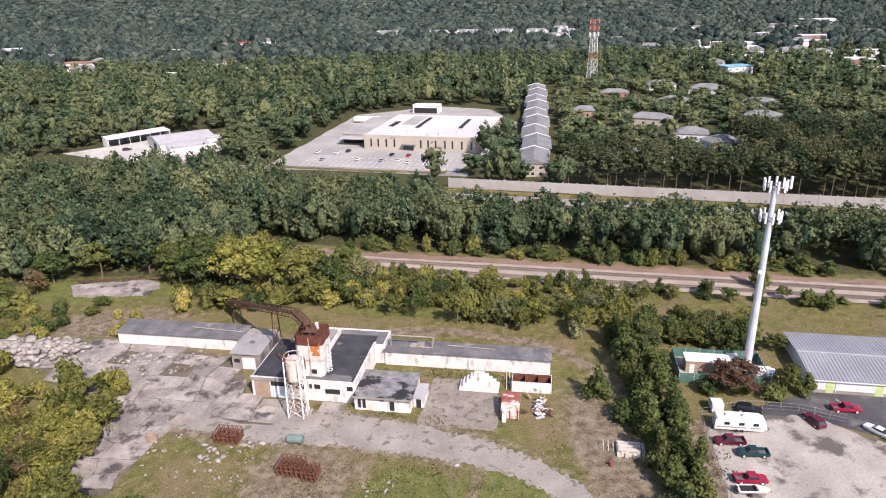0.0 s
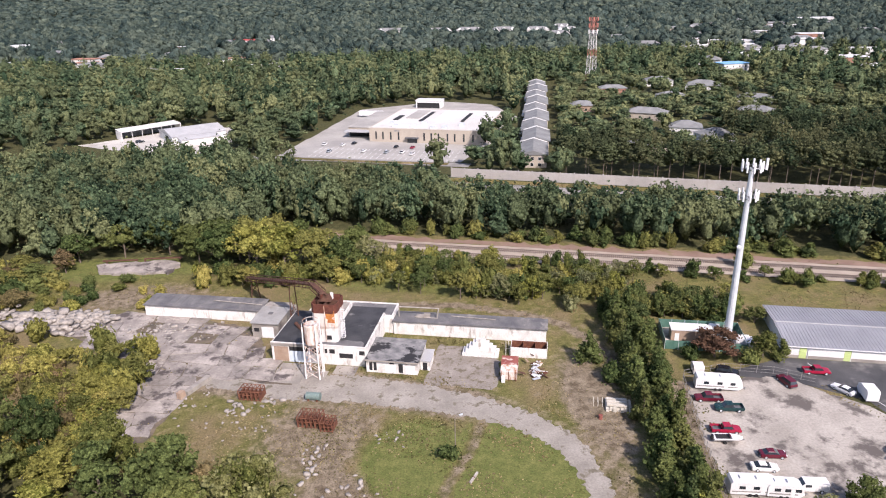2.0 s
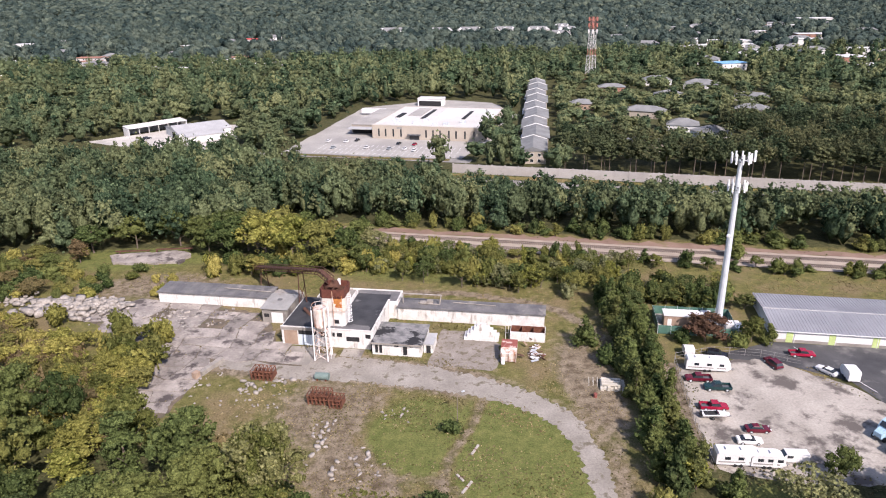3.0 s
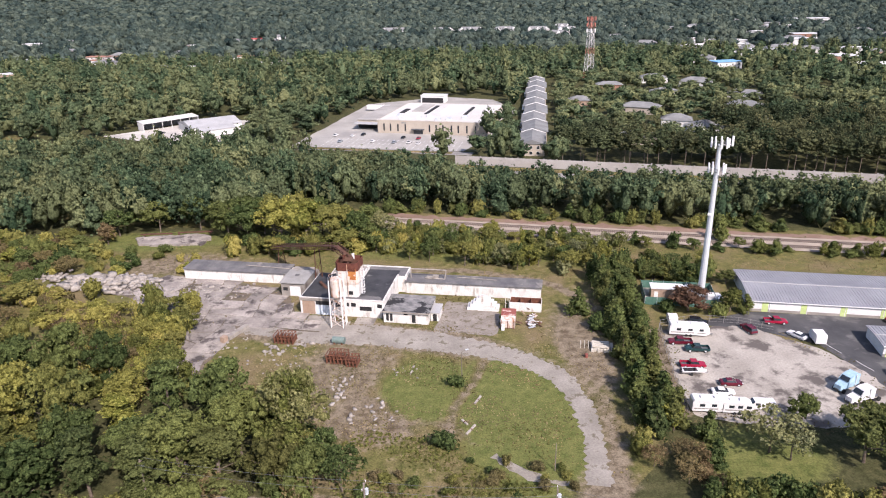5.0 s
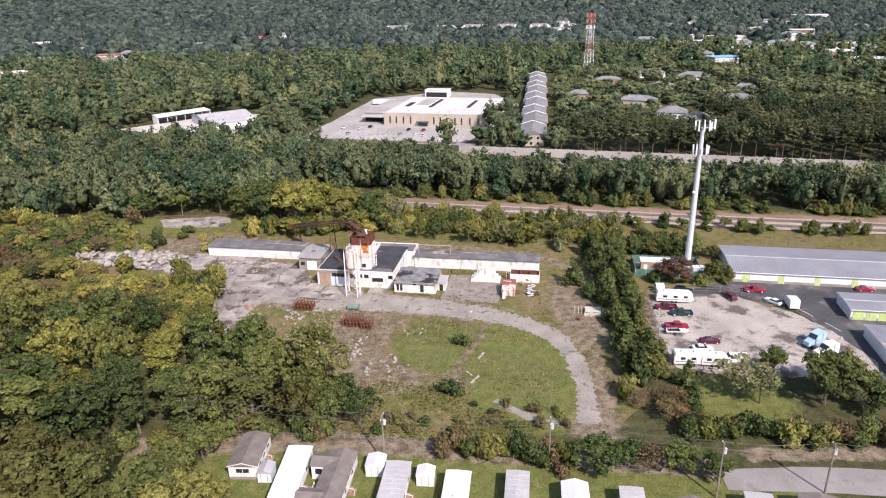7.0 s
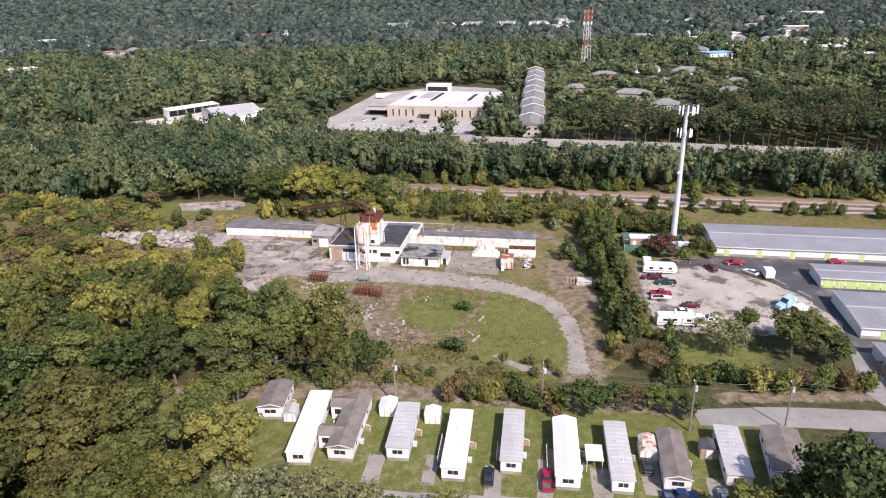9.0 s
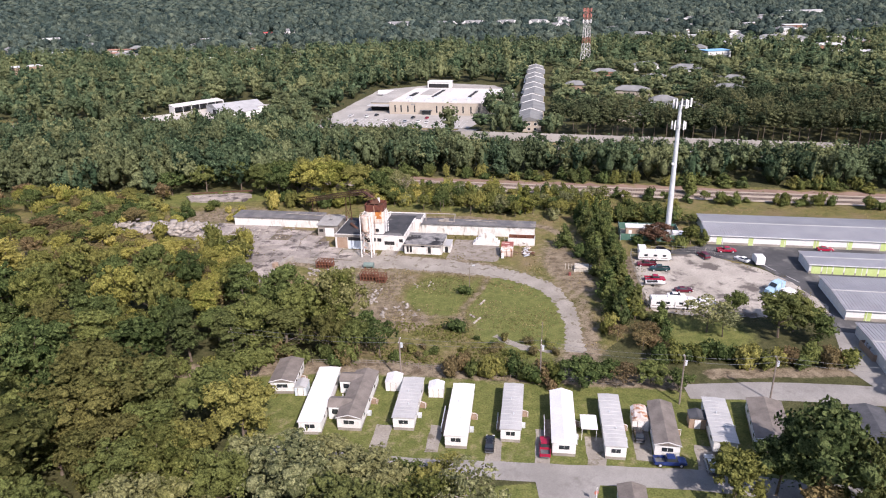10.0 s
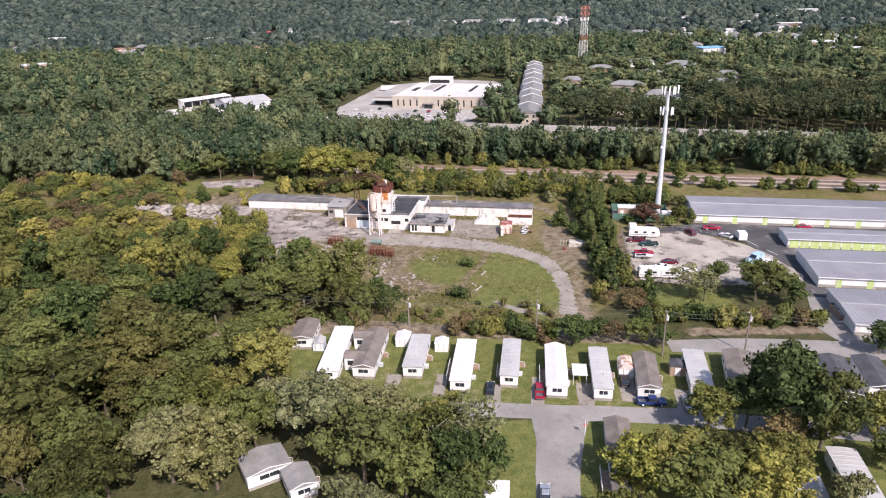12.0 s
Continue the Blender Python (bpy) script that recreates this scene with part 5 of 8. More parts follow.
def main_building():
    b = at_site("plant_building", 0, 8, "derelict white concrete plant building with black tar roof", "building")
    h = 4.8
    part("wall", wall_box(Geo(), -12.2, 10.6, 0, 16.6, h), white_wall, b)
    part("rear_wall", Geo().box(-9.0, 12.8, 22.7, 23.0, 0, h + 0.3).box(-9.0, -8.7, 16.6, 22.7, 0, h - 0.1).box(12.5, 12.8, 16.6, 22.7, 0, h + 0.3).box(10.6, 12.5, 16.6, 16.9, 0, h), white_wall, b)
    part("roof", Geo().box(-12.0, 10.3, 0.25, 16.6, h - 0.25, h + 0.02).box(1.2, 10.3, 16.6, 20.6, h - 0.25, h + 0.02), tar_roof, b, "black tar roof with pale worn patches")
    r = random.Random(12)
    edge = [(-1.4 + k * 0.9, 2.6 + r.uniform(-0.7, 0.8)) for k in range(13)]
    part("worn_strip", Geo().prism([(-1.4, 0.3)] + [(9.6, 0.3)] + edge[::-1], h + 0.02, h + 0.03), weathered_roof, b, "pale worn strip along the roof's front")
    part("rear_roof", Geo().box(1.2, 12.5, 20.6, 22.7, h - 0.2, h + 0.06).box(10.3, 12.5, 16.9, 20.6, h - 0.2, h + 0.06), weathered_roof, b, "weathered grey rear roof")
    part("slab_roof", Geo().box(-8.7, 1.2, 16.6, 22.7, h - 0.3, h - 0.05), concrete, b, "pale concrete roof at the rear")
    part("parapet", Geo().box(10.3, 10.75, -0.1, 16.8, h, h + 0.55).box(-12.3, 10.75, -0.12, 0.16, h, h + 0.22), white_wall, b)
    part("brick_pier", Geo().box(-11.6, -8.2, -0.06, 0.0, 0.1, 3.9), brown_wall, b, "brown brick panel")
    part("fascia", Geo().box(-12.3, -1.6, -0.2, 0.0, 4.1, 4.75), concrete, b)
    part("shutter", Geo().box(-7.9, -3.0, -0.08, -0.002, 0.1, 2.9).box(-7.9, -3.0, -0.11, -0.08, 1.4, 1.5), pale_blue, b, "pale blue shutter door")
    # Solid panel on the wall, its near-black painting the shade over the shutter.
    part("shutter_gap", Geo().box(-7.9, -3.0, -0.07, -0.004, 2.95, 4.0), dark_inside, b, "near-black panel painting the shade above the shutter")
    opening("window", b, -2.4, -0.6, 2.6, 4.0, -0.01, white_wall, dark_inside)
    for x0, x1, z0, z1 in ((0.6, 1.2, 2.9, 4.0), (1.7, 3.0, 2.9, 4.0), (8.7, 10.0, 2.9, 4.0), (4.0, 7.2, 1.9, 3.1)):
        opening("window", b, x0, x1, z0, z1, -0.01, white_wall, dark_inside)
    part("patch_panel", Geo().box(3.9, 7.3, -0.09, -0.01, 3.2, 4.1), white_siding, b, "white boarded panel")
    part("roof_upstand", Geo().box(1.0, 1.25, 13.5, 20.6, h + 0.02, h + 1.3), white_wall, b, "white upstand wall between the roofs")
    # Solid block before the wall, coloured as a doorway's inner shade.
    part("door_opening", Geo().box(10.1, 11.4, -0.5, -0.02, 0.02, 2.3), dark_inside, b, "near-black block painting the shade of a doorway")
    return b


main_building()


def annex():
    b = at_site("annex_building", 16.7, 6, "low white annex with a patchy black and grey roof", "building")
    part("wall", wall_box(Geo(), -5.9, 5.8, 0, 10.2, 3.1), white_wall, b)
    part("roof", Geo().box(-6.1, 6.1, -0.5, 10.2, 3.1, 3.35), patch_roof, b, "patchy black and pale grey roof")
    part("fascia", Geo().box(-6.15, 6.15, -0.56, -0.5, 3.0, 3.4), concrete, b)
    for x0, x1 in ((-5.2, -4.5), (-4.2, -3.5)):
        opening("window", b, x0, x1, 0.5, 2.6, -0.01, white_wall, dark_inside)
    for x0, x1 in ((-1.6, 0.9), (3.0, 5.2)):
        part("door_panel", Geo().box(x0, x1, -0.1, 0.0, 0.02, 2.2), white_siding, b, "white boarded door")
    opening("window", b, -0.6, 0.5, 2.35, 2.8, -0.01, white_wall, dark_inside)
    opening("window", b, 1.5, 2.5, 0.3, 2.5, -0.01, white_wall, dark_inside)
    part("lean_to_wall", wall_box(Geo(), 6.0, 8.2, 2.2, 7.4, 2.3), white_wall, b)
    part("lean_to_roof", Geo().box(5.95, 8.4, 2.0, 7.6, 2.3, 2.45), grey_metal_roof, b)
    part("lean_to_door", Geo().box(6.6, 7.6, 2.12, 2.2, 0.05, 2.0), dark_inside, b)
    return b


annex()


def low_building(name, u, v, ln, wd, h, roof, ribs, label):
    b = at_site(name, u, v, label, "building")
    part("wall", wall_box(Geo(), 0, ln, 0, wd, h), white_wall, b)
    g = Geo().loft([[(0 - 0.3, y, z) for y, z in ((-0.4, h), (-0.4, h + 0.2), (wd + 0.3, h + 0.45), (wd + 0.3, h + 0.25))], [(ln + 0.3, y, z) for y, z in ((-0.4, h), (-0.4, h + 0.2), (wd + 0.3, h + 0.45), (wd + 0.3, h + 0.25))]])
    part("roof", g, roof, b)
    r = random.Random(3)
    for k in range(int(ln / ribs)):
        x = (k + 0.5) * ribs
        part("roof_slab", Geo().loft([[(x - ribs * 0.44, y, z + e) for y, z in ((-0.35, h + 0.21), (wd + 0.25, h + 0.46))] + [(x + ribs * 0.44, y, z + e) for y, z in ((wd + 0.25, h + 0.46), (-0.35, h + 0.21))] for e in (0.0, r.uniform(0.04, 0.1))]), roof, b)
    return b


left = low_building("long_shed", -55.2, 26.0, 32, 6.2, 3.1, weathered_roof, 2.0, "long low white shed with a weathered dark roof")
part("pipe_on_roof", Geo().rod((18, 3.6, 3.75), (32, 2.6, 3.7), 0.14), block_stone, left, "pale pipe lying on the roof")
tail = at_site("slab_shed", -23, 25.6, "low concrete shed with a pale slab roof", "shed")
part("wall", wall_box(Geo(), 0, 8, 0, 5.8, 2.9), concrete, tail)
part("roof", Geo().prism([(-0.3, -0.3), (7.0, -0.3), (8.4, 2.5), (6.8, 6.2), (0.6, 6.2)], 2.9, 3.2), block_stone, tail, "pale cracked slab roof")
right = low_building("long_store", 12.9, 24.2, 37.4, 4.6, 3.5, weathered_roof, 1.25, "long low white store with a slatted dark roof")
part("bin_frame", Geo().rod((1.0, 2, 3.9), (1.0, 2, 6.6), 0.16).rod((1.0, 2, 6.6), (11.0, 2, 6.6), 0.16).rod((11.0, 2, 6.6), (10.6, 2, 3.9), 0.16).rod((10.6, 2, 3.9), (5.0, 2, 4.1), 0.14), block_stone, right, "pale pipe gantry on the roof")
part("roof_pipe", Geo().rod((14, 3.2, 4.15), (25, 2.6, 4.1), 0.12), block_stone, right)
part("debris", Geo().box(5.5, 7.5, 1.5, 2.6, 4.0, 4.5).box(7.2, 8.8, 2.0, 2.9, 4.0, 4.8), block_stone, right, "white broken panels on the roof")


def grey_hut():
    b = at_site("block_hut", -18.2, 18.2, "grey block hut with a flat pale metal roof", "building")
    part("wall", wall_box(Geo(), -3.4, 3.4, 0, 8.0, 4.0), concrete, b)
    part("roof", Geo().loft([[(-3.7, -0.4, 3.95), (3.7, -0.4, 3.95), (3.7, 8.3, 4.3), (-3.7, 8.3, 4.3)], [(-3.7, -0.4, 4.15), (3.7, -0.4, 4.15), (3.7, 8.3, 4.5), (-3.7, 8.3, 4.5)]]), dull_metal, b, "pale grey sheet metal roof")
    part("shutter", Geo().box(-0.9, 2.2, -0.08, 0, 0.05, 3.0), white_siding, b, "white roller door")
    opening("window", b, -2.9, -1.5, 1.6, 2.6, -0.01, concrete, dark_inside)
    part("roof_hatch", Geo().box(-0.8, 0.3, 4.2, 5.3, 4.3, 4.5), weathered_roof, b)


grey_hut()


def batch_tower():
    b = at_site("batching_tower", 0.6, 12.4, "tall white batching tower with a rust-streaked open bin on top", "tower")
    oct_ = lambda k, z: [(k * x, k * y, z) for x, y in ((-1, -0.78), (-0.78, -1), (0.78, -1), (1, -0.78), (1, 0.78), (0.78, 1), (-0.78, 1), (-1, 0.78))]
    part("lower_shaft", Geo().loft([oct_(2.75, 0), oct_(2.75, 8.2)]), white_wall, b)
    part("bin", Geo().loft([oct_(2.75, 8.2), oct_(2.95, 8.9), oct_(2.95, 12.2)]), orange_rust, b, "white bin streaked with orange rust")
    part("rust_panel", Geo().box(0.35, 2.5, -3.0, -2.95, 9.9, 12.9), bright_rust, b, "flaking panel of orange rust and white paint")
    part("corner_pipe", Geo().rod((0.2, -3.06, 5.0), (0.2, -3.06, 14.2), 0.11), rusty_white, b)
    g = Geo()
    o, i = oct_(3.0, 0), oct_(2.84, 0)
    n = 8
    for k in range(n):
        p, q, r, s = o[k], o[(k + 1) % n], i[(k + 1) % n], i[k]
        g.loft([[(p[0], p[1], 12.2), (q[0], q[1], 12.2), (r[0], r[1], 12.2), (s[0], s[1], 12.2)], [(p[0], p[1], 14.4), (q[0], q[1], 14.4), (r[0], r[1], 14.4), (s[0], s[1], 14.4)]])
    part("rim", g, oxide, b, "dark rusted steel rim of the bin")
    part("divider", Geo().box(-2.8, 2.8, -0.06, 0.06, 12.2, 14.2).box(-0.06, 0.06, -2.8, 2.8, 12.2, 14.2), dark_rust, b)
    part("side_hopper", Geo().box(-2.9, -1.0, -3.9, -2.7, 6.6, 9.6), rust, b, "rust-red side hopper")
    for y in (-0.9, -0.3):
        part("ladder_rail", Geo().rod((3.15, y, 4.8), (3.15, y, 12.6), 0.05), antenna_white, b)
    for k in range(8):
        z = 5.4 + k * 0.95
        part("cage_hoop", Geo().rod((3.1, -1.1, z), (3.9, -1.1, z), 0.06).rod((3.9, -1.1, z), (3.9, -0.1, z), 0.06).rod((3.9, -0.1, z), (3.1, -0.1, z), 0.06), antenna_white, b, "white ladder hoop")
    part("cage_bar", Geo().rod((3.9, -0.6, 5.4), (3.9, -0.6, 12.1), 0.05), antenna_white, b)
    part("chute_head", Geo().loft([[(-1.4, -1.0, 14.2), (1.2, -1.0, 14.2), (1.2, 1.0, 14.2), (-1.4, 1.0, 14.2)], [(-0.6, -0.5, 15.6), (0.6, -0.5, 15.6), (0.6, 0.5, 15.6), (-0.6, 0.5, 15.6)]]), dark_rust, b)
    part("white_hood", Geo().box(0.6, 1.2, 0.5, 1.1, 14.2, 15.7), white_metal, b, "small white hood at the conveyor head")
    opening("window", b, 0.2, 1.3, 5.6, 6.5, -2.77, dark_steel, dark_inside)
    part("dust_pipe", Geo().rod((-3.6, 1.0, 5.0), (-3.6, 1.0, 13.0), 0.25, n=8), rusty_white, b)


batch_tower()


def silo():
    b = at_site("cement_silo", 0, 2.6, "rust-stained white steel silo on braced legs", "silo")
    n = 14
    ring = lambda k, z: [(k * math.cos(i * math.tau / n), k * math.sin(i * math.tau / n), z) for i in range(n)]
    part("tank", Geo().loft([ring(0.3, 7.2), ring(1.55, 8.6), ring(1.6, 13.0), ring(1.45, 13.2)]), rusty_white, b, "white tank streaked with rust")
    part("top_rail", Geo().loft([ring(1.75, 13.9), ring(1.75, 14.0), ring(1.65, 14.0), ring(1.65, 13.9)], False), rusty_white, b)
    c = 1.45
    for x, y in ((-c, -c), (c, -c), (c, c), (-c, c)):
        part("leg", Geo().rod((x * 1.1, y * 1.1, 0), (x, y, 13.0), 0.15), antenna_white, b)
        part("rail_post", Geo().rod((x, y, 13.0), (x, y, 14.0), 0.04), antenna_white, b)
        part("footing", Geo().box(x * 1.1 - 0.4, x * 1.1 + 0.4, y * 1.1 - 0.4, y * 1.1 + 0.4, 0, 0.25), concrete, b)
    sides = [((-c, -c), (c, -c)), ((c, -c), (c, c)), ((c, c), (-c, c)), ((-c, c), (-c, -c))]
    for (x0, y0), (x1, y1) in sides:
        for z0 in (0.4, 2.5, 4.6, 6.5):
            part("brace", Geo().rod((x0 * 1.06, y0 * 1.06, z0), (x1 * 1.06, y1 * 1.06, z0 + 2), 0.07).rod((x1 * 1.06, y1 * 1.06, z0), (x0 * 1.06, y0 * 1.06, z0 + 2), 0.07), rusty_white, b)
    part("ladder", Geo().rod((1.85, -0.25, 0.2), (1.85, -0.25, 13.8), 0.05).rod((1.85, 0.25, 0.2), (1.85, 0.25, 13.8), 0.05), antenna_white, b)
    part("slab", Geo().box(-2.3, 2.3, -2.3, 2.3, 0.0, 0.12), concrete, b)


silo()


def conveyor():
    x, y = -19.4, 175.6
    b = thing("conveyor", -32, 195, 0, 0, "long rusted lattice conveyor rising to the tower", "conveyor")
    pts = [Vector((-19.6 + 32, 175.6 - 195, 16.4)), Vector((-22.5 + 32, 179.6 - 195, 17.2)), Vector((-26.5 + 32, 185 - 195, 15.4)), Vector((-46 + 32, 214.6 - 195, 4.6))]
    for a, c in zip(pts[:-1], pts[1:]):
        d = (c - a).normalized()
        side = Vector((-d.y, d.x, 0)).normalized() * 0.8
        up = Vector((0, 0, 0.75))
        for s in (side, -side):
            for u in (up, -up):
                part("chord", Geo().rod(a + s + u, c + s + u, 0.11, n=4), dark_rust, b)
            g = Geo()
            n = max(1, int((c - a).length / 1.6))
            for k in range(n):
                p, q = a.lerp(c, k / n), a.lerp(c, (k + 1) / n)
                g.rod(p + s + up, q + s - up, 0.06, n=4).rod(p + s - up, p + s + up, 0.06, n=4)
            part("lattice", g, dark_rust, b)
        part("belt", Geo().loft([[tuple(a + side), tuple(a - side), tuple(a - side + Vector((0, 0, 0.15))), tuple(a + side + Vector((0, 0, 0.15)))], [tuple(c + side), tuple(c - side), tuple(c - side + Vector((0, 0, 0.15))), tuple(c + side + Vector((0, 0, 0.15)))]]), dark_rust, b)
    for k in (0.12, 0.85):
        p = pts[2].lerp(pts[3], k)
        part("trestle", Geo().rod((p.x - 1.2, p.y, 0), (p.x - 0.6, p.y, p.z - 0.7), 0.14).rod((p.x + 1.2, p.y, 0), (p.x + 0.6, p.y, p.z - 0.7), 0.14).rod((p.x - 1.1, p.y, p.z * 0.3), (p.x + 0.8, p.y, p.z * 0.7), 0.08).rod((p.x + 1.1, p.y, p.z * 0.3), (p.x - 0.8, p.y, p.z * 0.7), 0.08), dark_rust, b)
    part("discharge_tube", Geo().rod((-27.8 + 32, 183.2 - 195, 5.6), (-25.2 + 32, 180 - 195, 4.4), 0.45, n=8), dark_rust, b, "dark rusted chute tube")


conveyor()


def yard_things():
    # stacked white blocks
    b = at_site("block_heap", 35.4, 17.2, "stepped heap of white concrete blocks", "block stack")
    for z0, w, d in ((0.0, 8.4, 3.4), (0.8, 7.0, 2.9), (1.6, 5.4, 2.4), (2.4, 3.8, 1.8), (3.1, 2.2, 1.0)):
        n = max(1, int(w / 2.6))
        r = random.Random(int(z0 * 10))
        for k in range(n):
            x0 = -w / 2 + k * w / n
            part("block", Geo().box(x0 + 0.015, x0 + w / n - 0.015, -d / 2 + r.uniform(-0.1, 0.1), d / 2, z0, z0 + 0.8 + r.uniform(-0.05, 0.02)), white_wall, b)
    # open steel bin with three bays
    b = at_site("open_bin", 46.5, 18.3, "white open-topped steel bin with rust-red bays", "bin")
    part("shell", wall_box(Geo(), -4.2, 4.2, -1.7, 1.9, 2.5, 0.12), white_wall, b)
    part("floor_plate", Geo().box(-4.1, 4.1, -1.6, 1.8, 0.05, 0.3), rust, b)
    part("lining", wall_box(Geo(), -4.07, 4.07, -1.57, 1.77, 2.45, 0.05, 0.3), rust, b, "rust-red inside lining")
    for x in (-1.4, 1.4):
        part("divider", Geo().box(x - 0.06, x + 0.06, -1.5, 1.7, 0.3, 2.4), rust, b)
    part("rack", Geo().rod((-4.4, -1.2, 0), (-4.9, 1.6, 2.5), 0.07).rod((-5.3, -1.2, 0), (-5.5, 1.6, 2.5), 0.07).rod((-4.4, 0, 1.2), (-5.4, 0, 1.2), 0.06), kerb_stone, b)
    # rusty box tank
    b = at_site("rusty_tank", 42.6, 8.9, "white and red rust-flaked steel tank box", "tank")
    part("body", Geo().loft([[(-1.8, -2.6, 0.3), (1.8, -2.6, 0.3), (1.8, 2.6, 0.3), (-1.8, 2.6, 0.3)], [(-1.8, -2.6, 2.2), (1.8, -2.6, 2.2), (1.8, 2.6, 3.0), (-1.8, 2.6, 3.0)]]), rusty_white, b)
    part("lid", Geo().loft([[(-1.85, -0.2, 2.6), (1.85, -0.2, 2.6), (1.85, 2.65, 3.02), (-1.85, 2.65, 3.02)], [(-1.85, -0.2, 2.75), (1.85, -0.2, 2.75), (1.85, 2.65, 3.2), (-1.85, 2.65, 3.2)]]), red_panel, b, "flaking red lid")
    for x in (-1.6, 0, 1.6):
        part("rib", Geo().box(x - 0.07, x + 0.07, -2.72, -2.6, 0.0, 2.3), rust, b)
    for x, y in ((-1.6, -2.3), (1.6, -2.3), (-1.6, 2.3), (1.6, 2.3)):
        part("leg", Geo().box(x - 0.12, x + 0.12, y - 0.12, y + 0.12, 0, 0.35), rust, b)
    part("box", Geo().box(-1.5, -0.7, -3.6, -2.8, 0, 1.5), white_siding, b)
    # scrap heap
    r = random.Random(9)
    b = at_site("scrap_heap", 48.3, 10.4, "tangled heap of scrap metal sheets and pipes", "scrap heap")
    for k in range(46):
        x, y, z = r.gauss(0, 1.1), r.gauss(0, 2.0), r.uniform(0.1, 1.0)
        d = Vector((r.uniform(-1, 1), r.uniform(-1, 1), r.uniform(-0.25, 0.4))).normalized() * r.uniform(0.8, 2.0)
        mt = r.choice([rusty_white, rust, galvanised, white_metal, dark_rust, plank])
        if k % 2:
            part("pipe", Geo().rod((x, y, z * 0.4 + 0.1), (x + d.x, y + d.y, max(0.1, z * 0.4 + d.z)), 0.09), mt, b)
        else:
            e = Vector((-d.y, d.x, r.uniform(-0.2, 0.3))).normalized() * r.uniform(0.4, 0.9)
            p = Vector((x, y, z * 0.6 + 0.15))
            q = [p, p + d, p + d + e, p + e]
            part("sheet", Geo().loft([[(v.x, v.y, max(0.03, v.z)) for v in q], [(v.x, v.y, max(0.08, v.z + 0.06)) for v in q]]), mt, b)
    # stack of pale kerb stones and a yellow rack
    b = at_site("kerb_stack", 65.2, -0.6, "stack of long pale concrete kerbs", "stack")
    for k in range(6):
        part("kerb", Geo().box(-2.4 + k * 0.72, -1.76 + k * 0.72, -2.0 + 0.3 * (k % 2), 2.2 - 0.25 * (k % 3), 0.0, 0.55 + 0.16 * (k % 3)), kerb_stone, b)
    for k in range(3):
        part("top_kerb", Geo().box(-2.2, 1.8, -1.4 + k * 1.0, -0.8 + k * 1.0, 0.95, 1.35), kerb_stone, b)
    part("long_kerb", Geo().box(2.1, 2.7, -3.6, 2.0, 0.0, 0.6), kerb_stone, b)
    b = at_site("stillage_rack", 61.3, -0.2, "pale yellow wooden stillage rack", "rack")
    for x in (-0.9, 0, 0.9):
        part("hoop", Geo().rod((x, -0.8, 0), (x, -0.8, 1.2), 0.07).rod((x, -0.8, 1.2), (x, 0.8, 1.2), 0.07).rod((x, 0.8, 1.2), (x, 0.8, 0), 0.07), kerb_stone, b)
    b = at_site("red_drum", 61.6, -5.2, "small rust-red steel drum", "drum")
    part("body", Geo().rod((0, 0, 0), (0, 0, 0.9), 0.4, n=10), red_panel, b)
    part("hoop", Geo().rod((0, 0, 0.42), (0, 0, 0.5), 0.43, n=10), rust, b)
    # rusty formwork cages
    for (u, v, n, w, dd, hh) in ((-10.6, -7.0, 6, 4.6, 3.0, 2.2), (5.0, -14.2, 6, 4.4, 3.4, 2.2), (8.9, -15.2, 4, 2.4, 3.0, 1.9)):
        b = at_site("rusty_cage", u, v, "rust-brown steel formwork cages stacked on the dirt", "steel cage", "rusty cages")
        for k in range(n):
            x = -w / 2 + w * k / (n - 1)
            part("hoop", Geo().rod((x, -dd / 2, 0), (x - 0.2, -dd / 2, hh), 0.10).rod((x - 0.2, -dd / 2, hh), (x - 0.2, dd / 2, hh), 0.10).rod((x - 0.2, dd / 2, hh), (x, dd / 2, 0), 0.10).rod((x, -dd / 2, hh * 0.5), (x, dd / 2, hh * 0.5), 0.08), rust, b)
            part("plate", Geo().box(x - 0.06, x + 0.06, -dd / 2 + 0.2, dd / 2 - 0.2, 0.1, hh * 0.75), rust, b)
        for z in (0.25, hh * 0.6, hh):
            for y in (-dd / 2, 0, dd / 2):
                part("bar", Geo().rod((-w / 2, y, z), (w / 2, y, z), 0.07), rust, b)
    b = at_site("green_tank", 2.6, -6.2, "faded teal steel tank lying on the ground", "tank")
    part("body", Geo().rod((-1.5, 0, 0.85), (1.5, 0, 0.85), 0.85, n=14), tank_teal, b)
    part("cradle", Geo().box(-1.1, -0.8, -0.8, 0.8, 0, 0.5).box(0.8, 1.1, -0.8, 0.8, 0, 0.5), rust, b)
    # light pole
    for x, y, h in ((7.4, 140.5, 6.5), (21.4, 108.6, 5.8)):
        b = thing("lamp_post", x, y, 0, 20, "thin weathered lamp post in the grass", "lamp post")
        part("pole", Geo().rod((0, 0, 0), (0, 0, h), 0.09, 0.06), pole_wood, b)
        if h > 6:
            part("arm", Geo().rod((0, 0, h), (1.1, 0, h + 0.3), 0.05), pole_wood, b)
            part("lamp_head", Geo().box(0.9, 1.6, -0.15, 0.15, h + 0.2, h + 0.36), galvanised, b)
    # fallen timber in the grass
    for x, y, a, ln in ((7.6, 121.5, 55, 3.4), (10.0, 131.5, 60, 3.0), (6.6, 124.0, 120, 2.0)):
        b = thing("timber", x, y, 0, a, "pale weathered timber lying in the grass", "timber")
        part("beam", Geo().box(-ln / 2, ln / 2, -0.2, 0.2, 0, 0.28), pale_bark, b)
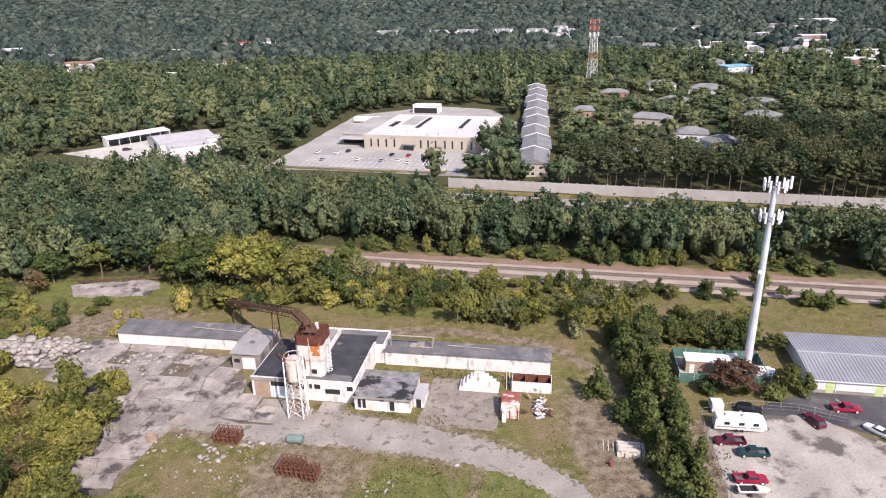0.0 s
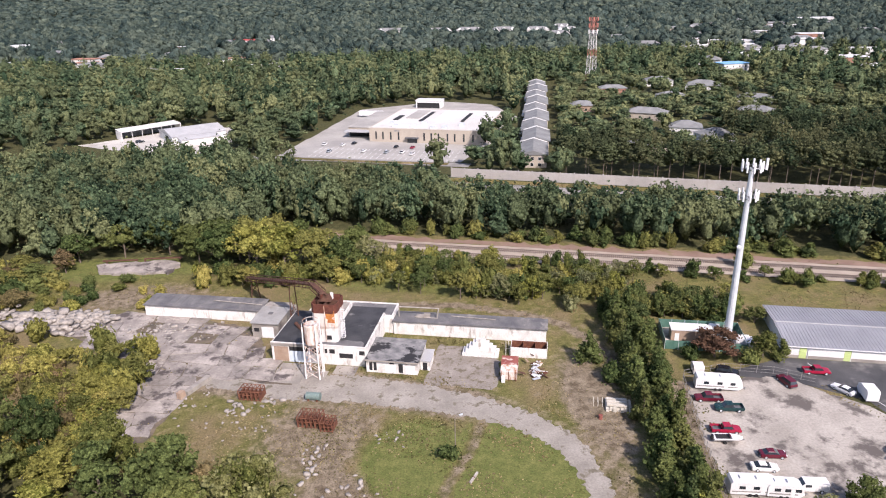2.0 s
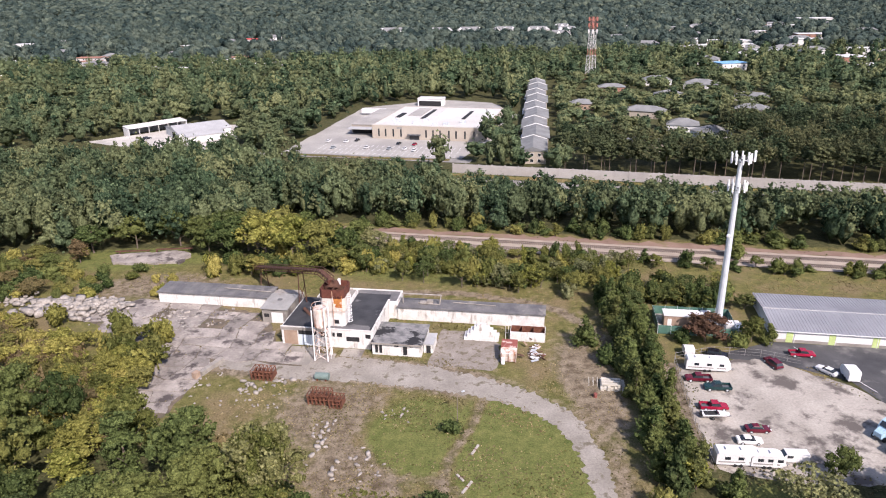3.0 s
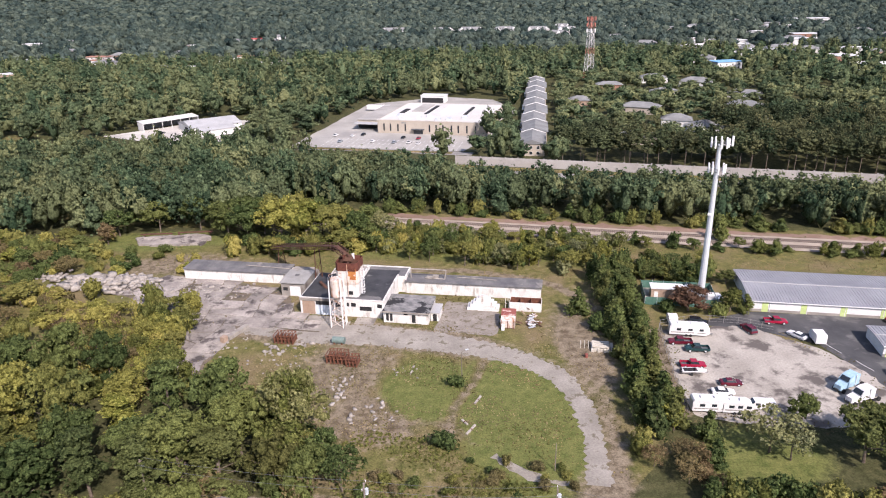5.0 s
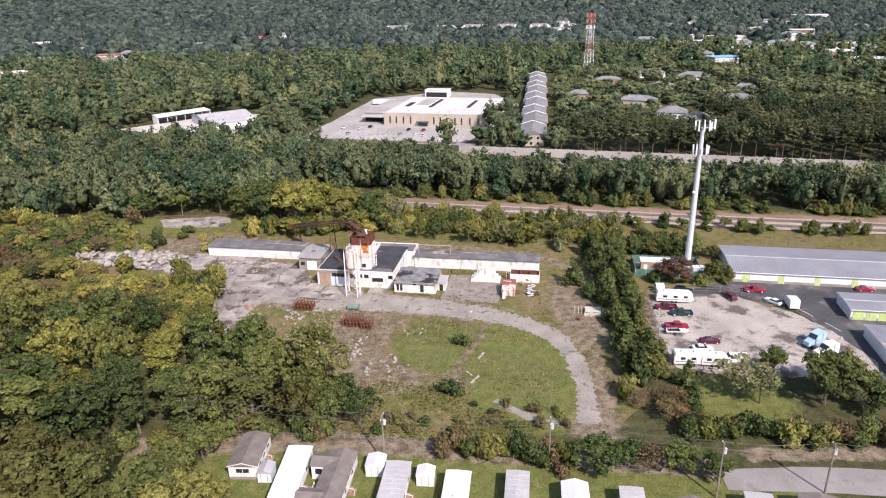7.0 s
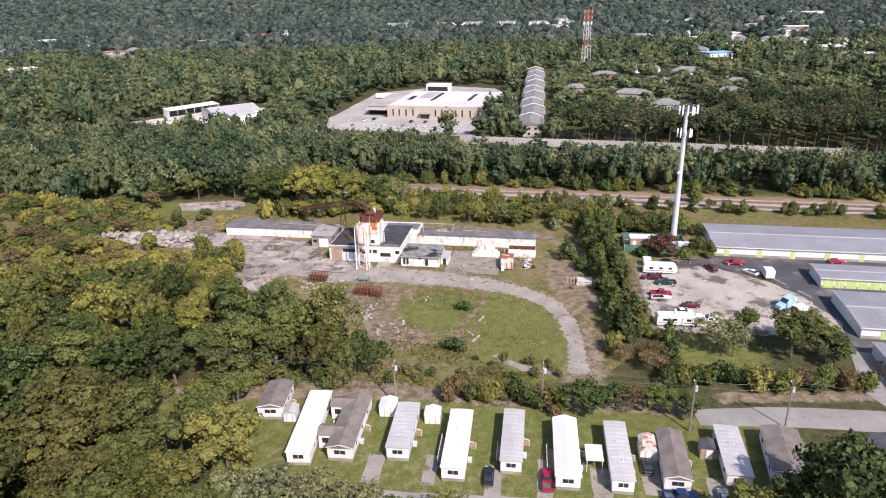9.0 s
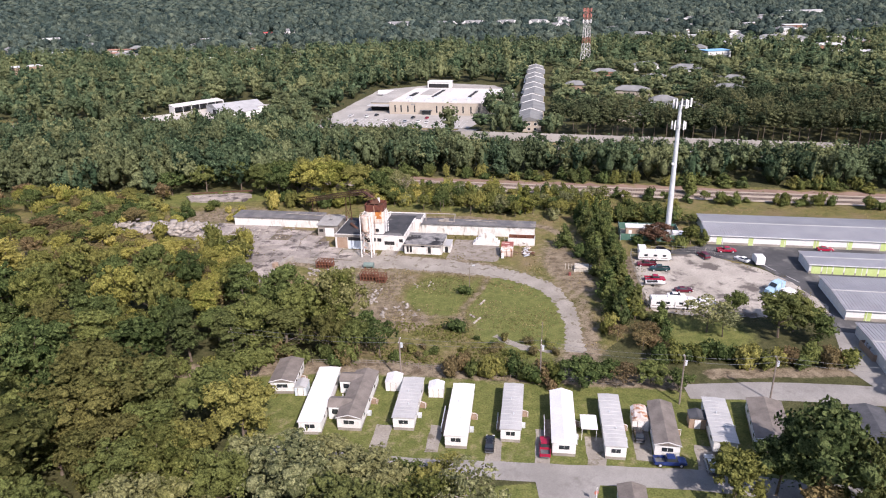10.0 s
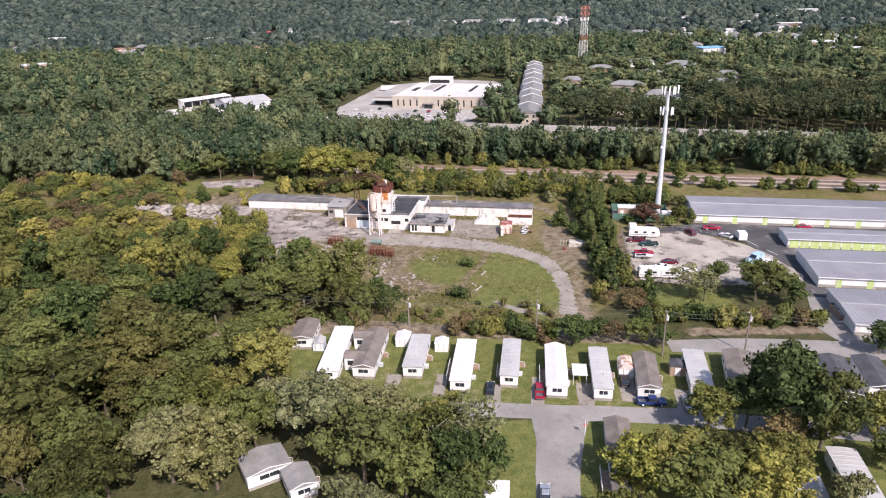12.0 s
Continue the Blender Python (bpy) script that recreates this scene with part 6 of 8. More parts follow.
        part("strap", Geo().box(-0.1, 0.1, -0.22, 0.22, 0, 0.31), rust, b)


yard_things()


def slabs():
    """Broken concrete paving west of the plant, slab by slab."""
    area = [(-98, 201), (-82, 204), (-64, 202), (-42, 193), (-37, 186), (-34, 176.5), (-26, 172.5), (-26.5, 164), (-33, 166), (-46, 171), (-48.5, 164), (-52, 147), (-61, 147), (-60, 174), (-80, 188)]
    base = structure("yard_paving", sheet(area, 0.05, 0.6, 2, 21), crack_soil, "cracked stained concrete paving", "pavement")
    r = random.Random(4)
    nu, nv, du, dv = 18, 14, 5.3, 4.6
    grid = [[(-84 + i * du + r.uniform(-1.5, 1.5), -24 + j * dv + r.uniform(-1.3, 1.3)) for i in range(nu + 1)] for j in range(nv + 1)]
    for j in range(nv):
        for i in range(nu):
            q = [grid[j][i], grid[j][i + 1], grid[j + 1][i + 1], grid[j + 1][i]]
            cu, cv = sum(p[0] for p in q) / 4, sum(p[1] for p in q) / 4
            x, y = site(cu, cv)
            if not inside(np.array([x]), np.array([y]), area)[0] or r.random() < 0.06:
                continue
            poly = []
            for k in range(4):
                (a, b), (c, d) = q[k], q[(k + 1) % 4]
                for t in (0.0, 0.2, 0.4, 0.6, 0.8):
                    m = r.uniform(0.925, 1.0)
                    poly.append(((a + (c - a) * t - cu) * m, (b + (d - b) * t - cv) * m))
            o = part("slab", Geo().prism(poly, -0.05, r.uniform(0.04, 0.2)), old_slab, base)
            o.matrix_basis = pose(x, y, 0.05, r.uniform(-1.3, 1.3), r.uniform(-1.3, 1.3), SITE)
    pad = structure("gravel_pad", sheet([site(24.7, 20.1), site(32, 20), site(40, 14), site(41, 5), site(39.5, 2.2), site(24.5, 2.6)], 0.045, 0.5, 1.2, 22), worn_pad, "pale gravel pad beside the annex", "pavement")
    for u0, u1, v0, v1 in ((-9.5, -2.6, -1.0, 7.2), (-12.5, -10, -0.5, 7.0), (3.4, 8.5, 4.0, 7.6)):
        structure("concrete_apron", Geo().prism([site(u0, v0), site(u1, v0), site(u1, v1), site(u0, v1)], 0.0, 0.12), concrete, "pale concrete apron before the plant", "pavement")
    rag = [p[:2] for p in sheet([(-98, 239), (-95, 232), (-73, 230), (-71.5, 237.5), (-76, 241)], 0, 0.7, 1.6, 41).v]
    ruin = structure("ruin_slab", Geo().prism(rag, 0, 0.7), old_slab, "raised broken concrete loading slab", "slab")
    part("steel_beam", Geo().box(-84, -72, 240.4, 240.9, 1.2, 1.6).box(-84, -83.6, 240.4, 240.9, 0.5, 1.2).box(-73, -72.6, 240.4, 240.9, 0.5, 1.2), dark_rust, ruin)
    part("steel_beam", Geo().box(-97, -86, 240.6, 241.1, 0.9, 1.3).box(-96, -95.6, 240.6, 241.1, 0, 0.9).box(-87, -86.6, 240.6, 241.1, 0, 0.9), dark_rust, ruin)
    lw = thing("low_wall", -46.5, 166.5, 0, 62, "low crumbling concrete wall beside the slabs", "wall")
    part("block", Geo().box(-4.5, 2.5, -0.6, 0.6, 0, 1.0), concrete, lw)
    part("end_block", Geo().box(-6.4, -5.0, -0.5, 0.7, 0, 1.6), brown_wall, lw)
    # loose rubble
    rr = np.random.default_rng(5)
    vs, fs, k = [], [], 0
    heaps = [(-100, 199, 9, 3.5, 46, 2.0), (-88, 196, 9, 3.0, 36, 1.5), (-62, 193, 8, 2.5, 30, 0.9), (-92, 202, 8, 2.6, 90, 1.7), (-84, 200.5, 6, 2.2, 60, 1.4), (-101, 204, 7, 2.4, 60, 1.8), (-70, 196, 9, 4, 70, 0.5), (-112, 207, 6, 1.6, 40, 1.2), (-58, 189, 11, 3.0, 60, 0.5), (-36.5, 156.5, 3.0, 2.0, 22, 0.8), (-30.5, 158, 2.0, 1.5, 10, 0.8), (-19, 138, 2.2, 5.5, 26, 0.75), (-12, 128, 5, 4, 22, 0.8), (-34, 150, 6, 4, 20, 0.4), (-4, 144, 3, 2, 14, 0.45), (2, 172, 6, 1.5, 16, 0.4), (-47, 160, 3, 6, 24, 0.5)]
    for hx, hy, sx, sy, n, size in heaps:
        for _ in range(n):
            iv, jf = ICO1
            s = size * rr.uniform(0.35, 1.1)
            w = np.clip(iv * rr.uniform(0.6, 1.5, (len(iv), 1)), -0.72, 0.72) * (s * 1.2, s * rr.uniform(0.5, 0.9), s * rr.uniform(0.3, 0.7))
            a = rr.uniform(0, math.tau)
            w = np.stack([w[:, 0] * math.cos(a) - w[:, 1] * math.sin(a), w[:, 0] * math.sin(a) + w[:, 1] * math.cos(a), w[:, 2]], 1)
            w += (hx + rr.normal(0, sx * 0.6), hy + rr.normal(0, sy * 0.6), s * 0.3 + abs(rr.normal(0, size * 0.3)) * (size > 0.9))
            vs.append(w)
            fs.append(jf + k)
            k += len(w)
    me = mesh_np("rubble", np.concatenate(vs), np.concatenate(fs))
    me.materials.append(block_stone)
    tagged(new("rubble", me), "pale broken concrete rubble in heaps", "rubble", "", "stuff")


slabs()


# ---- mast and compound ----
def mast():
    b = thing("cell_mast", 75.6, 176.0, 0, 0, "tall pale grey monopole mast with white antennas", "mast")
    part("pole", Geo().rod((0, 0, 0), (0, 0, 20), 0.95, 0.75, 12).rod((0, 0, 20), (0, 0, 42.2), 0.75, 0.5, 12), galvanised, b)
    for z, n, k, hh in ((42.6, 9, 1.9, 2.3), (36.0, 9, 1.8, 2.3)):
        ring = Geo()
        for i in range(3):
            a0, a1 = i * math.tau / 3 + 0.3, (i + 1) * math.tau / 3 + 0.3
            p, q = (k * math.cos(a0), k * math.sin(a0)), (k * math.cos(a1), k * math.sin(a1))
            ring.rod((*p, z), (*q, z), 0.07).rod((*p, z - 0.8), (*q, z - 0.8), 0.07).rod((0, 0, z - 0.4), (p[0], p[1], z - 0.4), 0.08)
        part("platform", ring, dark_steel, b, "dark steel antenna platform")
        for i in range(n):
            a = i * math.tau / n + 0.3
            x, y = (k + 0.25) * math.cos(a), (k + 0.25) * math.sin(a)
            o = part("antenna", Geo().box(x - 0.17, x + 0.17, y - 0.14, y + 0.14, z - hh * 0.5, z + hh * 0.5), antenna_white, b, "white panel antenna")
            part("bracket", Geo().rod((x * 0.85, y * 0.85, z), (x, y, z), 0.05), dark_steel, o)
    part("dish", Geo().rod((-0.9, -0.9, 24.0), (-1.1, -1.2, 24.0), 0.45, 0.3, 10), antenna_white, b)
    part("far_antenna", Geo().box(3.0, 3.45, -0.2, 0.2, 41.6, 44.2).rod((0, 0, 42.0), (3.0, 0, 42.0), 0.07), antenna_white, b)
    part("cable", Geo().rod((0.98, 0, 0.2), (0.62, 0, 36), 0.06), dark_steel, b)
    part("foot", Geo().rod((0, 0, 0), (0, 0, 0.4), 1.5, n=12), concrete, b)


mast()


def compound():
    f = thing("mesh_fence", 69, 176, 0, SITE, "green-screened chain-link fence round the mast compound", "fence")
    c = [(-9, -5.5), (9.5, -5.5), (9.5, 5.5), (-9, 5.5)]
    for (x0, y0), (x1, y1) in zip(c, c[1:] + c[:1]):
        n = 6
        for k in range(n):
            p = (x0 + (x1 - x0) * k / n, y0 + (y1 - y0) * k / n)
            part("post", Geo().rod((*p, 0), (*p, 2.5), 0.06), galvanised, f)
        dx, dy = (0.03, 0.0) if x0 == x1 else (0.0, 0.03)
        part("screen", Geo().box(min(x0, x1) - dx, max(x0, x1) + dx, min(y0, y1) - dy, max(y0, y1) + dy, 0.1, 2.35), fence_green, f, "dark green windscreen mesh")
    s = thing("equipment_shelter", 66.4, 177.0, 0, SITE, "tan equipment shelter with a white flat roof", "shelter")
    part("wall", wall_box(Geo(), -4.2, 4.2, -1.7, 1.7, 2.9), brown_wall, s)
    part("roof", Geo().box(-4.4, 4.4, -1.9, 1.9, 2.9, 3.15), white_metal, s)
    part("door", Geo().box(-3.4, -2.4, -1.76, -1.7, 0.05, 2.1), white_siding, s)
    part("cooler", Geo().box(4.2, 4.8, -0.6, 0.6, 0.8, 2.0), white_metal, s)
    structure("compound_gravel", Geo().prism([(60, 173.6), (77.5, 169.6), (79.8, 180), (62.3, 184)], 0, 0.06), gravel_lot, "pale gravel inside the mast compound", "pavement")
    for x, y, w, d, h in ((77.6, 172.6, 1.6, 1.2, 2.2), (72, 179.5, 1.2, 0.9, 1.6), (74.0, 180.0, 1.2, 0.9, 1.8)):
        k = thing("equipment_cabinet", x, y, 0, SITE, "white steel equipment cabinet by the mast", "cabinet", "equipment cabinets")
        part("body", Geo().box(-w, w, -d, d, 0.15, h), white_metal, k)
        part("door", Geo().box(-w * 0.8, w * 0.8, -d - 0.05, -d, 0.3, h - 0.2), antenna_white, k)
        part("plinth", Geo().box(-w - 0.1, w + 0.1, -d - 0.1, d + 0.1, 0, 0.15), concrete, k)
    t = thing("utility_trailer", 78.5, 171.0, 0, 60, "white generator trailer in the compound", "trailer")
    part("body", Geo().box(-1.8, 1.8, -0.9, 0.9, 0.6, 2.3), white_metal, t)
    part("window", Geo().box(-1.2, 0.4, -0.94, -0.9, 1.2, 1.9), dark_inside, t)
    for x in (-0.8, 0.8):
        part("wheel", Geo().rod((x, -1.0, 0.35), (x, 1.0, 0.35), 0.35, n=10), tyre, t)
    # chain-link fence round the lot
    fl = thing("lot_fence", 58.5, 158.5, 0, 0, "weathered grey fence beside the vehicle lot", "fence")
    line = [(-0.6, 0), (-4.6, -20), (-7.2, -36)]
    back = [(0.2, 1.6), (10, 3.6), (20, 1.2), (27, -3)]
    for ln in (line, back):
        for (x0, y0), (x1, y1) in zip(ln[:-1], ln[1:]):
            d = math.hypot(x1 - x0, y1 - y0)
            n = int(d / 2.6)
            for k in range(n):
                t0, t1 = k / n, (k + 1) / n
                p, q = (x0 + (x1 - x0) * t0, y0 + (y1 - y0) * t0), (x0 + (x1 - x0) * t1, y0 + (y1 - y0) * t1)
                part("post", Geo().rod((*p, 0), (*p, 1.9), 0.06), fence_grey, fl)
                part("rail", Geo().rod((*p, 1.8), (*q, 1.8), 0.035).rod((*p, 1.0), (*q, 1.0), 0.03).rod((*p, 0.25), (*q, 0.25), 0.03), fence_grey, fl)


compound()


# ---- storage rows ----
def storage(x, y, ln, wd, h, ridge, doors, first, pitch, dw, label, turn=-13.5):
    ridge *= 0.5
    b = thing("storage_building", x, y, 0, turn, label, "storage building", "storage buildings")
    part("wall", wall_box(Geo(), 0, ln, 0, wd, h, 0.25), white_siding, b)
    part("plinth", Geo().box(-0.03, ln, -0.04, 0, 0, 0.75), concrete, b)
    prof = [(-0.4, h), (-0.4, h + 0.12), (wd / 2, h + ridge + 0.12), (wd + 0.4, h + 0.12), (wd + 0.4, h), (wd / 2, h + ridge)]
    part("roof", Geo().loft([[(-0.4, p, z) for p, z in prof], [(ln + 0.4, p, z) for p, z in prof]]), storage_roof, b, "ribbed grey sheet metal roof")
    g = Geo()
    k = 0.0
    while k < ln:
        for (p0, z0), (p1, z1) in (((-0.4, h + 0.12), (wd / 2, h + ridge + 0.12)), ((wd / 2, h + ridge + 0.12), (wd + 0.4, h + 0.12))):
            g.loft([[(k - 0.09, p0, z0), (k + 0.09, p0, z0), (k + 0.05, p0, z0 + 0.1), (k - 0.05, p0, z0 + 0.1)], [(k - 0.09, p1, z1), (k + 0.09, p1, z1), (k + 0.05, p1, z1 + 0.1), (k - 0.05, p1, z1 + 0.1)]])
        k += 0.75
    tagged(part("roof_ribs", g, storage_roof, b), kind="stuff")
    part("ridge_cap", Geo().box(-0.4, ln + 0.4, wd / 2 - 0.2, wd / 2 + 0.2, h + ridge + 0.1, h + ridge + 0.24), grey_metal_roof, b)
    part("gutter", Geo().box(-0.4, ln + 0.4, -0.55, -0.4, h - 0.05, h + 0.14), white_metal, b)
    for k in range(doors):
        x0 = first + k * pitch
        if x0 + dw > ln - 0.3:
            break
        d = part("roller_door", Geo().box(x0, x0 + dw, -0.07, -0.003, 0.04, h - 0.35), lime_door, b, "lime green roller door")
        part("slat", Geo().box(x0, x0 + dw, -0.1, -0.07, 0.9, 0.98).box(x0, x0 + dw, -0.1, -0.07, 1.7, 1.78), lime_door, d)
    n = int(ln / 9)
    for k in range(n):
        part("downpipe", Geo().box(k * 9 + 4.6, k * 9 + 4.72, -0.14, -0.04, 0, h), white_metal, b)
    return b


storage(84.8, 166.4, 78, 20.5, 3.0, 1.5, 8, 2.8, 9.4, 1.5, "long white storage building with ribbed grey roof, few lime doors")
storage(103.4, 141.2, 56, 9.6, 2.8, 0.5, 18, 0.6, 2.9, 2.5, "white storage row with lime roller doors and grey roof")
storage(96.8, 113.4, 56, 20.0, 2.8, 1.0, 9, 4.2, 7.6, 1.5, "wide white storage row with ribbed grey roof")
storage(90.4, 87.6, 56, 19.2, 2.8, 1.0, 9, 4.2, 7.6, 1.5, "wide white storage row beside the street")
for x, y in ((88.2, 163.3), (94, 148), (96.4, 140), (94.2, 120)):
    structure("lane_line", Geo().prism([(x, y), (x + 0.16, y), (x + 1.4, y - 4.5), (x + 1.24, y - 4.5)], 0.06, 0.066), line_paint, "white painted lane line", "road marking")


# ---- vehicles ----
def wheels(b, xs, half, r):
    for x in xs:
        for s in (-1, 1):
            w = part("wheel", Geo().rod((x, s * half, r), (x, s * (half - 0.22), r), r, n=12), tyre, b, "black tyre")
            part("rim", Geo().rod((x, s * (half + 0.01), r), (x, s * (half - 0.05), r), r * 0.6, n=8), galvanised, w)


def body_loft(secs, half):
    """Body from cross-sections along x: (x, bottom, shoulder, top narrowing)."""
    rings = []
    for x, zb, zs, k in secs:
        w = half * k
        rings.append([(x, -w * 0.94, zb), (x, w * 0.94, zb), (x, w, zb + (zs - zb) * 0.45), (x, w * 0.92, zs), (x, -w * 0.92, zs), (x, -w, zb + (zs - zb) * 0.45)])
    return Geo().loft(rings)


def car(x, y, turn, kind, colour, words):
    b = thing({"pickup": "pickup_truck", "van": "van"}.get(kind, "car"), x, y, 0, turn, words, {"pickup": "pickup truck", "van": "van"}.get(kind, "car"), "parked vehicles")
    if kind == "sedan":
        part("body", body_loft([(-2.35, 0.4, 0.85, 0.82), (-2.2, 0.28, 0.98, 0.95), (-1.0, 0.25, 1.0, 1), (1.0, 0.25, 0.98, 1), (1.9, 0.28, 0.86, 0.96), (2.35, 0.4, 0.72, 0.8)], 0.9), colour, b)
        part("cabin", Geo().loft([[(-1.75, -0.78, 0.97), (0.95, -0.78, 0.97), (0.95, 0.78, 0.97), (-1.75, 0.78, 0.97)], [(-1.0, -0.62, 1.4), (0.15, -0.62, 1.4), (0.15, 0.62, 1.4), (-1.0, 0.62, 1.4)]]), glass, b, "dark window glass")
        part("roof", Geo().loft([[(-1.1, -0.64, 1.38), (0.22, -0.64, 1.38), (0.22, 0.64, 1.38), (-1.1, 0.64, 1.38)], [(-0.95, -0.55, 1.46), (0.1, -0.55, 1.46), (0.1, 0.55, 1.46), (-0.95, 0.55, 1.46)]]), colour, b)
        wheels(b, (-1.4, 1.4), 0.9, 0.33)
    elif kind == "suv":
        part("body", body_loft([(-2.4, 0.45, 1.0, 0.9), (-2.3, 0.32, 1.1, 0.98), (1.0, 0.3, 1.1, 1), (2.1, 0.34, 1.02, 0.96), (2.4, 0.5, 0.85, 0.85)], 0.95), colour, b)
        part("cabin", Geo().loft([[(-2.25, -0.84, 1.08), (1.0, -0.84, 1.08), (1.0, 0.84, 1.08), (-2.25, 0.84, 1.08)], [(-1.95, -0.7, 1.66), (0.3, -0.7, 1.66), (0.3, 0.7, 1.66), (-1.95, 0.7, 1.66)]]), glass, b, "dark window glass")
        part("roof", Geo().box(-2.0, 0.35, -0.72, 0.72, 1.64, 1.74), colour, b)
        wheels(b, (-1.45, 1.5), 0.95, 0.38)
    elif kind == "pickup":
        part("body", body_loft([(0.2, 0.4, 1.1, 1), (1.3, 0.4, 1.1, 1), (2.4, 0.42, 1.02, 0.97), (2.8, 0.5, 0.85, 0.9)], 0.97), colour, b)
        part("cargo_bed", Geo().box(-2.75, 0.2, -0.97, -0.85, 0.5, 1.12).box(-2.75, 0.2, 0.85, 0.97, 0.5, 1.12).box(-2.75, -2.6, -0.85, 0.85, 0.5, 1.1).box(-2.75, 0.2, -0.85, 0.85, 0.45, 0.6), colour, b)
        part("cabin", Geo().loft([[(-0.75, -0.85, 1.08), (1.35, -0.85, 1.08), (1.35, 0.85, 1.08), (-0.75, 0.85, 1.08)], [(-0.55, -0.7, 1.68), (0.75, -0.7, 1.68), (0.75, 0.7, 1.68), (-0.55, 0.7, 1.68)]]), glass, b, "dark window glass")
        part("bed_floor", Geo().box(-2.58, 0.18, -0.83, 0.83, 0.6, 0.63), dark_steel, b, "dark cargo bed floor")
        part("cab_base", Geo().box(-0.8, 0.25, -0.96, 0.96, 0.45, 1.1), colour, b)
        part("roof", Geo().box(-0.58, 0.8, -0.72, 0.72, 1.66, 1.76), colour, b)
        wheels(b, (-1.75, 1.8), 0.97, 0.4)
    elif kind == "van":
        part("body", body_loft([(-2.7, 0.4, 2.0, 0.95), (1.2, 0.4, 2.0, 1), (1.9, 0.4, 1.25, 0.98), (2.6, 0.5, 1.0, 0.88)], 1.0), colour, b)
        part("windscreen", Geo().loft([[(1.25, -0.82, 1.95), (1.25, 0.82, 1.95), (1.9, 0.86, 1.28), (1.9, -0.86, 1.28)], [(1.33, -0.82, 1.98), (1.33, 0.82, 1.98), (1.98, 0.86, 1.3), (1.98, -0.86, 1.3)]]), glass, b)
        part("side_window", Geo().box(0.2, 1.2, -1.01, -0.9, 1.3, 1.8).box(0.2, 1.2, 0.9, 1.01, 1.3, 1.8), glass, b)
        wheels(b, (-1.6, 1.7), 1.0, 0.36)
    part("bumper", Geo().box(-2.5 if kind != "pickup" else -2.85, -2.3 if kind != "pickup" else -2.7, -0.75, 0.75, 0.4, 0.58), dark_steel, b)
    fx = {"sedan": 2.24, "suv": 2.34, "pickup": 2.72, "van": 2.5}[kind]
    for s in (-0.6, 0.6):
        part("headlight", Geo().box(fx - 0.1, fx + 0.04, s - 0.18, s + 0.18, 0.62, 0.8), antenna_white, b, "clear headlight")
    return b


def trailer(x, y, turn, ln, wd, h, words, rv=True):
    b = thing("travel_trailer" if rv else "cargo_trailer", x, y, 0, turn, words, "trailer", "parked vehicles")
    hw = wd / 2
    prof = [(-ln / 2, 0.55), (ln / 2 - 0.9, 0.5), (ln / 2 - 0.1, 1.1), (ln / 2 - 0.4, h - 0.5), (ln / 2 - 1.4, h), (-ln / 2 + 0.3, h), (-ln / 2, h - 0.4)]
    part("body", Geo().side(prof, -hw, hw), white_metal, b)
    part("stripe", Geo().box(-ln / 2 + 0.3, ln / 2 - 1.2, -hw - 0.02, -hw, 1.0, 1.25), fence_grey, b)
    if rv:
        for x0 in (-ln * 0.33, -ln * 0.05, ln * 0.22):
            part("window", Geo().box(x0, x0 + 1.0, -hw - 0.03, -hw, 1.6, 2.2), glass, b)
        for x0 in (-ln * 0.3, 0.2):
            part("roof_unit", Geo().box(x0, x0 + 0.9, -0.4, 0.4, h, h + 0.3), antenna_white, b)
        part("door", Geo().box(ln * 0.1, ln * 0.1 + 0.7, -hw - 0.04, -hw, 0.7, 2.4), white_siding, b)
    else:
        part("rear_door", Geo().box(-ln / 2 - 0.03, -ln / 2, -hw * 0.85, hw * 0.85, 0.6, h - 0.5), white_siding, b)
    for k in (-0.5, 0.5):
        part("wheel", Geo().rod((k - 0.3, -hw - 0.02, 0.36), (k - 0.3, hw + 0.02, 0.36), 0.36, n=10), tyre, b)
    part("tow_bar", Geo().rod((ln / 2 - 0.8, 0.6, 0.55), (ln / 2 + 0.9, 0, 0.5), 0.06).rod((ln / 2 - 0.8, -0.6, 0.55), (ln / 2 + 0.9, 0, 0.5), 0.06).rod((ln / 2 + 0.6, 0, 0), (ln / 2 + 0.6, 0, 0.55), 0.05), dark_steel, b)
    return b


trailer(62.4, 162.0, 80, 3.6, 2.2, 2.4, "small white cargo trailer by the fence", False)
car(68.6, 160.6, -25, "suv", car_black, "black estate car parked by the fence")
trailer(64.2, 155.4, -12, 9.6, 2.5, 3.0, "long white travel trailer on the gravel lot")
car(60.4, 151.2, 172, "pickup", car_maroon, "dark maroon pickup truck on the gravel lot")
car(63.0, 147.5, 172, "pickup", car_green, "dark green pickup truck on the gravel lot")
car(59.2, 140.7, -8, "pickup", car_red, "red pickup truck on the gravel lot")
car(64.4, 132.9, -7, "sedan", car_maroon, "dark red saloon car on the gravel lot")
car(61.2, 129.6, -9, "sedan", car_white, "white saloon car on the gravel lot")
trailer(56.4, 124.2, -8, 8.2, 2.5, 3.0, "white travel trailer with dark windows by the fence")
trailer(61.2, 123.2, -10, 6.0, 2.4, 2.8, "white folding camper beside the travel trailer")
car(66.2, 124.0, 172, "van", car_white, "white panel van on the gravel lot")
car(79.3, 155.8, 100, "suv", car_maroon, "dark maroon estate car at the lot's edge")
car(87.8, 159.2, -10, "pickup", car_red, "bright red pickup truck on the asphalt")
car(89.3, 151.8, 118, "sedan", car_white, "white saloon car at the lot's edge")
trailer(92.9, 149.4, 80, 4.6, 2.4, 2.8, "boxy white cargo trailer at the lot's edge", False)
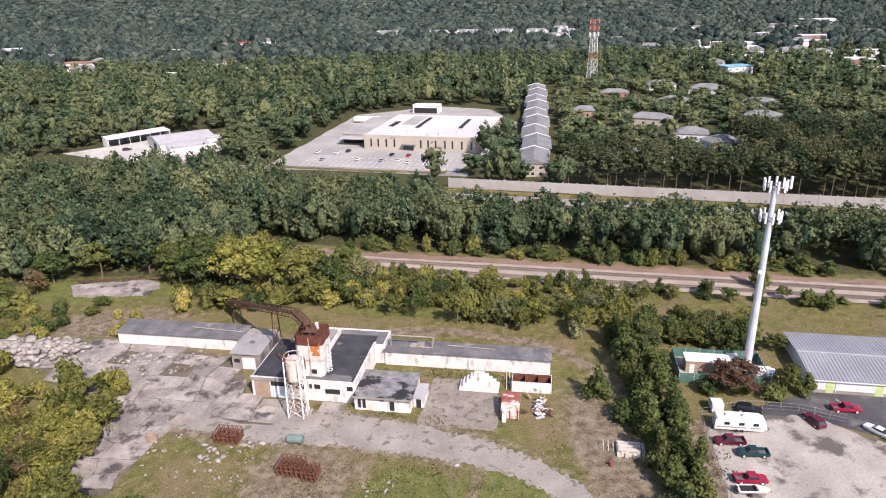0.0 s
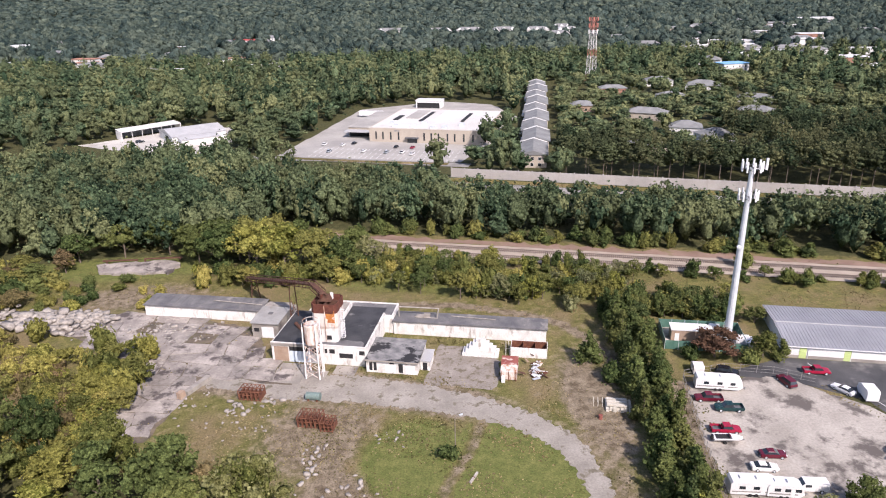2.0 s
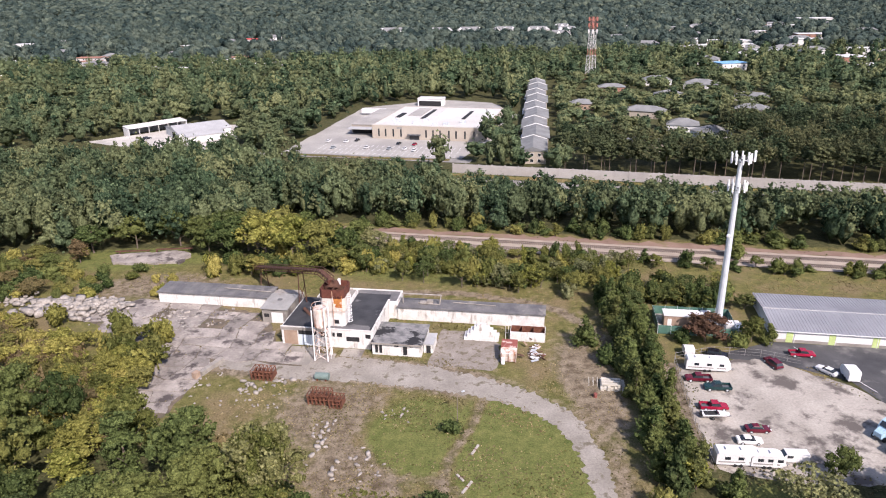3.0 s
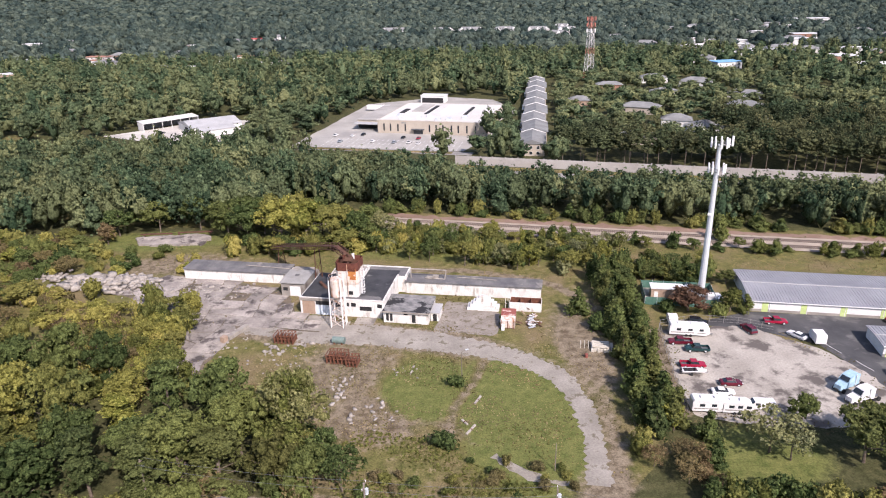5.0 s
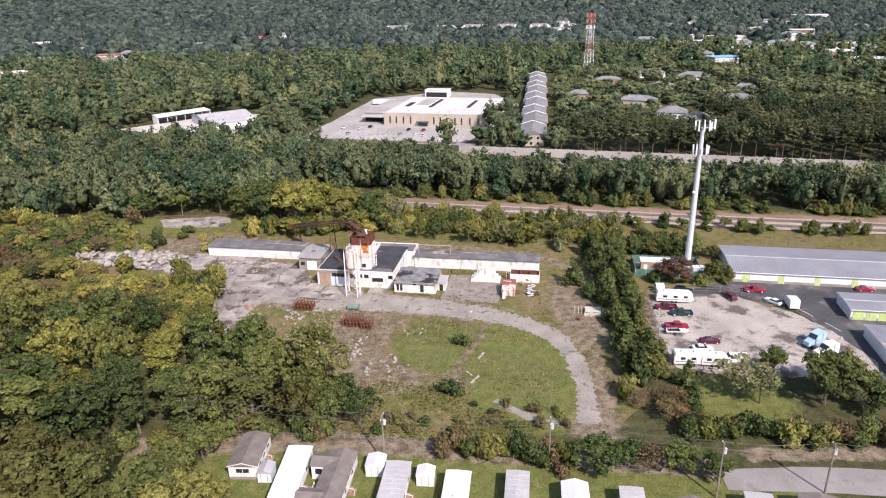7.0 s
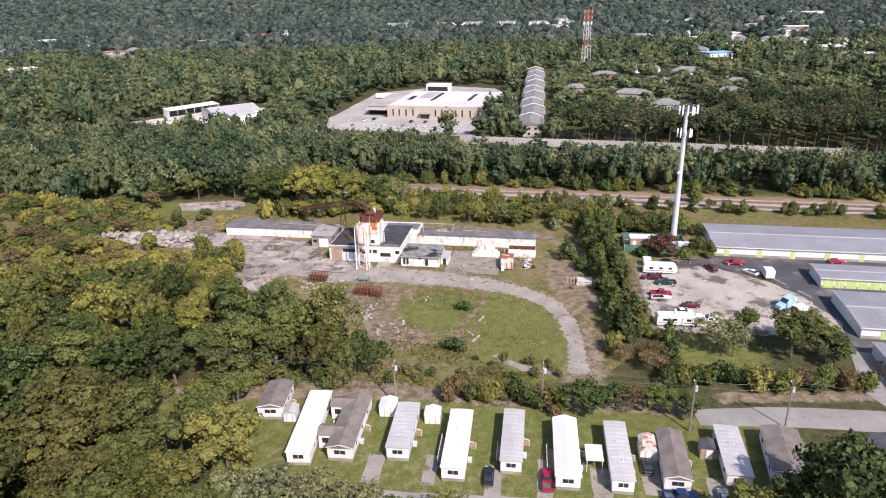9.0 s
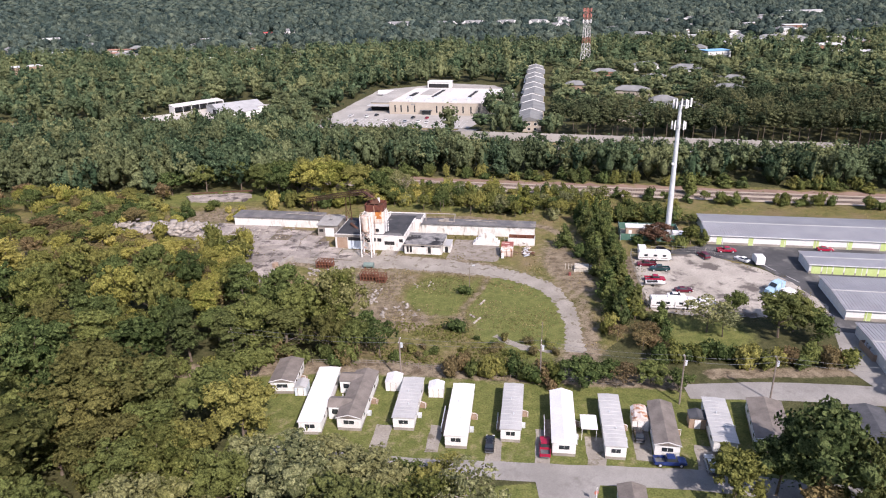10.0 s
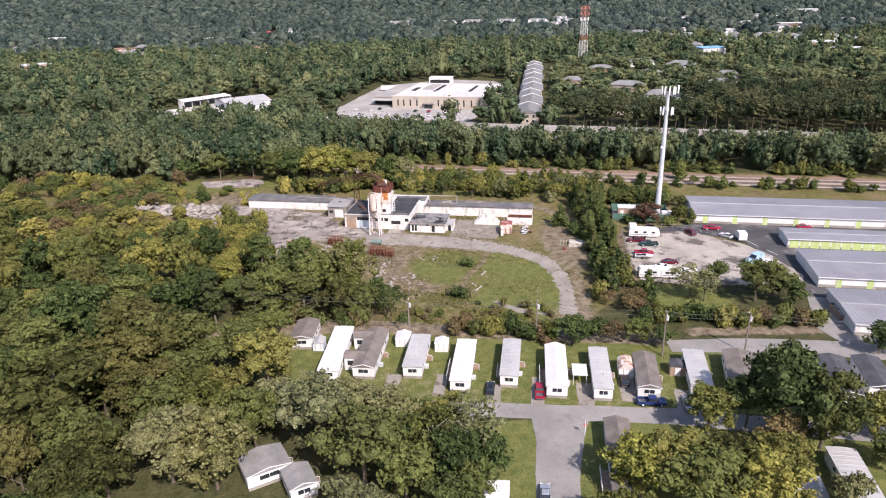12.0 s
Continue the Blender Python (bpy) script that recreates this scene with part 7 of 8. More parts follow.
car(117.4, 156.8, -13, "sedan", car_red, "red saloon car beside the storage doors")


def boat():
    b = thing("boat_on_trailer", 58.2, 137.8, 0, -6, "white open motor boat on a trailer", "boat", "parked vehicles")
    part("hull", Geo().loft([[(x, -w, 1.1), (x, w, 1.1), (x, w * 0.6, 0.5), (x, -w * 0.6, 0.5)] for x, w in ((-2.6, 1.0), (0.5, 1.05), (1.9, 0.7), (2.8, 0.12))]), car_white, b)
    part("cockpit", Geo().box(-2.2, 0.4, -0.7, 0.7, 1.08, 1.14), dark_inside, b)
    part("windscreen", Geo().loft([[(0.4, -0.7, 1.1), (0.4, 0.7, 1.1), (0.8, 0.6, 1.1), (0.8, -0.6, 1.1)], [(0.2, -0.65, 1.5), (0.2, 0.65, 1.5), (0.25, 0.6, 1.5), (0.25, -0.6, 1.5)]]), glass, b)
    part("engine", Geo().box(-3.0, -2.6, -0.25, 0.25, 0.6, 1.5), car_black, b)
    part("wheel", Geo().rod((-0.6, -1.0, 0.33), (-0.6, 1.0, 0.33), 0.33, n=10), tyre, b)
    part("trailer_frame", Geo().box(-2.4, 3.2, -0.06, 0.06, 0.4, 0.52).box(-0.7, -0.5, -1.0, 1.0, 0.3, 0.52), dark_steel, b)


boat()


def lorry(x, y, turn, colour, words):
    b = thing("lorry_cab", x, y, 0, turn, words, "truck", "parked vehicles")
    part("chassis", Geo().box(-4.2, 3.2, -0.5, 0.5, 0.7, 1.0), dark_steel, b)
    part("cab", Geo().loft([[(-0.8, -1.2, 1.0), (1.3, -1.2, 1.0), (1.3, 1.2, 1.0), (-0.8, 1.2, 1.0)], [(-0.8, -1.2, 2.3), (1.2, -1.2, 2.3), (1.2, 1.2, 2.3), (-0.8, 1.2, 2.3)], [(-0.8, -1.05, 3.4), (0.5, -1.05, 3.2), (0.5, 1.05, 3.2), (-0.8, 1.05, 3.4)]]), colour, b)
    part("bonnet", Geo().loft([[(1.2, -1.0, 0.8), (3.2, -0.8, 0.8), (3.2, 0.8, 0.8), (1.2, 1.0, 0.8)], [(1.2, -0.9, 2.1), (3.1, -0.7, 1.8), (3.1, 0.7, 1.8), (1.2, 0.9, 2.1)]]), colour, b)
    part("windscreen", Geo().loft([[(1.22, -0.95, 2.3), (1.22, 0.95, 2.3), (1.3, 0.95, 2.3), (1.3, -0.95, 2.3)], [(0.55, -0.9, 3.1), (0.55, 0.9, 3.1), (0.64, 0.9, 3.1), (0.64, -0.9, 3.1)]]), glass, b)
    part("sleeper_box", Geo().box(-2.4, -0.85, -1.15, 1.15, 1.0, 3.3), colour, b)
    for xx in (2.3, -2.6, -3.8):
        for s in (-1, 1):
            part("wheel", Geo().rod((xx, s * 1.2, 0.5), (xx, s * 0.85, 0.5), 0.5, n=12), tyre, b)
    part("exhaust", Geo().rod((-0.9, 1.25, 1.0), (-0.9, 1.25, 3.7), 0.09), galvanised, b)


lorry(87.6, 129.6, 205, cab_blue, "pale blue lorry cab on the gravel lot")
lorry(87.4, 124.6, 195, car_white, "white lorry cab on the gravel lot")


def dumpster():
    b = thing("skip", 93.0, 97.4, 0, -100, "brown open skip full of white rubbish", "skip")
    part("shell", wall_box(Geo(), -3.4, 3.4, -1.2, 1.2, 1.6, 0.1), brown_wall, b)
    part("floor_plate", Geo().box(-3.3, 3.3, -1.1, 1.1, 0.1, 0.3), rust, b)
    r = random.Random(2)
    for k in range(18):
        x, y, s = r.uniform(-3, 3), r.uniform(-0.9, 0.9), r.uniform(0.25, 0.5)
        part("rubbish_bag", Geo().loft([[(x - s, y - s * 0.6, 0.3), (x + s, y - s * 0.6, 0.3), (x + s, y + s * 0.6, 0.3), (x - s, y + s * 0.6, 0.3)], [(x - s * 0.7, y - s * 0.4, 1.3 + s), (x + s * 0.6, y - s * 0.4, 1.4 + s), (x + s * 0.7, y + s * 0.5, 1.35 + s), (x - s * 0.5, y + s * 0.4, 1.3 + s)]]), r.choice([white_siding, white_metal, concrete]), b)


dumpster()


# ---- mobile homes ----
def home(x, y, ln, wd, turn, wall, roof, gable, label, h=2.9, porch=None, group="mobile homes"):
    """Origin at the middle of the near end; runs away from it along +y."""
    b = thing("mobile_home", x, y, 0, turn, label, "mobile home", group)
    hw = wd / 2
    part("skirting", Geo().box(-hw + 0.05, hw - 0.05, 0.05, ln - 0.05, 0, 0.7), concrete, b)
    part("wall", wall_box(Geo(), -hw, hw, 0, ln, h, 0.12, 0.65), wall, b)
    k = 0.75 if gable else 0.18
    prof = [(-hw - 0.2, h - 0.05), (hw + 0.2, h - 0.05), (hw + 0.2, h + 0.05), (0, h + k), (-hw - 0.2, h + 0.05)]
    part("roof", Geo().loft([[(p, ln + 0.2, z) for p, z in prof], [(p, -0.2, z) for p, z in prof]]), roof, b)
    if gable:
        part("gable_trim", Geo().loft([[(p, -0.26, z) for p, z in ((-hw - 0.22, h - 0.06), (0, h + k - 0.12), (0, h + k + 0.05), (-hw - 0.22, h + 0.1))], [(p, -0.2, z) for p, z in ((-hw - 0.22, h - 0.06), (0, h + k - 0.12), (0, h + k + 0.05), (-hw - 0.22, h + 0.1))]]).loft([[(p, -0.26, z) for p, z in ((0, h + k - 0.12), (hw + 0.22, h - 0.06), (hw + 0.22, h + 0.1), (0, h + k + 0.05))], [(p, -0.2, z) for p, z in ((0, h + k - 0.12), (hw + 0.22, h - 0.06), (hw + 0.22, h + 0.1), (0, h + k + 0.05))]]), white_metal, b)
    else:
        n = int(ln / 1.1)
        g = Geo()
        for q in range(1, n):
            g.loft([[(-hw - 0.2, q * ln / n - 0.03, h + 0.04), (-hw - 0.2, q * ln / n + 0.03, h + 0.04), (-hw - 0.2, q * ln / n, h + 0.09)], [(0, q * ln / n - 0.03, h + k), (0, q * ln / n + 0.03, h + k), (0, q * ln / n, h + k + 0.05)]])
            g.loft([[(0, q * ln / n - 0.03, h + k), (0, q * ln / n + 0.03, h + k), (0, q * ln / n, h + k + 0.05)], [(hw + 0.2, q * ln / n - 0.03, h + 0.04), (hw + 0.2, q * ln / n + 0.03, h + 0.04), (hw + 0.2, q * ln / n, h + 0.09)]])
        part("roof_seams", g, roof, b)
    opening("window", b, -hw * 0.45, hw * 0.45, 1.5, 2.35, -0.01, white_metal, glass, bars=2)
    for s in (-1, 1):
        for q in range(3):
            y0 = ln * (0.14 + 0.29 * q)
            o = part("window", Geo().box(s * hw - 0.04, s * hw + 0.04, y0, y0 + 1.2, 1.5, 2.3), white_metal, b)
            part("pane", Geo().box(s * hw - 0.05, s * hw + 0.05, y0 + 0.08, y0 + 1.12, 1.58, 2.22), glass, o)
    part("door", Geo().box(hw - 0.03, hw + 0.05, ln * 0.56, ln * 0.56 + 0.9, 0.7, 2.6), white_siding, b)
    st = part("steps", Geo().box(hw, hw + 1.3, ln * 0.54, ln * 0.54 + 1.4, 0, 0.35).box(hw, hw + 0.8, ln * 0.54, ln * 0.54 + 1.4, 0.35, 0.65), plank, b)
    part("handrail", Geo().rod((hw + 1.2, ln * 0.54, 0), (hw + 1.2, ln * 0.54, 1.3), 0.04).rod((hw + 1.2, ln * 0.54, 1.3), (hw, ln * 0.54, 1.6), 0.04), antenna_white, st)
    part("roof_vent", Geo().rod((0.4, ln * 0.3, h), (0.4, ln * 0.3, h + 0.5), 0.12), galvanised, b)
    part("roof_vent", Geo().rod((-0.3, ln * 0.62, h), (-0.3, ln * 0.62, h + 0.5), 0.1), galvanised, b)
    part("cooler", Geo().box(hw + 0.05, hw + 0.8, ln * 0.3, ln * 0.3 + 0.8, 0, 0.8), galvanised, b)
    if porch:
        s, y0, y1, d = porch
        xo, xi = s * (hw + d), s * hw
        pr = part("deck", Geo().box(min(xo, xi), max(xo, xi), y0, y1, 0.0, 0.55), plank, b, "weathered wooden deck")
        for yy in (y0, (y0 + y1) / 2, y1):
            part("post", Geo().box(xo - 0.05, xo + 0.05, yy - 0.05, yy + 0.05, 0.5, 1.5), antenna_white, pr)
        part("rail", Geo().box(xo - 0.04, xo + 0.04, y0, y1, 1.42, 1.5).box(xo - 0.03, xo + 0.03, y0, y1, 1.0, 1.06), antenna_white, pr)
    return b


home(-28.3, 78.6, 19.2, 4.2, -6, white_siding, white_metal, False, "long white mobile home with a flat white roof")
dbl = home(-21.0, 79.2, 16.6, 4.6, -9.5, white_siding, shingle_brown, True, "brown-shingled home with white gables", porch=(-1, 5, 10, 1.4))
for yy in (3.4, 12.4):
    bay = part("gable_bay", Geo().box(-4.9, -2.2, yy, yy + 3.4, 0, 2.9), white_siding, dbl)
    part("bay_roof", Geo().loft([[(-5.1, yy - 0.2, 2.85), (-5.1, yy + 1.7, 3.7), (-5.1, yy + 3.6, 2.85)], [(-0.4, yy - 0.2, 2.95), (-0.4, yy + 1.7, 3.72), (-0.4, yy + 3.6, 2.95)]]), shingle_brown, bay)
    part("pane", Geo().box(-4.2, -3.0, yy - 0.04, yy - 0.002, 1.2, 2.3), glass, bay)
home(-10.7, 78.4, 13.8, 4.0, -9.5, white_siding, grey_metal_roof, False, "white mobile home with a pale grey roof")
home(-1.2, 72.2, 16.8, 4.0, -10, white_siding, white_metal, False, "white mobile home with a bright white roof", porch=(-1, 4, 11, 1.2))
home(8.9, 73.2, 15.0, 3.6, -11, white_siding, grey_metal_roof, False, "narrow white mobile home with a grey roof", porch=(-1, 3, 7, 0.9))
home(17.8, 68.5, 16.2, 4.1, -10, white_siding, white_metal, True, "white mobile home with a white gabled roof", porch=(-1, 4, 10, 1.3))
home(26.6, 66.8, 16.0, 3.6, -10.5, white_siding, grey_metal_roof, False, "pale mobile home with a bright carport")
home(35.6, 66.4, 13.0, 4.3, -13, white_siding, shingle_brown, True, "mobile home with a brown shingle roof")
home(46.0, 66.4, 13.6, 4.0, -14, white_siding, grey_metal_roof, False, "pale blue-grey mobile home with a metal roof")
home(54.6, 66.0, 12.8, 6.0, -18, white_siding, shingle_brown, True, "brown-roofed house behind the pine")
home(72.0, 60.6, 14.4, 5.6, -17, white_siding, shingle_dark, True, "dark-roofed house beside the street")
home(79.8, 62.0, 12.0, 5.0, -17, white_siding, shingle_dark, True, "grey house with a dark roof")
home(-35.8, 93.0, 9.0, 5.0, -5, white_siding, shingle_brown, True, "small house with a brown roof at the wood's edge")
home(22.2, 36.8, 20.4, 4.2, -11, white_siding, shingle_brown, True, "brown-roofed home beside the side lane", porch=(-1, 3, 9, 1.5))
home(47.2, 24.0, 16.0, 5.0, -14, white_siding, grey_metal_roof, False, "home with a pale grey metal roof under the trees")
home(57.0, 28.0, 18.0, 4.4, -13, white_siding, grey_metal_roof, False, "home with a pale metal roof under the trees")
home(4.0, 40.0, 8.6, 4.0, 80, white_siding, white_metal, False, "white home beside the side lane")
home(-34.8, 48.0, 6.0, 7.4, 27, white_siding, shingle_grey, True, "white house with a grey roof under the trees")
home(-28.5, 43.6, 5.5, 4.4, 24, white_siding, shingle_grey, True, "small white house with a grey roof under the trees")
home(1.5, 33.0, 9.0, 4.0, 80, white_siding, white_metal, False, "white home beside the side lane")


def shed(x, y, turn, w, d, h, wall, roof, label, barrel=False):
    b = thing("garden_shed", x, y, 0, turn, label, "shed", "garden sheds")
    part("wall", wall_box(Geo(), -w / 2, w / 2, -d / 2, d / 2, h, 0.1), wall, b)
    prof = [(-w / 2 - 0.12, h), (w / 2 + 0.12, h), (w / 2 * 0.7, h + 0.5), (0, h + 0.75), (-w / 2 * 0.7, h + 0.5)] if barrel else [(-w / 2 - 0.12, h), (w / 2 + 0.12, h), (0, h + 0.55)]
    part("roof", Geo().loft([[(p, d / 2 + 0.1, z) for p, z in prof], [(p, -d / 2 - 0.1, z) for p, z in prof]]), roof, b)
    part("door", Geo().box(-0.55, 0.55, -d / 2 - 0.05, -d / 2, 0.05, h - 0.2), white_siding, b)
    part("door_trim", Geo().box(-0.62, -0.55, -d / 2 - 0.07, -d / 2, 0.05, h - 0.1).box(0.55, 0.62, -d / 2 - 0.07, -d / 2, 0.05, h - 0.1), plank, b)


shed(-12.6, 93.6, -8, 3.2, 3.4, 2.2, white_siding, white_metal, "white garden shed behind a home")
shed(-3.9, 90.2, -8, 3.0, 2.8, 2.1, white_siding, white_metal, "small white garden shed on the lawn")
shed(34.0, 76.6, -12, 3.0, 4.4, 2.3, white_siding, rusty_white, "white barrel-roofed shed with a rusty top", True)
shed(44.6, 75.6, -14, 3.0, 2.8, 2.2, brown_wall, shingle_dark, "tan garden shed with a dark roof")
shed(-31.8, 93.4, -6, 2.4, 3.0, 2.0, pale_blue, grey_metal_roof, "pale blue garden shed beside a white home")
shed(69.2, 70.5, -17, 2.8, 3.0, 2.0, white_siding, shingle_dark, "small white shed beside a dark-roofed house")
cp = thing("carport", 24.2, 74.5, 0, -10, "white flat carport roof on thin posts", "carport")
part("roof", Geo().box(-2.0, 1.0, -2.2, 2.2, 2.5, 2.65), white_metal, cp)
for px, py in ((-1.8, -2.0), (-1.8, 2.0), (0.8, -2.0), (0.8, 2.0)):
    part("post", Geo().rod((px, py, 0), (px, py, 2.5), 0.05), antenna_white, cp)
dr = [((5.6, 71.0), -11, 7.5, 2.8), ((14.6, 71.5), -11, 10, 2.6), ((23.8, 69.5), -10, 8, 3.2), ((32.6, 70.5), -12, 9, 3.0), ((-15, 76.5), -10, 8, 3.0), ((-5, 75.5), -10, 8, 2.4), ((42.3, 65), -14, 9, 3.4)]
for (x, y), a, ln, w in dr:
    ca, sa = math.cos(radians(a)), math.sin(radians(a))
    q = [(x + u * ca - v * sa, y + u * sa + v * ca) for u, v in ((-w / 2, -ln / 2), (w / 2, -ln / 2), (w / 2, ln / 2), (-w / 2, ln / 2))]
    structure("driveway", sheet(q, 0.035, 0.15, 1.5, int(x * 7) & 255), gravel_road, "grey gravel parking strip beside a home", "driveway")
car(5.0, 72.4, 80, "sedan", car_black, "black saloon car beside a white home")
car(14.8, 70.6, 80, "pickup", car_red, "red pickup truck beside a white home")
car(32.7, 73.0, 80, "sedan", car_black, "black saloon car beside a brown-roofed home")
car(35.6, 64.9, -8, "pickup", car_blue, "blue pickup truck parked across a home's end")
car(42.4, 63.8, 78, "sedan", car_silver, "silver saloon car beside a pale home")
car(10.2, 41.3, 80, "sedan", car_silver, "silver-blue saloon car in the side lane")
car(3.2, 55.2, -20, "sedan", car_silver, "pale blue saloon car under the trees")
lawn_fences = [((-40, 105.4), (-13, 101.9)), ((-13, 101.9), (12, 94.6)), ((12, 94.6), (36, 88.4))]
wf = thing("wire_fence", 0, 0, 0, 0, "old wire fence along the back of the homes", "fence")
for (x0, y0), (x1, y1) in lawn_fences:
    n = 9
    for k in range(n):
        p, q = (x0 + (x1 - x0) * k / n, y0 + (y1 - y0) * k / n), (x0 + (x1 - x0) * (k + 1) / n, y0 + (y1 - y0) * (k + 1) / n)
        part("post", Geo().rod((*p, 0), (*p, 1.4), 0.06), pole_wood, wf)
        part("wire", Geo().rod((*p, 1.3), (*q, 1.3), 0.02, n=4).rod((*p, 0.8), (*q, 0.8), 0.02, n=4), fence_grey, wf)


# ---- utility poles ----
POLES = [(-48, 104.5, 10), (-11.2, 95.4, 10.5), (18, 92.5, 10), (44.0, 82.4, 11), (62.2, 82.0, 10), (95, 73.5, 10)]
for x, y, h in POLES:
    b = thing("utility_pole", x, y, 0, -12, "weathered wooden utility pole with crossarm", "utility pole", "utility poles")
    part("pole", Geo().rod((0, 0, 0), (0, 0, h), 0.19, 0.13, 8), pole_wood, b)
    part("crossarm", Geo().box(-0.06, 0.06, -1.2, 1.2, h - 0.7, h - 0.55), pole_wood, b)
    for s in (-1.0, 0, 1.0):
        part("insulator", Geo().rod((0, s, h - 0.55), (0, s, h - 0.3), 0.06), antenna_white, b)
    part("transformer", Geo().rod((0.35, 0.2, h - 2.2), (0.35, 0.2, h - 1.2), 0.28, n=10), galvanised, b)
for (x0, y0, h0), (x1, y1, h1) in zip(POLES[:-1], POLES[1:]):
    b = thing("overhead_wire", x0, y0, 0, 0, "thin black overhead wires between the poles", "overhead wires", "overhead wires")
    for s in (-1.0, 1.0):
        pts = [((x1 - x0) * k / 8, (y1 - y0) * k / 8 + s, h0 + (h1 - h0) * k / 8 - 0.45 - 3.2 * k / 8 * (1 - k / 8)) for k in range(9)]
        part("wire", Geo().tube(pts, 0.022), dark_steel, b)

sign = thing("stop_sign", 20.4, 56.4, 0, 100, "red stop sign on a white post", "road sign")
part("post", Geo().rod((0, 0, 0), (0, 0, 3.4), 0.05), antenna_white, sign)
part("plate", Geo().rod((0.06, 0, 2.2), (0.1, 0, 2.2), 0.4, n=8), lattice_red, sign, "red octagonal plate")
kerb = thing("yellow_kerb", -4.6, 66.4, 0, 70, "short yellow-painted kerb beside the lane", "kerb")
part("block", Geo().box(-1.0, 1.0, -0.15, 0.15, 0, 0.18), yellow_paint, kerb)


# ---- noise barrier ----
def barrier():
    a = math.atan(-0.322)
    b = structure("noise_barrier", Geo().box(-2, 0, -0.1, 0.1, 0, 0.1), barrier_concrete, "long pale concrete noise barrier along the highway", "wall")
    b.matrix_basis = pose(20, wall_y(20), 0, 0, 0, math.degrees(a))
    me = Geo().box(-0.14, 0.14, -0.1, 0.1, 0, 4.4).mesh("panel")
    pan = Geo().box(-2.9, 2.9, -0.13, 0.13, 0, 4.2).mesh("panel")
    post = Geo().box(-0.25, 0.25, -0.25, 0.25, 0, 4.5).mesh("post")
    pan.materials.append(barrier_concrete)
    post.materials.append(barrier_concrete)
    for k in range(31):
        for nm, m, x in (("panel", pan, k * 6 + 3), ("post", post, k * 6)):
            o = new(nm, m)
            o.parent = b
            o.matrix_basis = pose(x, 0, 0)


barrier()


# ---- factory, depot, terrace and far houses ----
def factory():
    b = thing("factory", -19.9, 411, 0, -17.5, "wide flat-roofed beige factory with tall slit windows", "factory")
    h = 7.6
    part("wall", wall_box(Geo(), 0, 64, 0, 62, h, 0.4), factory_wall, b)
    part("roof", Geo().box(0.4, 63.6, 0.4, 61.6, h - 0.5, h - 0.1), factory_roof, b, "pale flat gravel roof")
    part("parapet", Geo().box(-0.1, 64.1, -0.12, 0.3, h, h + 0.5), factory_roof, b)
    part("side_wing_wall", wall_box(Geo(), -17, 0, 12, 62, 5.0, 0.4), factory_wall, b)
    part("side_wing_roof", Geo().box(-17.2, -0.02, 11.6, 62.2, 5.0, 5.4), lot_asphalt, b)
    part("dock_canopy", Geo().box(-17, -0.5, 5.0, 11.6, 3.6, 4.0), grey_metal_roof, b)
    # Near-black sheet painting the shade inside the loading dock.
    part("dock_opening", Geo().box(-16.4, -0.8, 11.8, 12.0, 0.1, 3.4), dark_inside, b)
    for x in (3.5, 7.5, 12, 16.5, 31, 35, 39, 44, 48, 53, 58):
        opening("window", b, x, x + 0.9, 1.4, 5.6, -0.02, factory_wall, glass)
    part("entrance", Geo().box(22, 27.5, -0.5, -0.02, 0.05, 2.6), glass, b)
    part("entrance_canopy", Geo().box(21, 28.5, -2.0, 0, 2.7, 3.1), dark_steel, b)
    part("sign_panel", Geo().box(14.5, 17.5, -0.12, -0.02, 5.9, 6.8), fence_grey, b, "grey name panel")
    for x, y, w, d, mt in ((6, 24, 3.0, 14, dark_inside), (22, 22, 2.2, 30, dark_inside), (46, 24, 2.0, 26, dark_inside), (30, 30, 10, 24, white_metal), (12, 30, 8, 26, lot_asphalt)):
        part("roof_strip", Geo().box(x, x + w, y, y + d, h - 0.1, h + 0.25), mt, b)
    for x, y in ((12, 4), (22, 6), (34, 3), (40, 5), (48, 12), (26, 14), (8, 12)):
        part("roof_unit", Geo().box(x, x + 3, y, y + 2.4, h - 0.1, h + 1.4), galvanised, b)
    back = thing("warehouse", 8, 516, 0, -17.5, "white flat warehouse behind the factory", "warehouse")
    part("wall", wall_box(Geo(), 0, 18, 0, 9, 5, 0.3), white_siding, back)
    part("roof", Geo().box(-0.3, 18.3, -0.3, 9.3, 5, 5.3), white_metal, back)
    # Near-black sheet painting the shade inside the bays.
    part("bay_opening", Geo().box(1, 17, -0.1, -0.01, 0.1, 3.6), dark_inside, back)
    t = thing("lorry_trailer", -30, 486, 0, -14, "white box trailer beside the factory", "trailer")
    part("box", Geo().box(0, 16, 0, 2.6, 1.1, 4.0), white_metal, t)
    part("wheel", Geo().rod((12, 0, 0.5), (12, 2.6, 0.5), 0.5, n=10).rod((13.2, 0, 0.5), (13.2, 2.6, 0.5), 0.5, n=10), tyre, t)
    part("landing_leg", Geo().box(2.8, 3.0, 0.4, 0.6, 0, 1.1).box(2.8, 3.0, 2.0, 2.2, 0, 1.1), dark_steel, t)
    for (x, y, c, w) in ((-22, 386, car_white, "white"), (-34, 402, car_white, "white"), (-44, 405, car_white, "white"), (-5, 393, car_black, "black"), (3.5, 390, car_red, "red"), (14, 384, car_white, "white"), (-2, 380, car_white, "white"), (18, 375, car_black, "black"), (-10, 381.5, car_silver, "silver"), (-40, 388, car_silver, "silver"), (-28, 405, car_black, "black"), (3, 376, car_white, "white")):
        car(x, y, 70, "sedan", c, f"{w} saloon car in the factory car park")
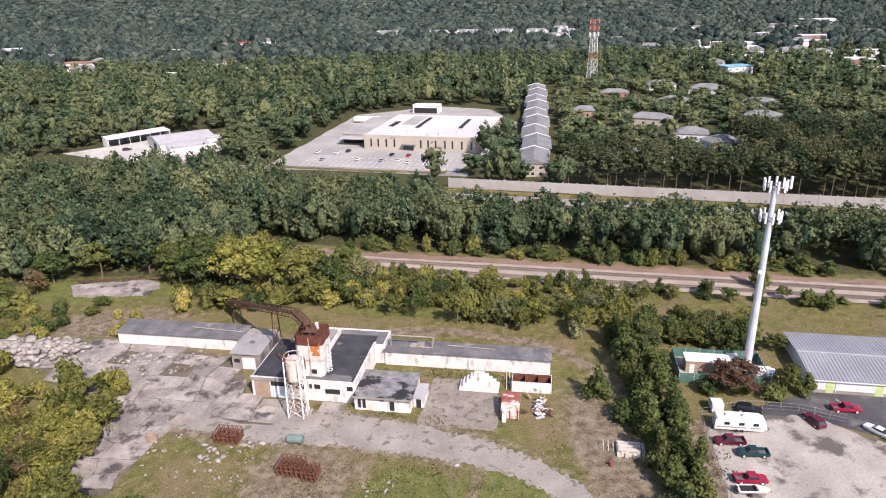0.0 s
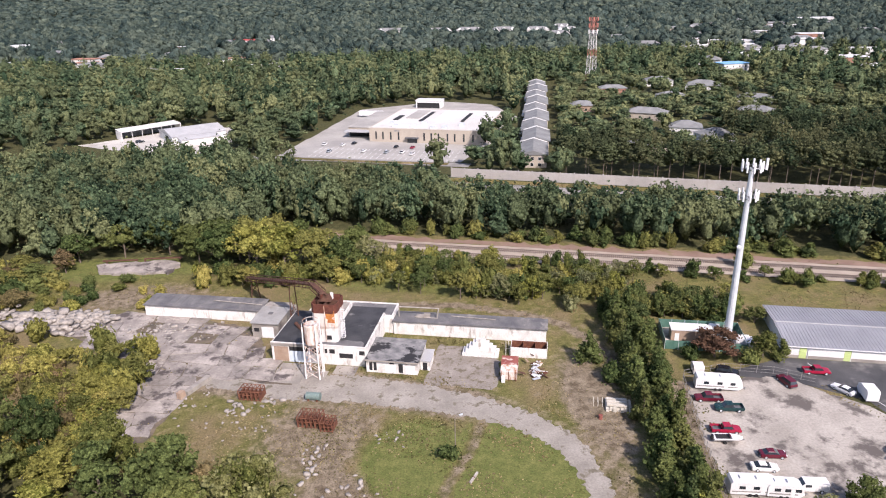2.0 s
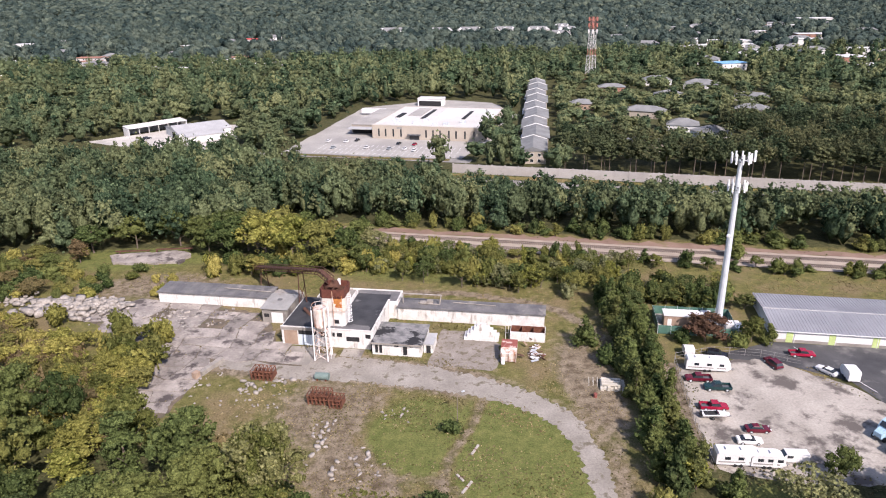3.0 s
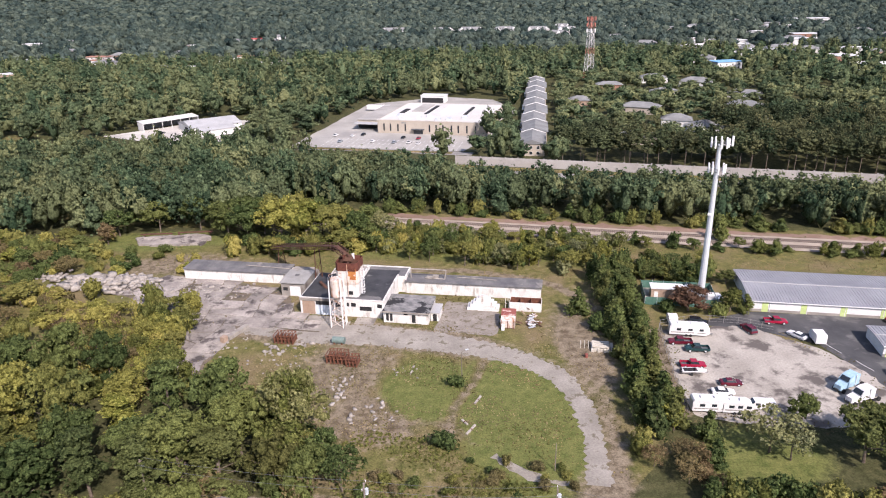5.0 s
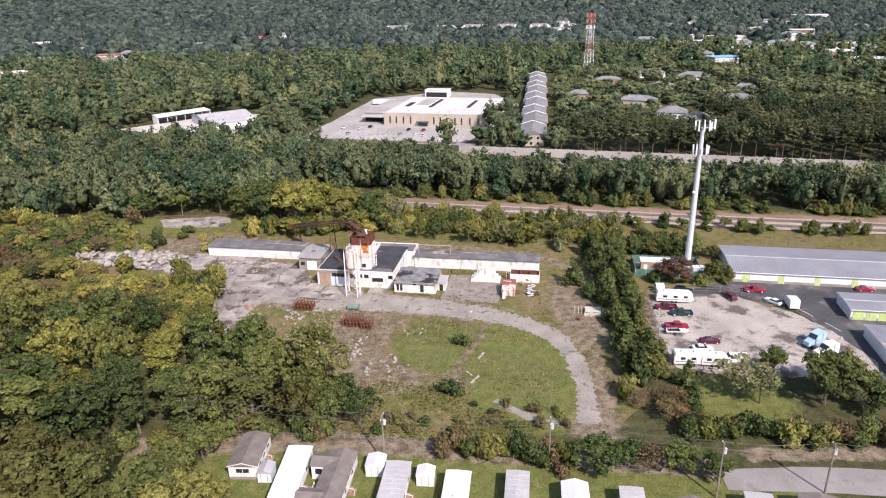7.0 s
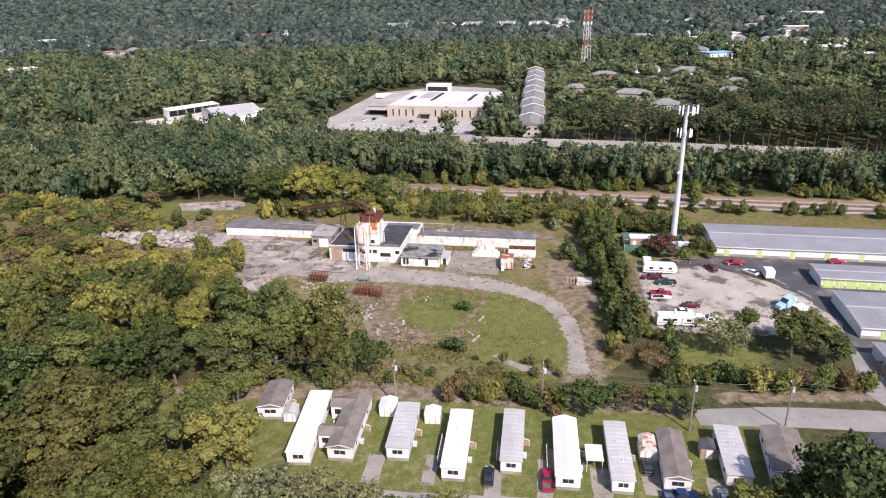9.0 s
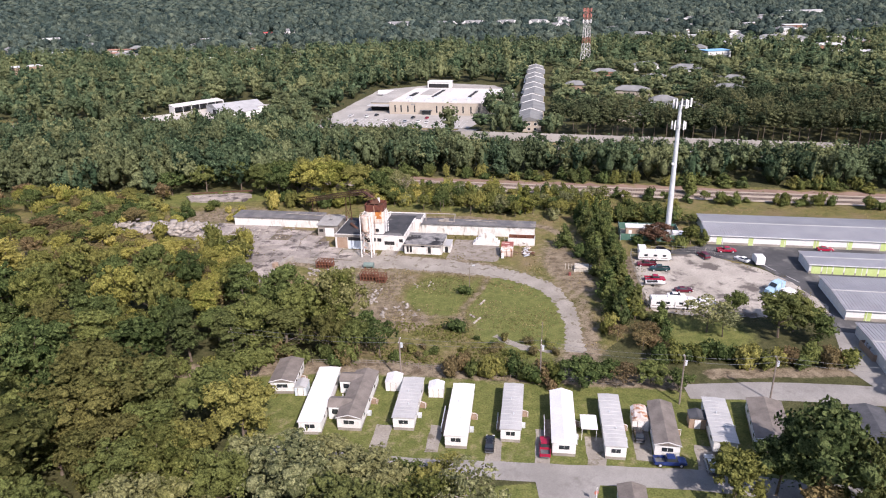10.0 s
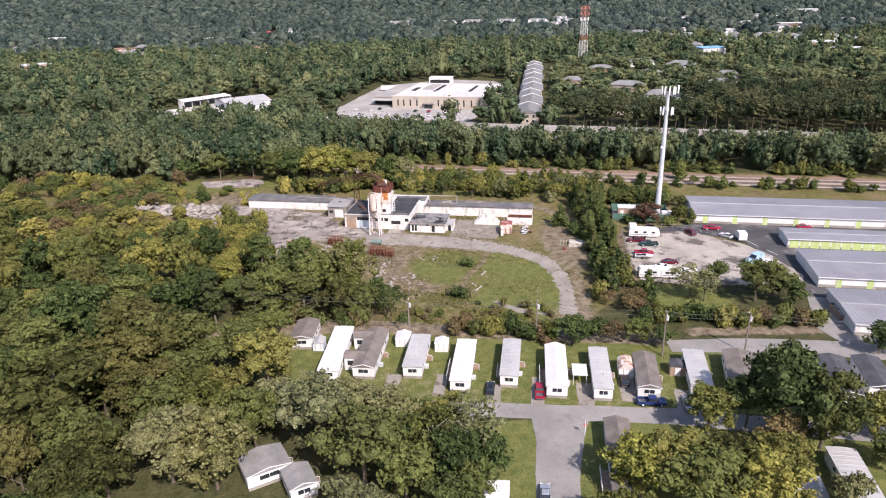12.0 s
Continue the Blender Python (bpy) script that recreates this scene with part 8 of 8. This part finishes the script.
    for row in range(3):
        ln = Geo()
        for k in range(26):
            ln.box(k * 3.0, k * 3.0 + 0.18, 0, 5.0, 0, 0.01)
        o = structure("parking_lines", ln, line_paint, "white parking bay lines", "road marking")
        o.matrix_basis = pose(-50 + row * 2, 391 + row * 8 - 12, 0.07, 0, 0, -16)
    structure("lot_verge", strip([(-58, 377), (-20, 364.5), (20, 354)], [4, 4, 4], 0.09, 0.4, 3, 31), weed_leaf, "strip of mown grass before the car park", "verge")


factory()


def gabled(name, x, y, ln, wd, h, turn, roof, wall, label, category, group, windows=4, rise=None):
    b = thing(name, x, y, 0, turn, label, category, group)
    rise = wd * 0.24 if rise is None else rise
    part("wall", Geo().box(-ln / 2, ln / 2, -wd / 2, wd / 2, 0, h), wall, b)
    e = 0.6
    lo, hi = [(-ln / 2 - e, -wd / 2 - e, h), (ln / 2 + e, -wd / 2 - e, h), (ln / 2 + e, wd / 2 + e, h), (-ln / 2 - e, wd / 2 + e, h)], None
    k = min(ln / 2 - 0.5, wd / 2) if rise > 0.8 else 0.2
    hi = [(-ln / 2 + k, -0.1, h + rise), (ln / 2 - k, -0.1, h + rise), (ln / 2 - k, 0.1, h + rise), (-ln / 2 + k, 0.1, h + rise)] if rise > 0.8 else [(px, py, h + 0.5) for px, py, _ in lo]
    part("roof", Geo().loft([lo, hi]), roof, b)
    n = windows
    for k in range(n):
        x0 = -ln / 2 + (k + 0.5) * ln / n - 0.6
        for z0 in ([1.0, 4.0] if h > 5.8 else [1.0]):
            part("window", Geo().box(x0, x0 + 1.2, -wd / 2 - 0.05, -wd / 2, z0, z0 + 1.4), glass, b)
    return b


for x, y, ln, wd, h, turn, roof, wall in HOUSES:
    flat = roof in (white_metal, red_roof, brick, blue_roof)
    gabled("warehouse" if flat and ln > 30 else "house", x, y, ln, wd, h, turn, roof, wall, "pale flat-roofed building among the trees" if flat else "grey hip-roofed apartment house among the trees", "building" if flat else "house", "far buildings" if flat else "apartment houses", 4, 0.5 if flat else None)
for x, y, ln, wd, h, turn in APARTMENTS:
    b = gabled("apartment_block", x, y, ln, wd, h, turn, shingle_pale, white_siding, "long white apartment block above the far trees", "apartment block", "white apartment blocks", 8, 5)
    for k in (-0.35, 0.0, 0.35):
        part("dormer", Geo().loft([[(k * ln - 4, -wd / 2 - 1, h), (k * ln + 4, -wd / 2 - 1, h), (k * ln + 4, 0, h), (k * ln - 4, 0, h)], [(k * ln - 0.2, -wd / 2 - 1, h + 4), (k * ln + 0.2, -wd / 2 - 1, h + 4), (k * ln + 0.2, 0, h + 4), (k * ln - 0.2, 0, h + 4)]]), white_siding, b)


def terrace():
    """Stepped row of flats with a pale roof, seen end on."""
    a = Vector((58.6, 342.0))
    d = Vector((0.190, 0.982))
    n = 9
    b = thing("terrace_block", a.x, a.y, 0, -math.degrees(math.atan2(d.x, d.y)), "long stepped terrace with pale grey roofs and tan ends", "apartment block")
    for k in range(n):
        y0, y1, off, h = k * 27.5, k * 27.5 + 27.2, (k % 2) * 1.2, 6.0 + 0.5 * (k % 2)
        part("wall", wall_box(Geo(), -6.4 + off, 6.4 + off, y0, y1, h, 0.3), factory_wall, b)
        prof = [(-7.2 + off, h), (7.2 + off, h), (0 + off, h + 2.2)]
        part("roof", Geo().loft([[(p, y1 + 0.3, z) for p, z in prof], [(p, y0 - 0.3, z) for p, z in prof]]), shingle_pale, b)
        part("party_wall", Geo().loft([[(p, y1 + 0.25, z + 0.35) for p, z in prof], [(p, y1 - 0.15, z + 0.35) for p, z in prof]]), white_siding, b)
        part("balcony", Geo().box(-8.0 + off, -6.4 + off, y0 + 5, y0 + 10, 2.8, 3.9).box(-8.0 + off, -6.4 + off, y0 + 16, y0 + 21, 2.8, 3.9), white_siding, b)
    for x0 in (-4.5, -1, 2.5):
        for z0 in (0.8, 3.6):
            opening("window", b, x0, x0 + 1.4, z0, z0 + 1.4, -0.02, white_siding, glass)


terrace()


def depot():
    b = thing("open_shed", -163, 434, 0, 43, "long white open-fronted shed of the depot", "shed")
    part("roof", Geo().loft([[(0, -1, 4.6), (0, -1, 4.9), (0, 8, 5.6), (0, 8, 5.3)], [(36, -1, 4.6), (36, -1, 4.9), (36, 8, 5.6), (36, 8, 5.3)]]), white_metal, b)
    part("rear_wall", Geo().box(0, 36, 7.4, 7.7, 0, 5.2), dark_steel, b)
    part("end_wall", Geo().box(0, 0.3, 0, 7.4, 0, 4.7), white_siding, b)
    part("end_wall", Geo().box(35.7, 36, 0, 7.4, 0, 4.7), white_siding, b)
    for k in range(7):
        part("post", Geo().box(k * 5.95, k * 5.95 + 0.25, -0.6, -0.35, 0, 4.6), white_siding, b)
    c = thing("depot_hall", -136, 428, 0, 32, "white low-pitched depot hall", "warehouse")
    part("wall", wall_box(Geo(), 0, 30, -14, 14, 4.6, 0.3), white_siding, c)
    prof = [(-14.5, 4.6), (14.5, 4.6), (0, 7.0)]
    part("roof", Geo().loft([[(-0.5, p, z) for p, z in prof], [(30.5, p, z) for p, z in prof]]), grey_metal_roof, c)
    part("roller_door", Geo().box(-0.1, -0.01, -6, 0, 0.05, 3.8).box(6, 10, -14.1, -14.01, 0.05, 3.8), dark_inside, c)
    part("front_wing", wall_box(Geo(), 3, 24, -21, -14, 3.4, 0.3), white_siding, c)
    part("wing_roof", Geo().loft([[(2.5, -21.5, 3.4), (24.5, -21.5, 3.4), (24.5, -14, 4.4), (2.5, -14, 4.4)], [(2.5, -21.5, 3.6), (24.5, -21.5, 3.6), (24.5, -14, 4.6), (2.5, -14, 4.6)]]), grey_metal_roof, c)
    car(-150, 426, 40, "suv", car_black, "dark van in the depot yard")


depot()


def lattice():
    b = thing("lattice_tower", 160, 625, 0, 15, "tall red and white lattice radio tower", "tower")
    H, w0, w1 = 52.0, 3.4, 1.7
    n = 10
    for k in range(n):
        z0, z1 = H * k / n, H * (k + 1) / n
        a, c = w0 + (w1 - w0) * k / n, w0 + (w1 - w0) * (k + 1) / n
        g = Geo()
        pa = [(-a, -a), (a, -a), (a, a), (-a, a)]
        pc = [(-c, -c), (c, -c), (c, c), (-c, c)]
        for i in range(4):
            j = (i + 1) % 4
            g.rod((*pa[i], z0), (*pc[i], z1), 0.17, n=5).rod((*pa[i], z0), (*pc[j], z1), 0.075, n=4).rod((*pa[j], z0), (*pc[i], z1), 0.075, n=4).rod((*pc[i], z1), (*pc[j], z1), 0.075, n=4)
        part("stage", g, lattice_red if k in (9, 8, 4, 0) else lattice_white, b)
    for z in (49, 44, 39):
        g = Geo()
        for i in range(6):
            q = i * math.tau / 6
            g.box(4.0 * math.cos(q) - 0.4, 4.0 * math.cos(q) + 0.4, 4.0 * math.sin(q) - 0.4, 4.0 * math.sin(q) + 0.4, z, z + 3).rod((0, 0, z + 1), (4.0 * math.cos(q), 4.0 * math.sin(q), z + 1), 0.15, n=4)
        part("antenna_ring", g, lattice_red if z > 40 else lattice_white, b)


lattice()
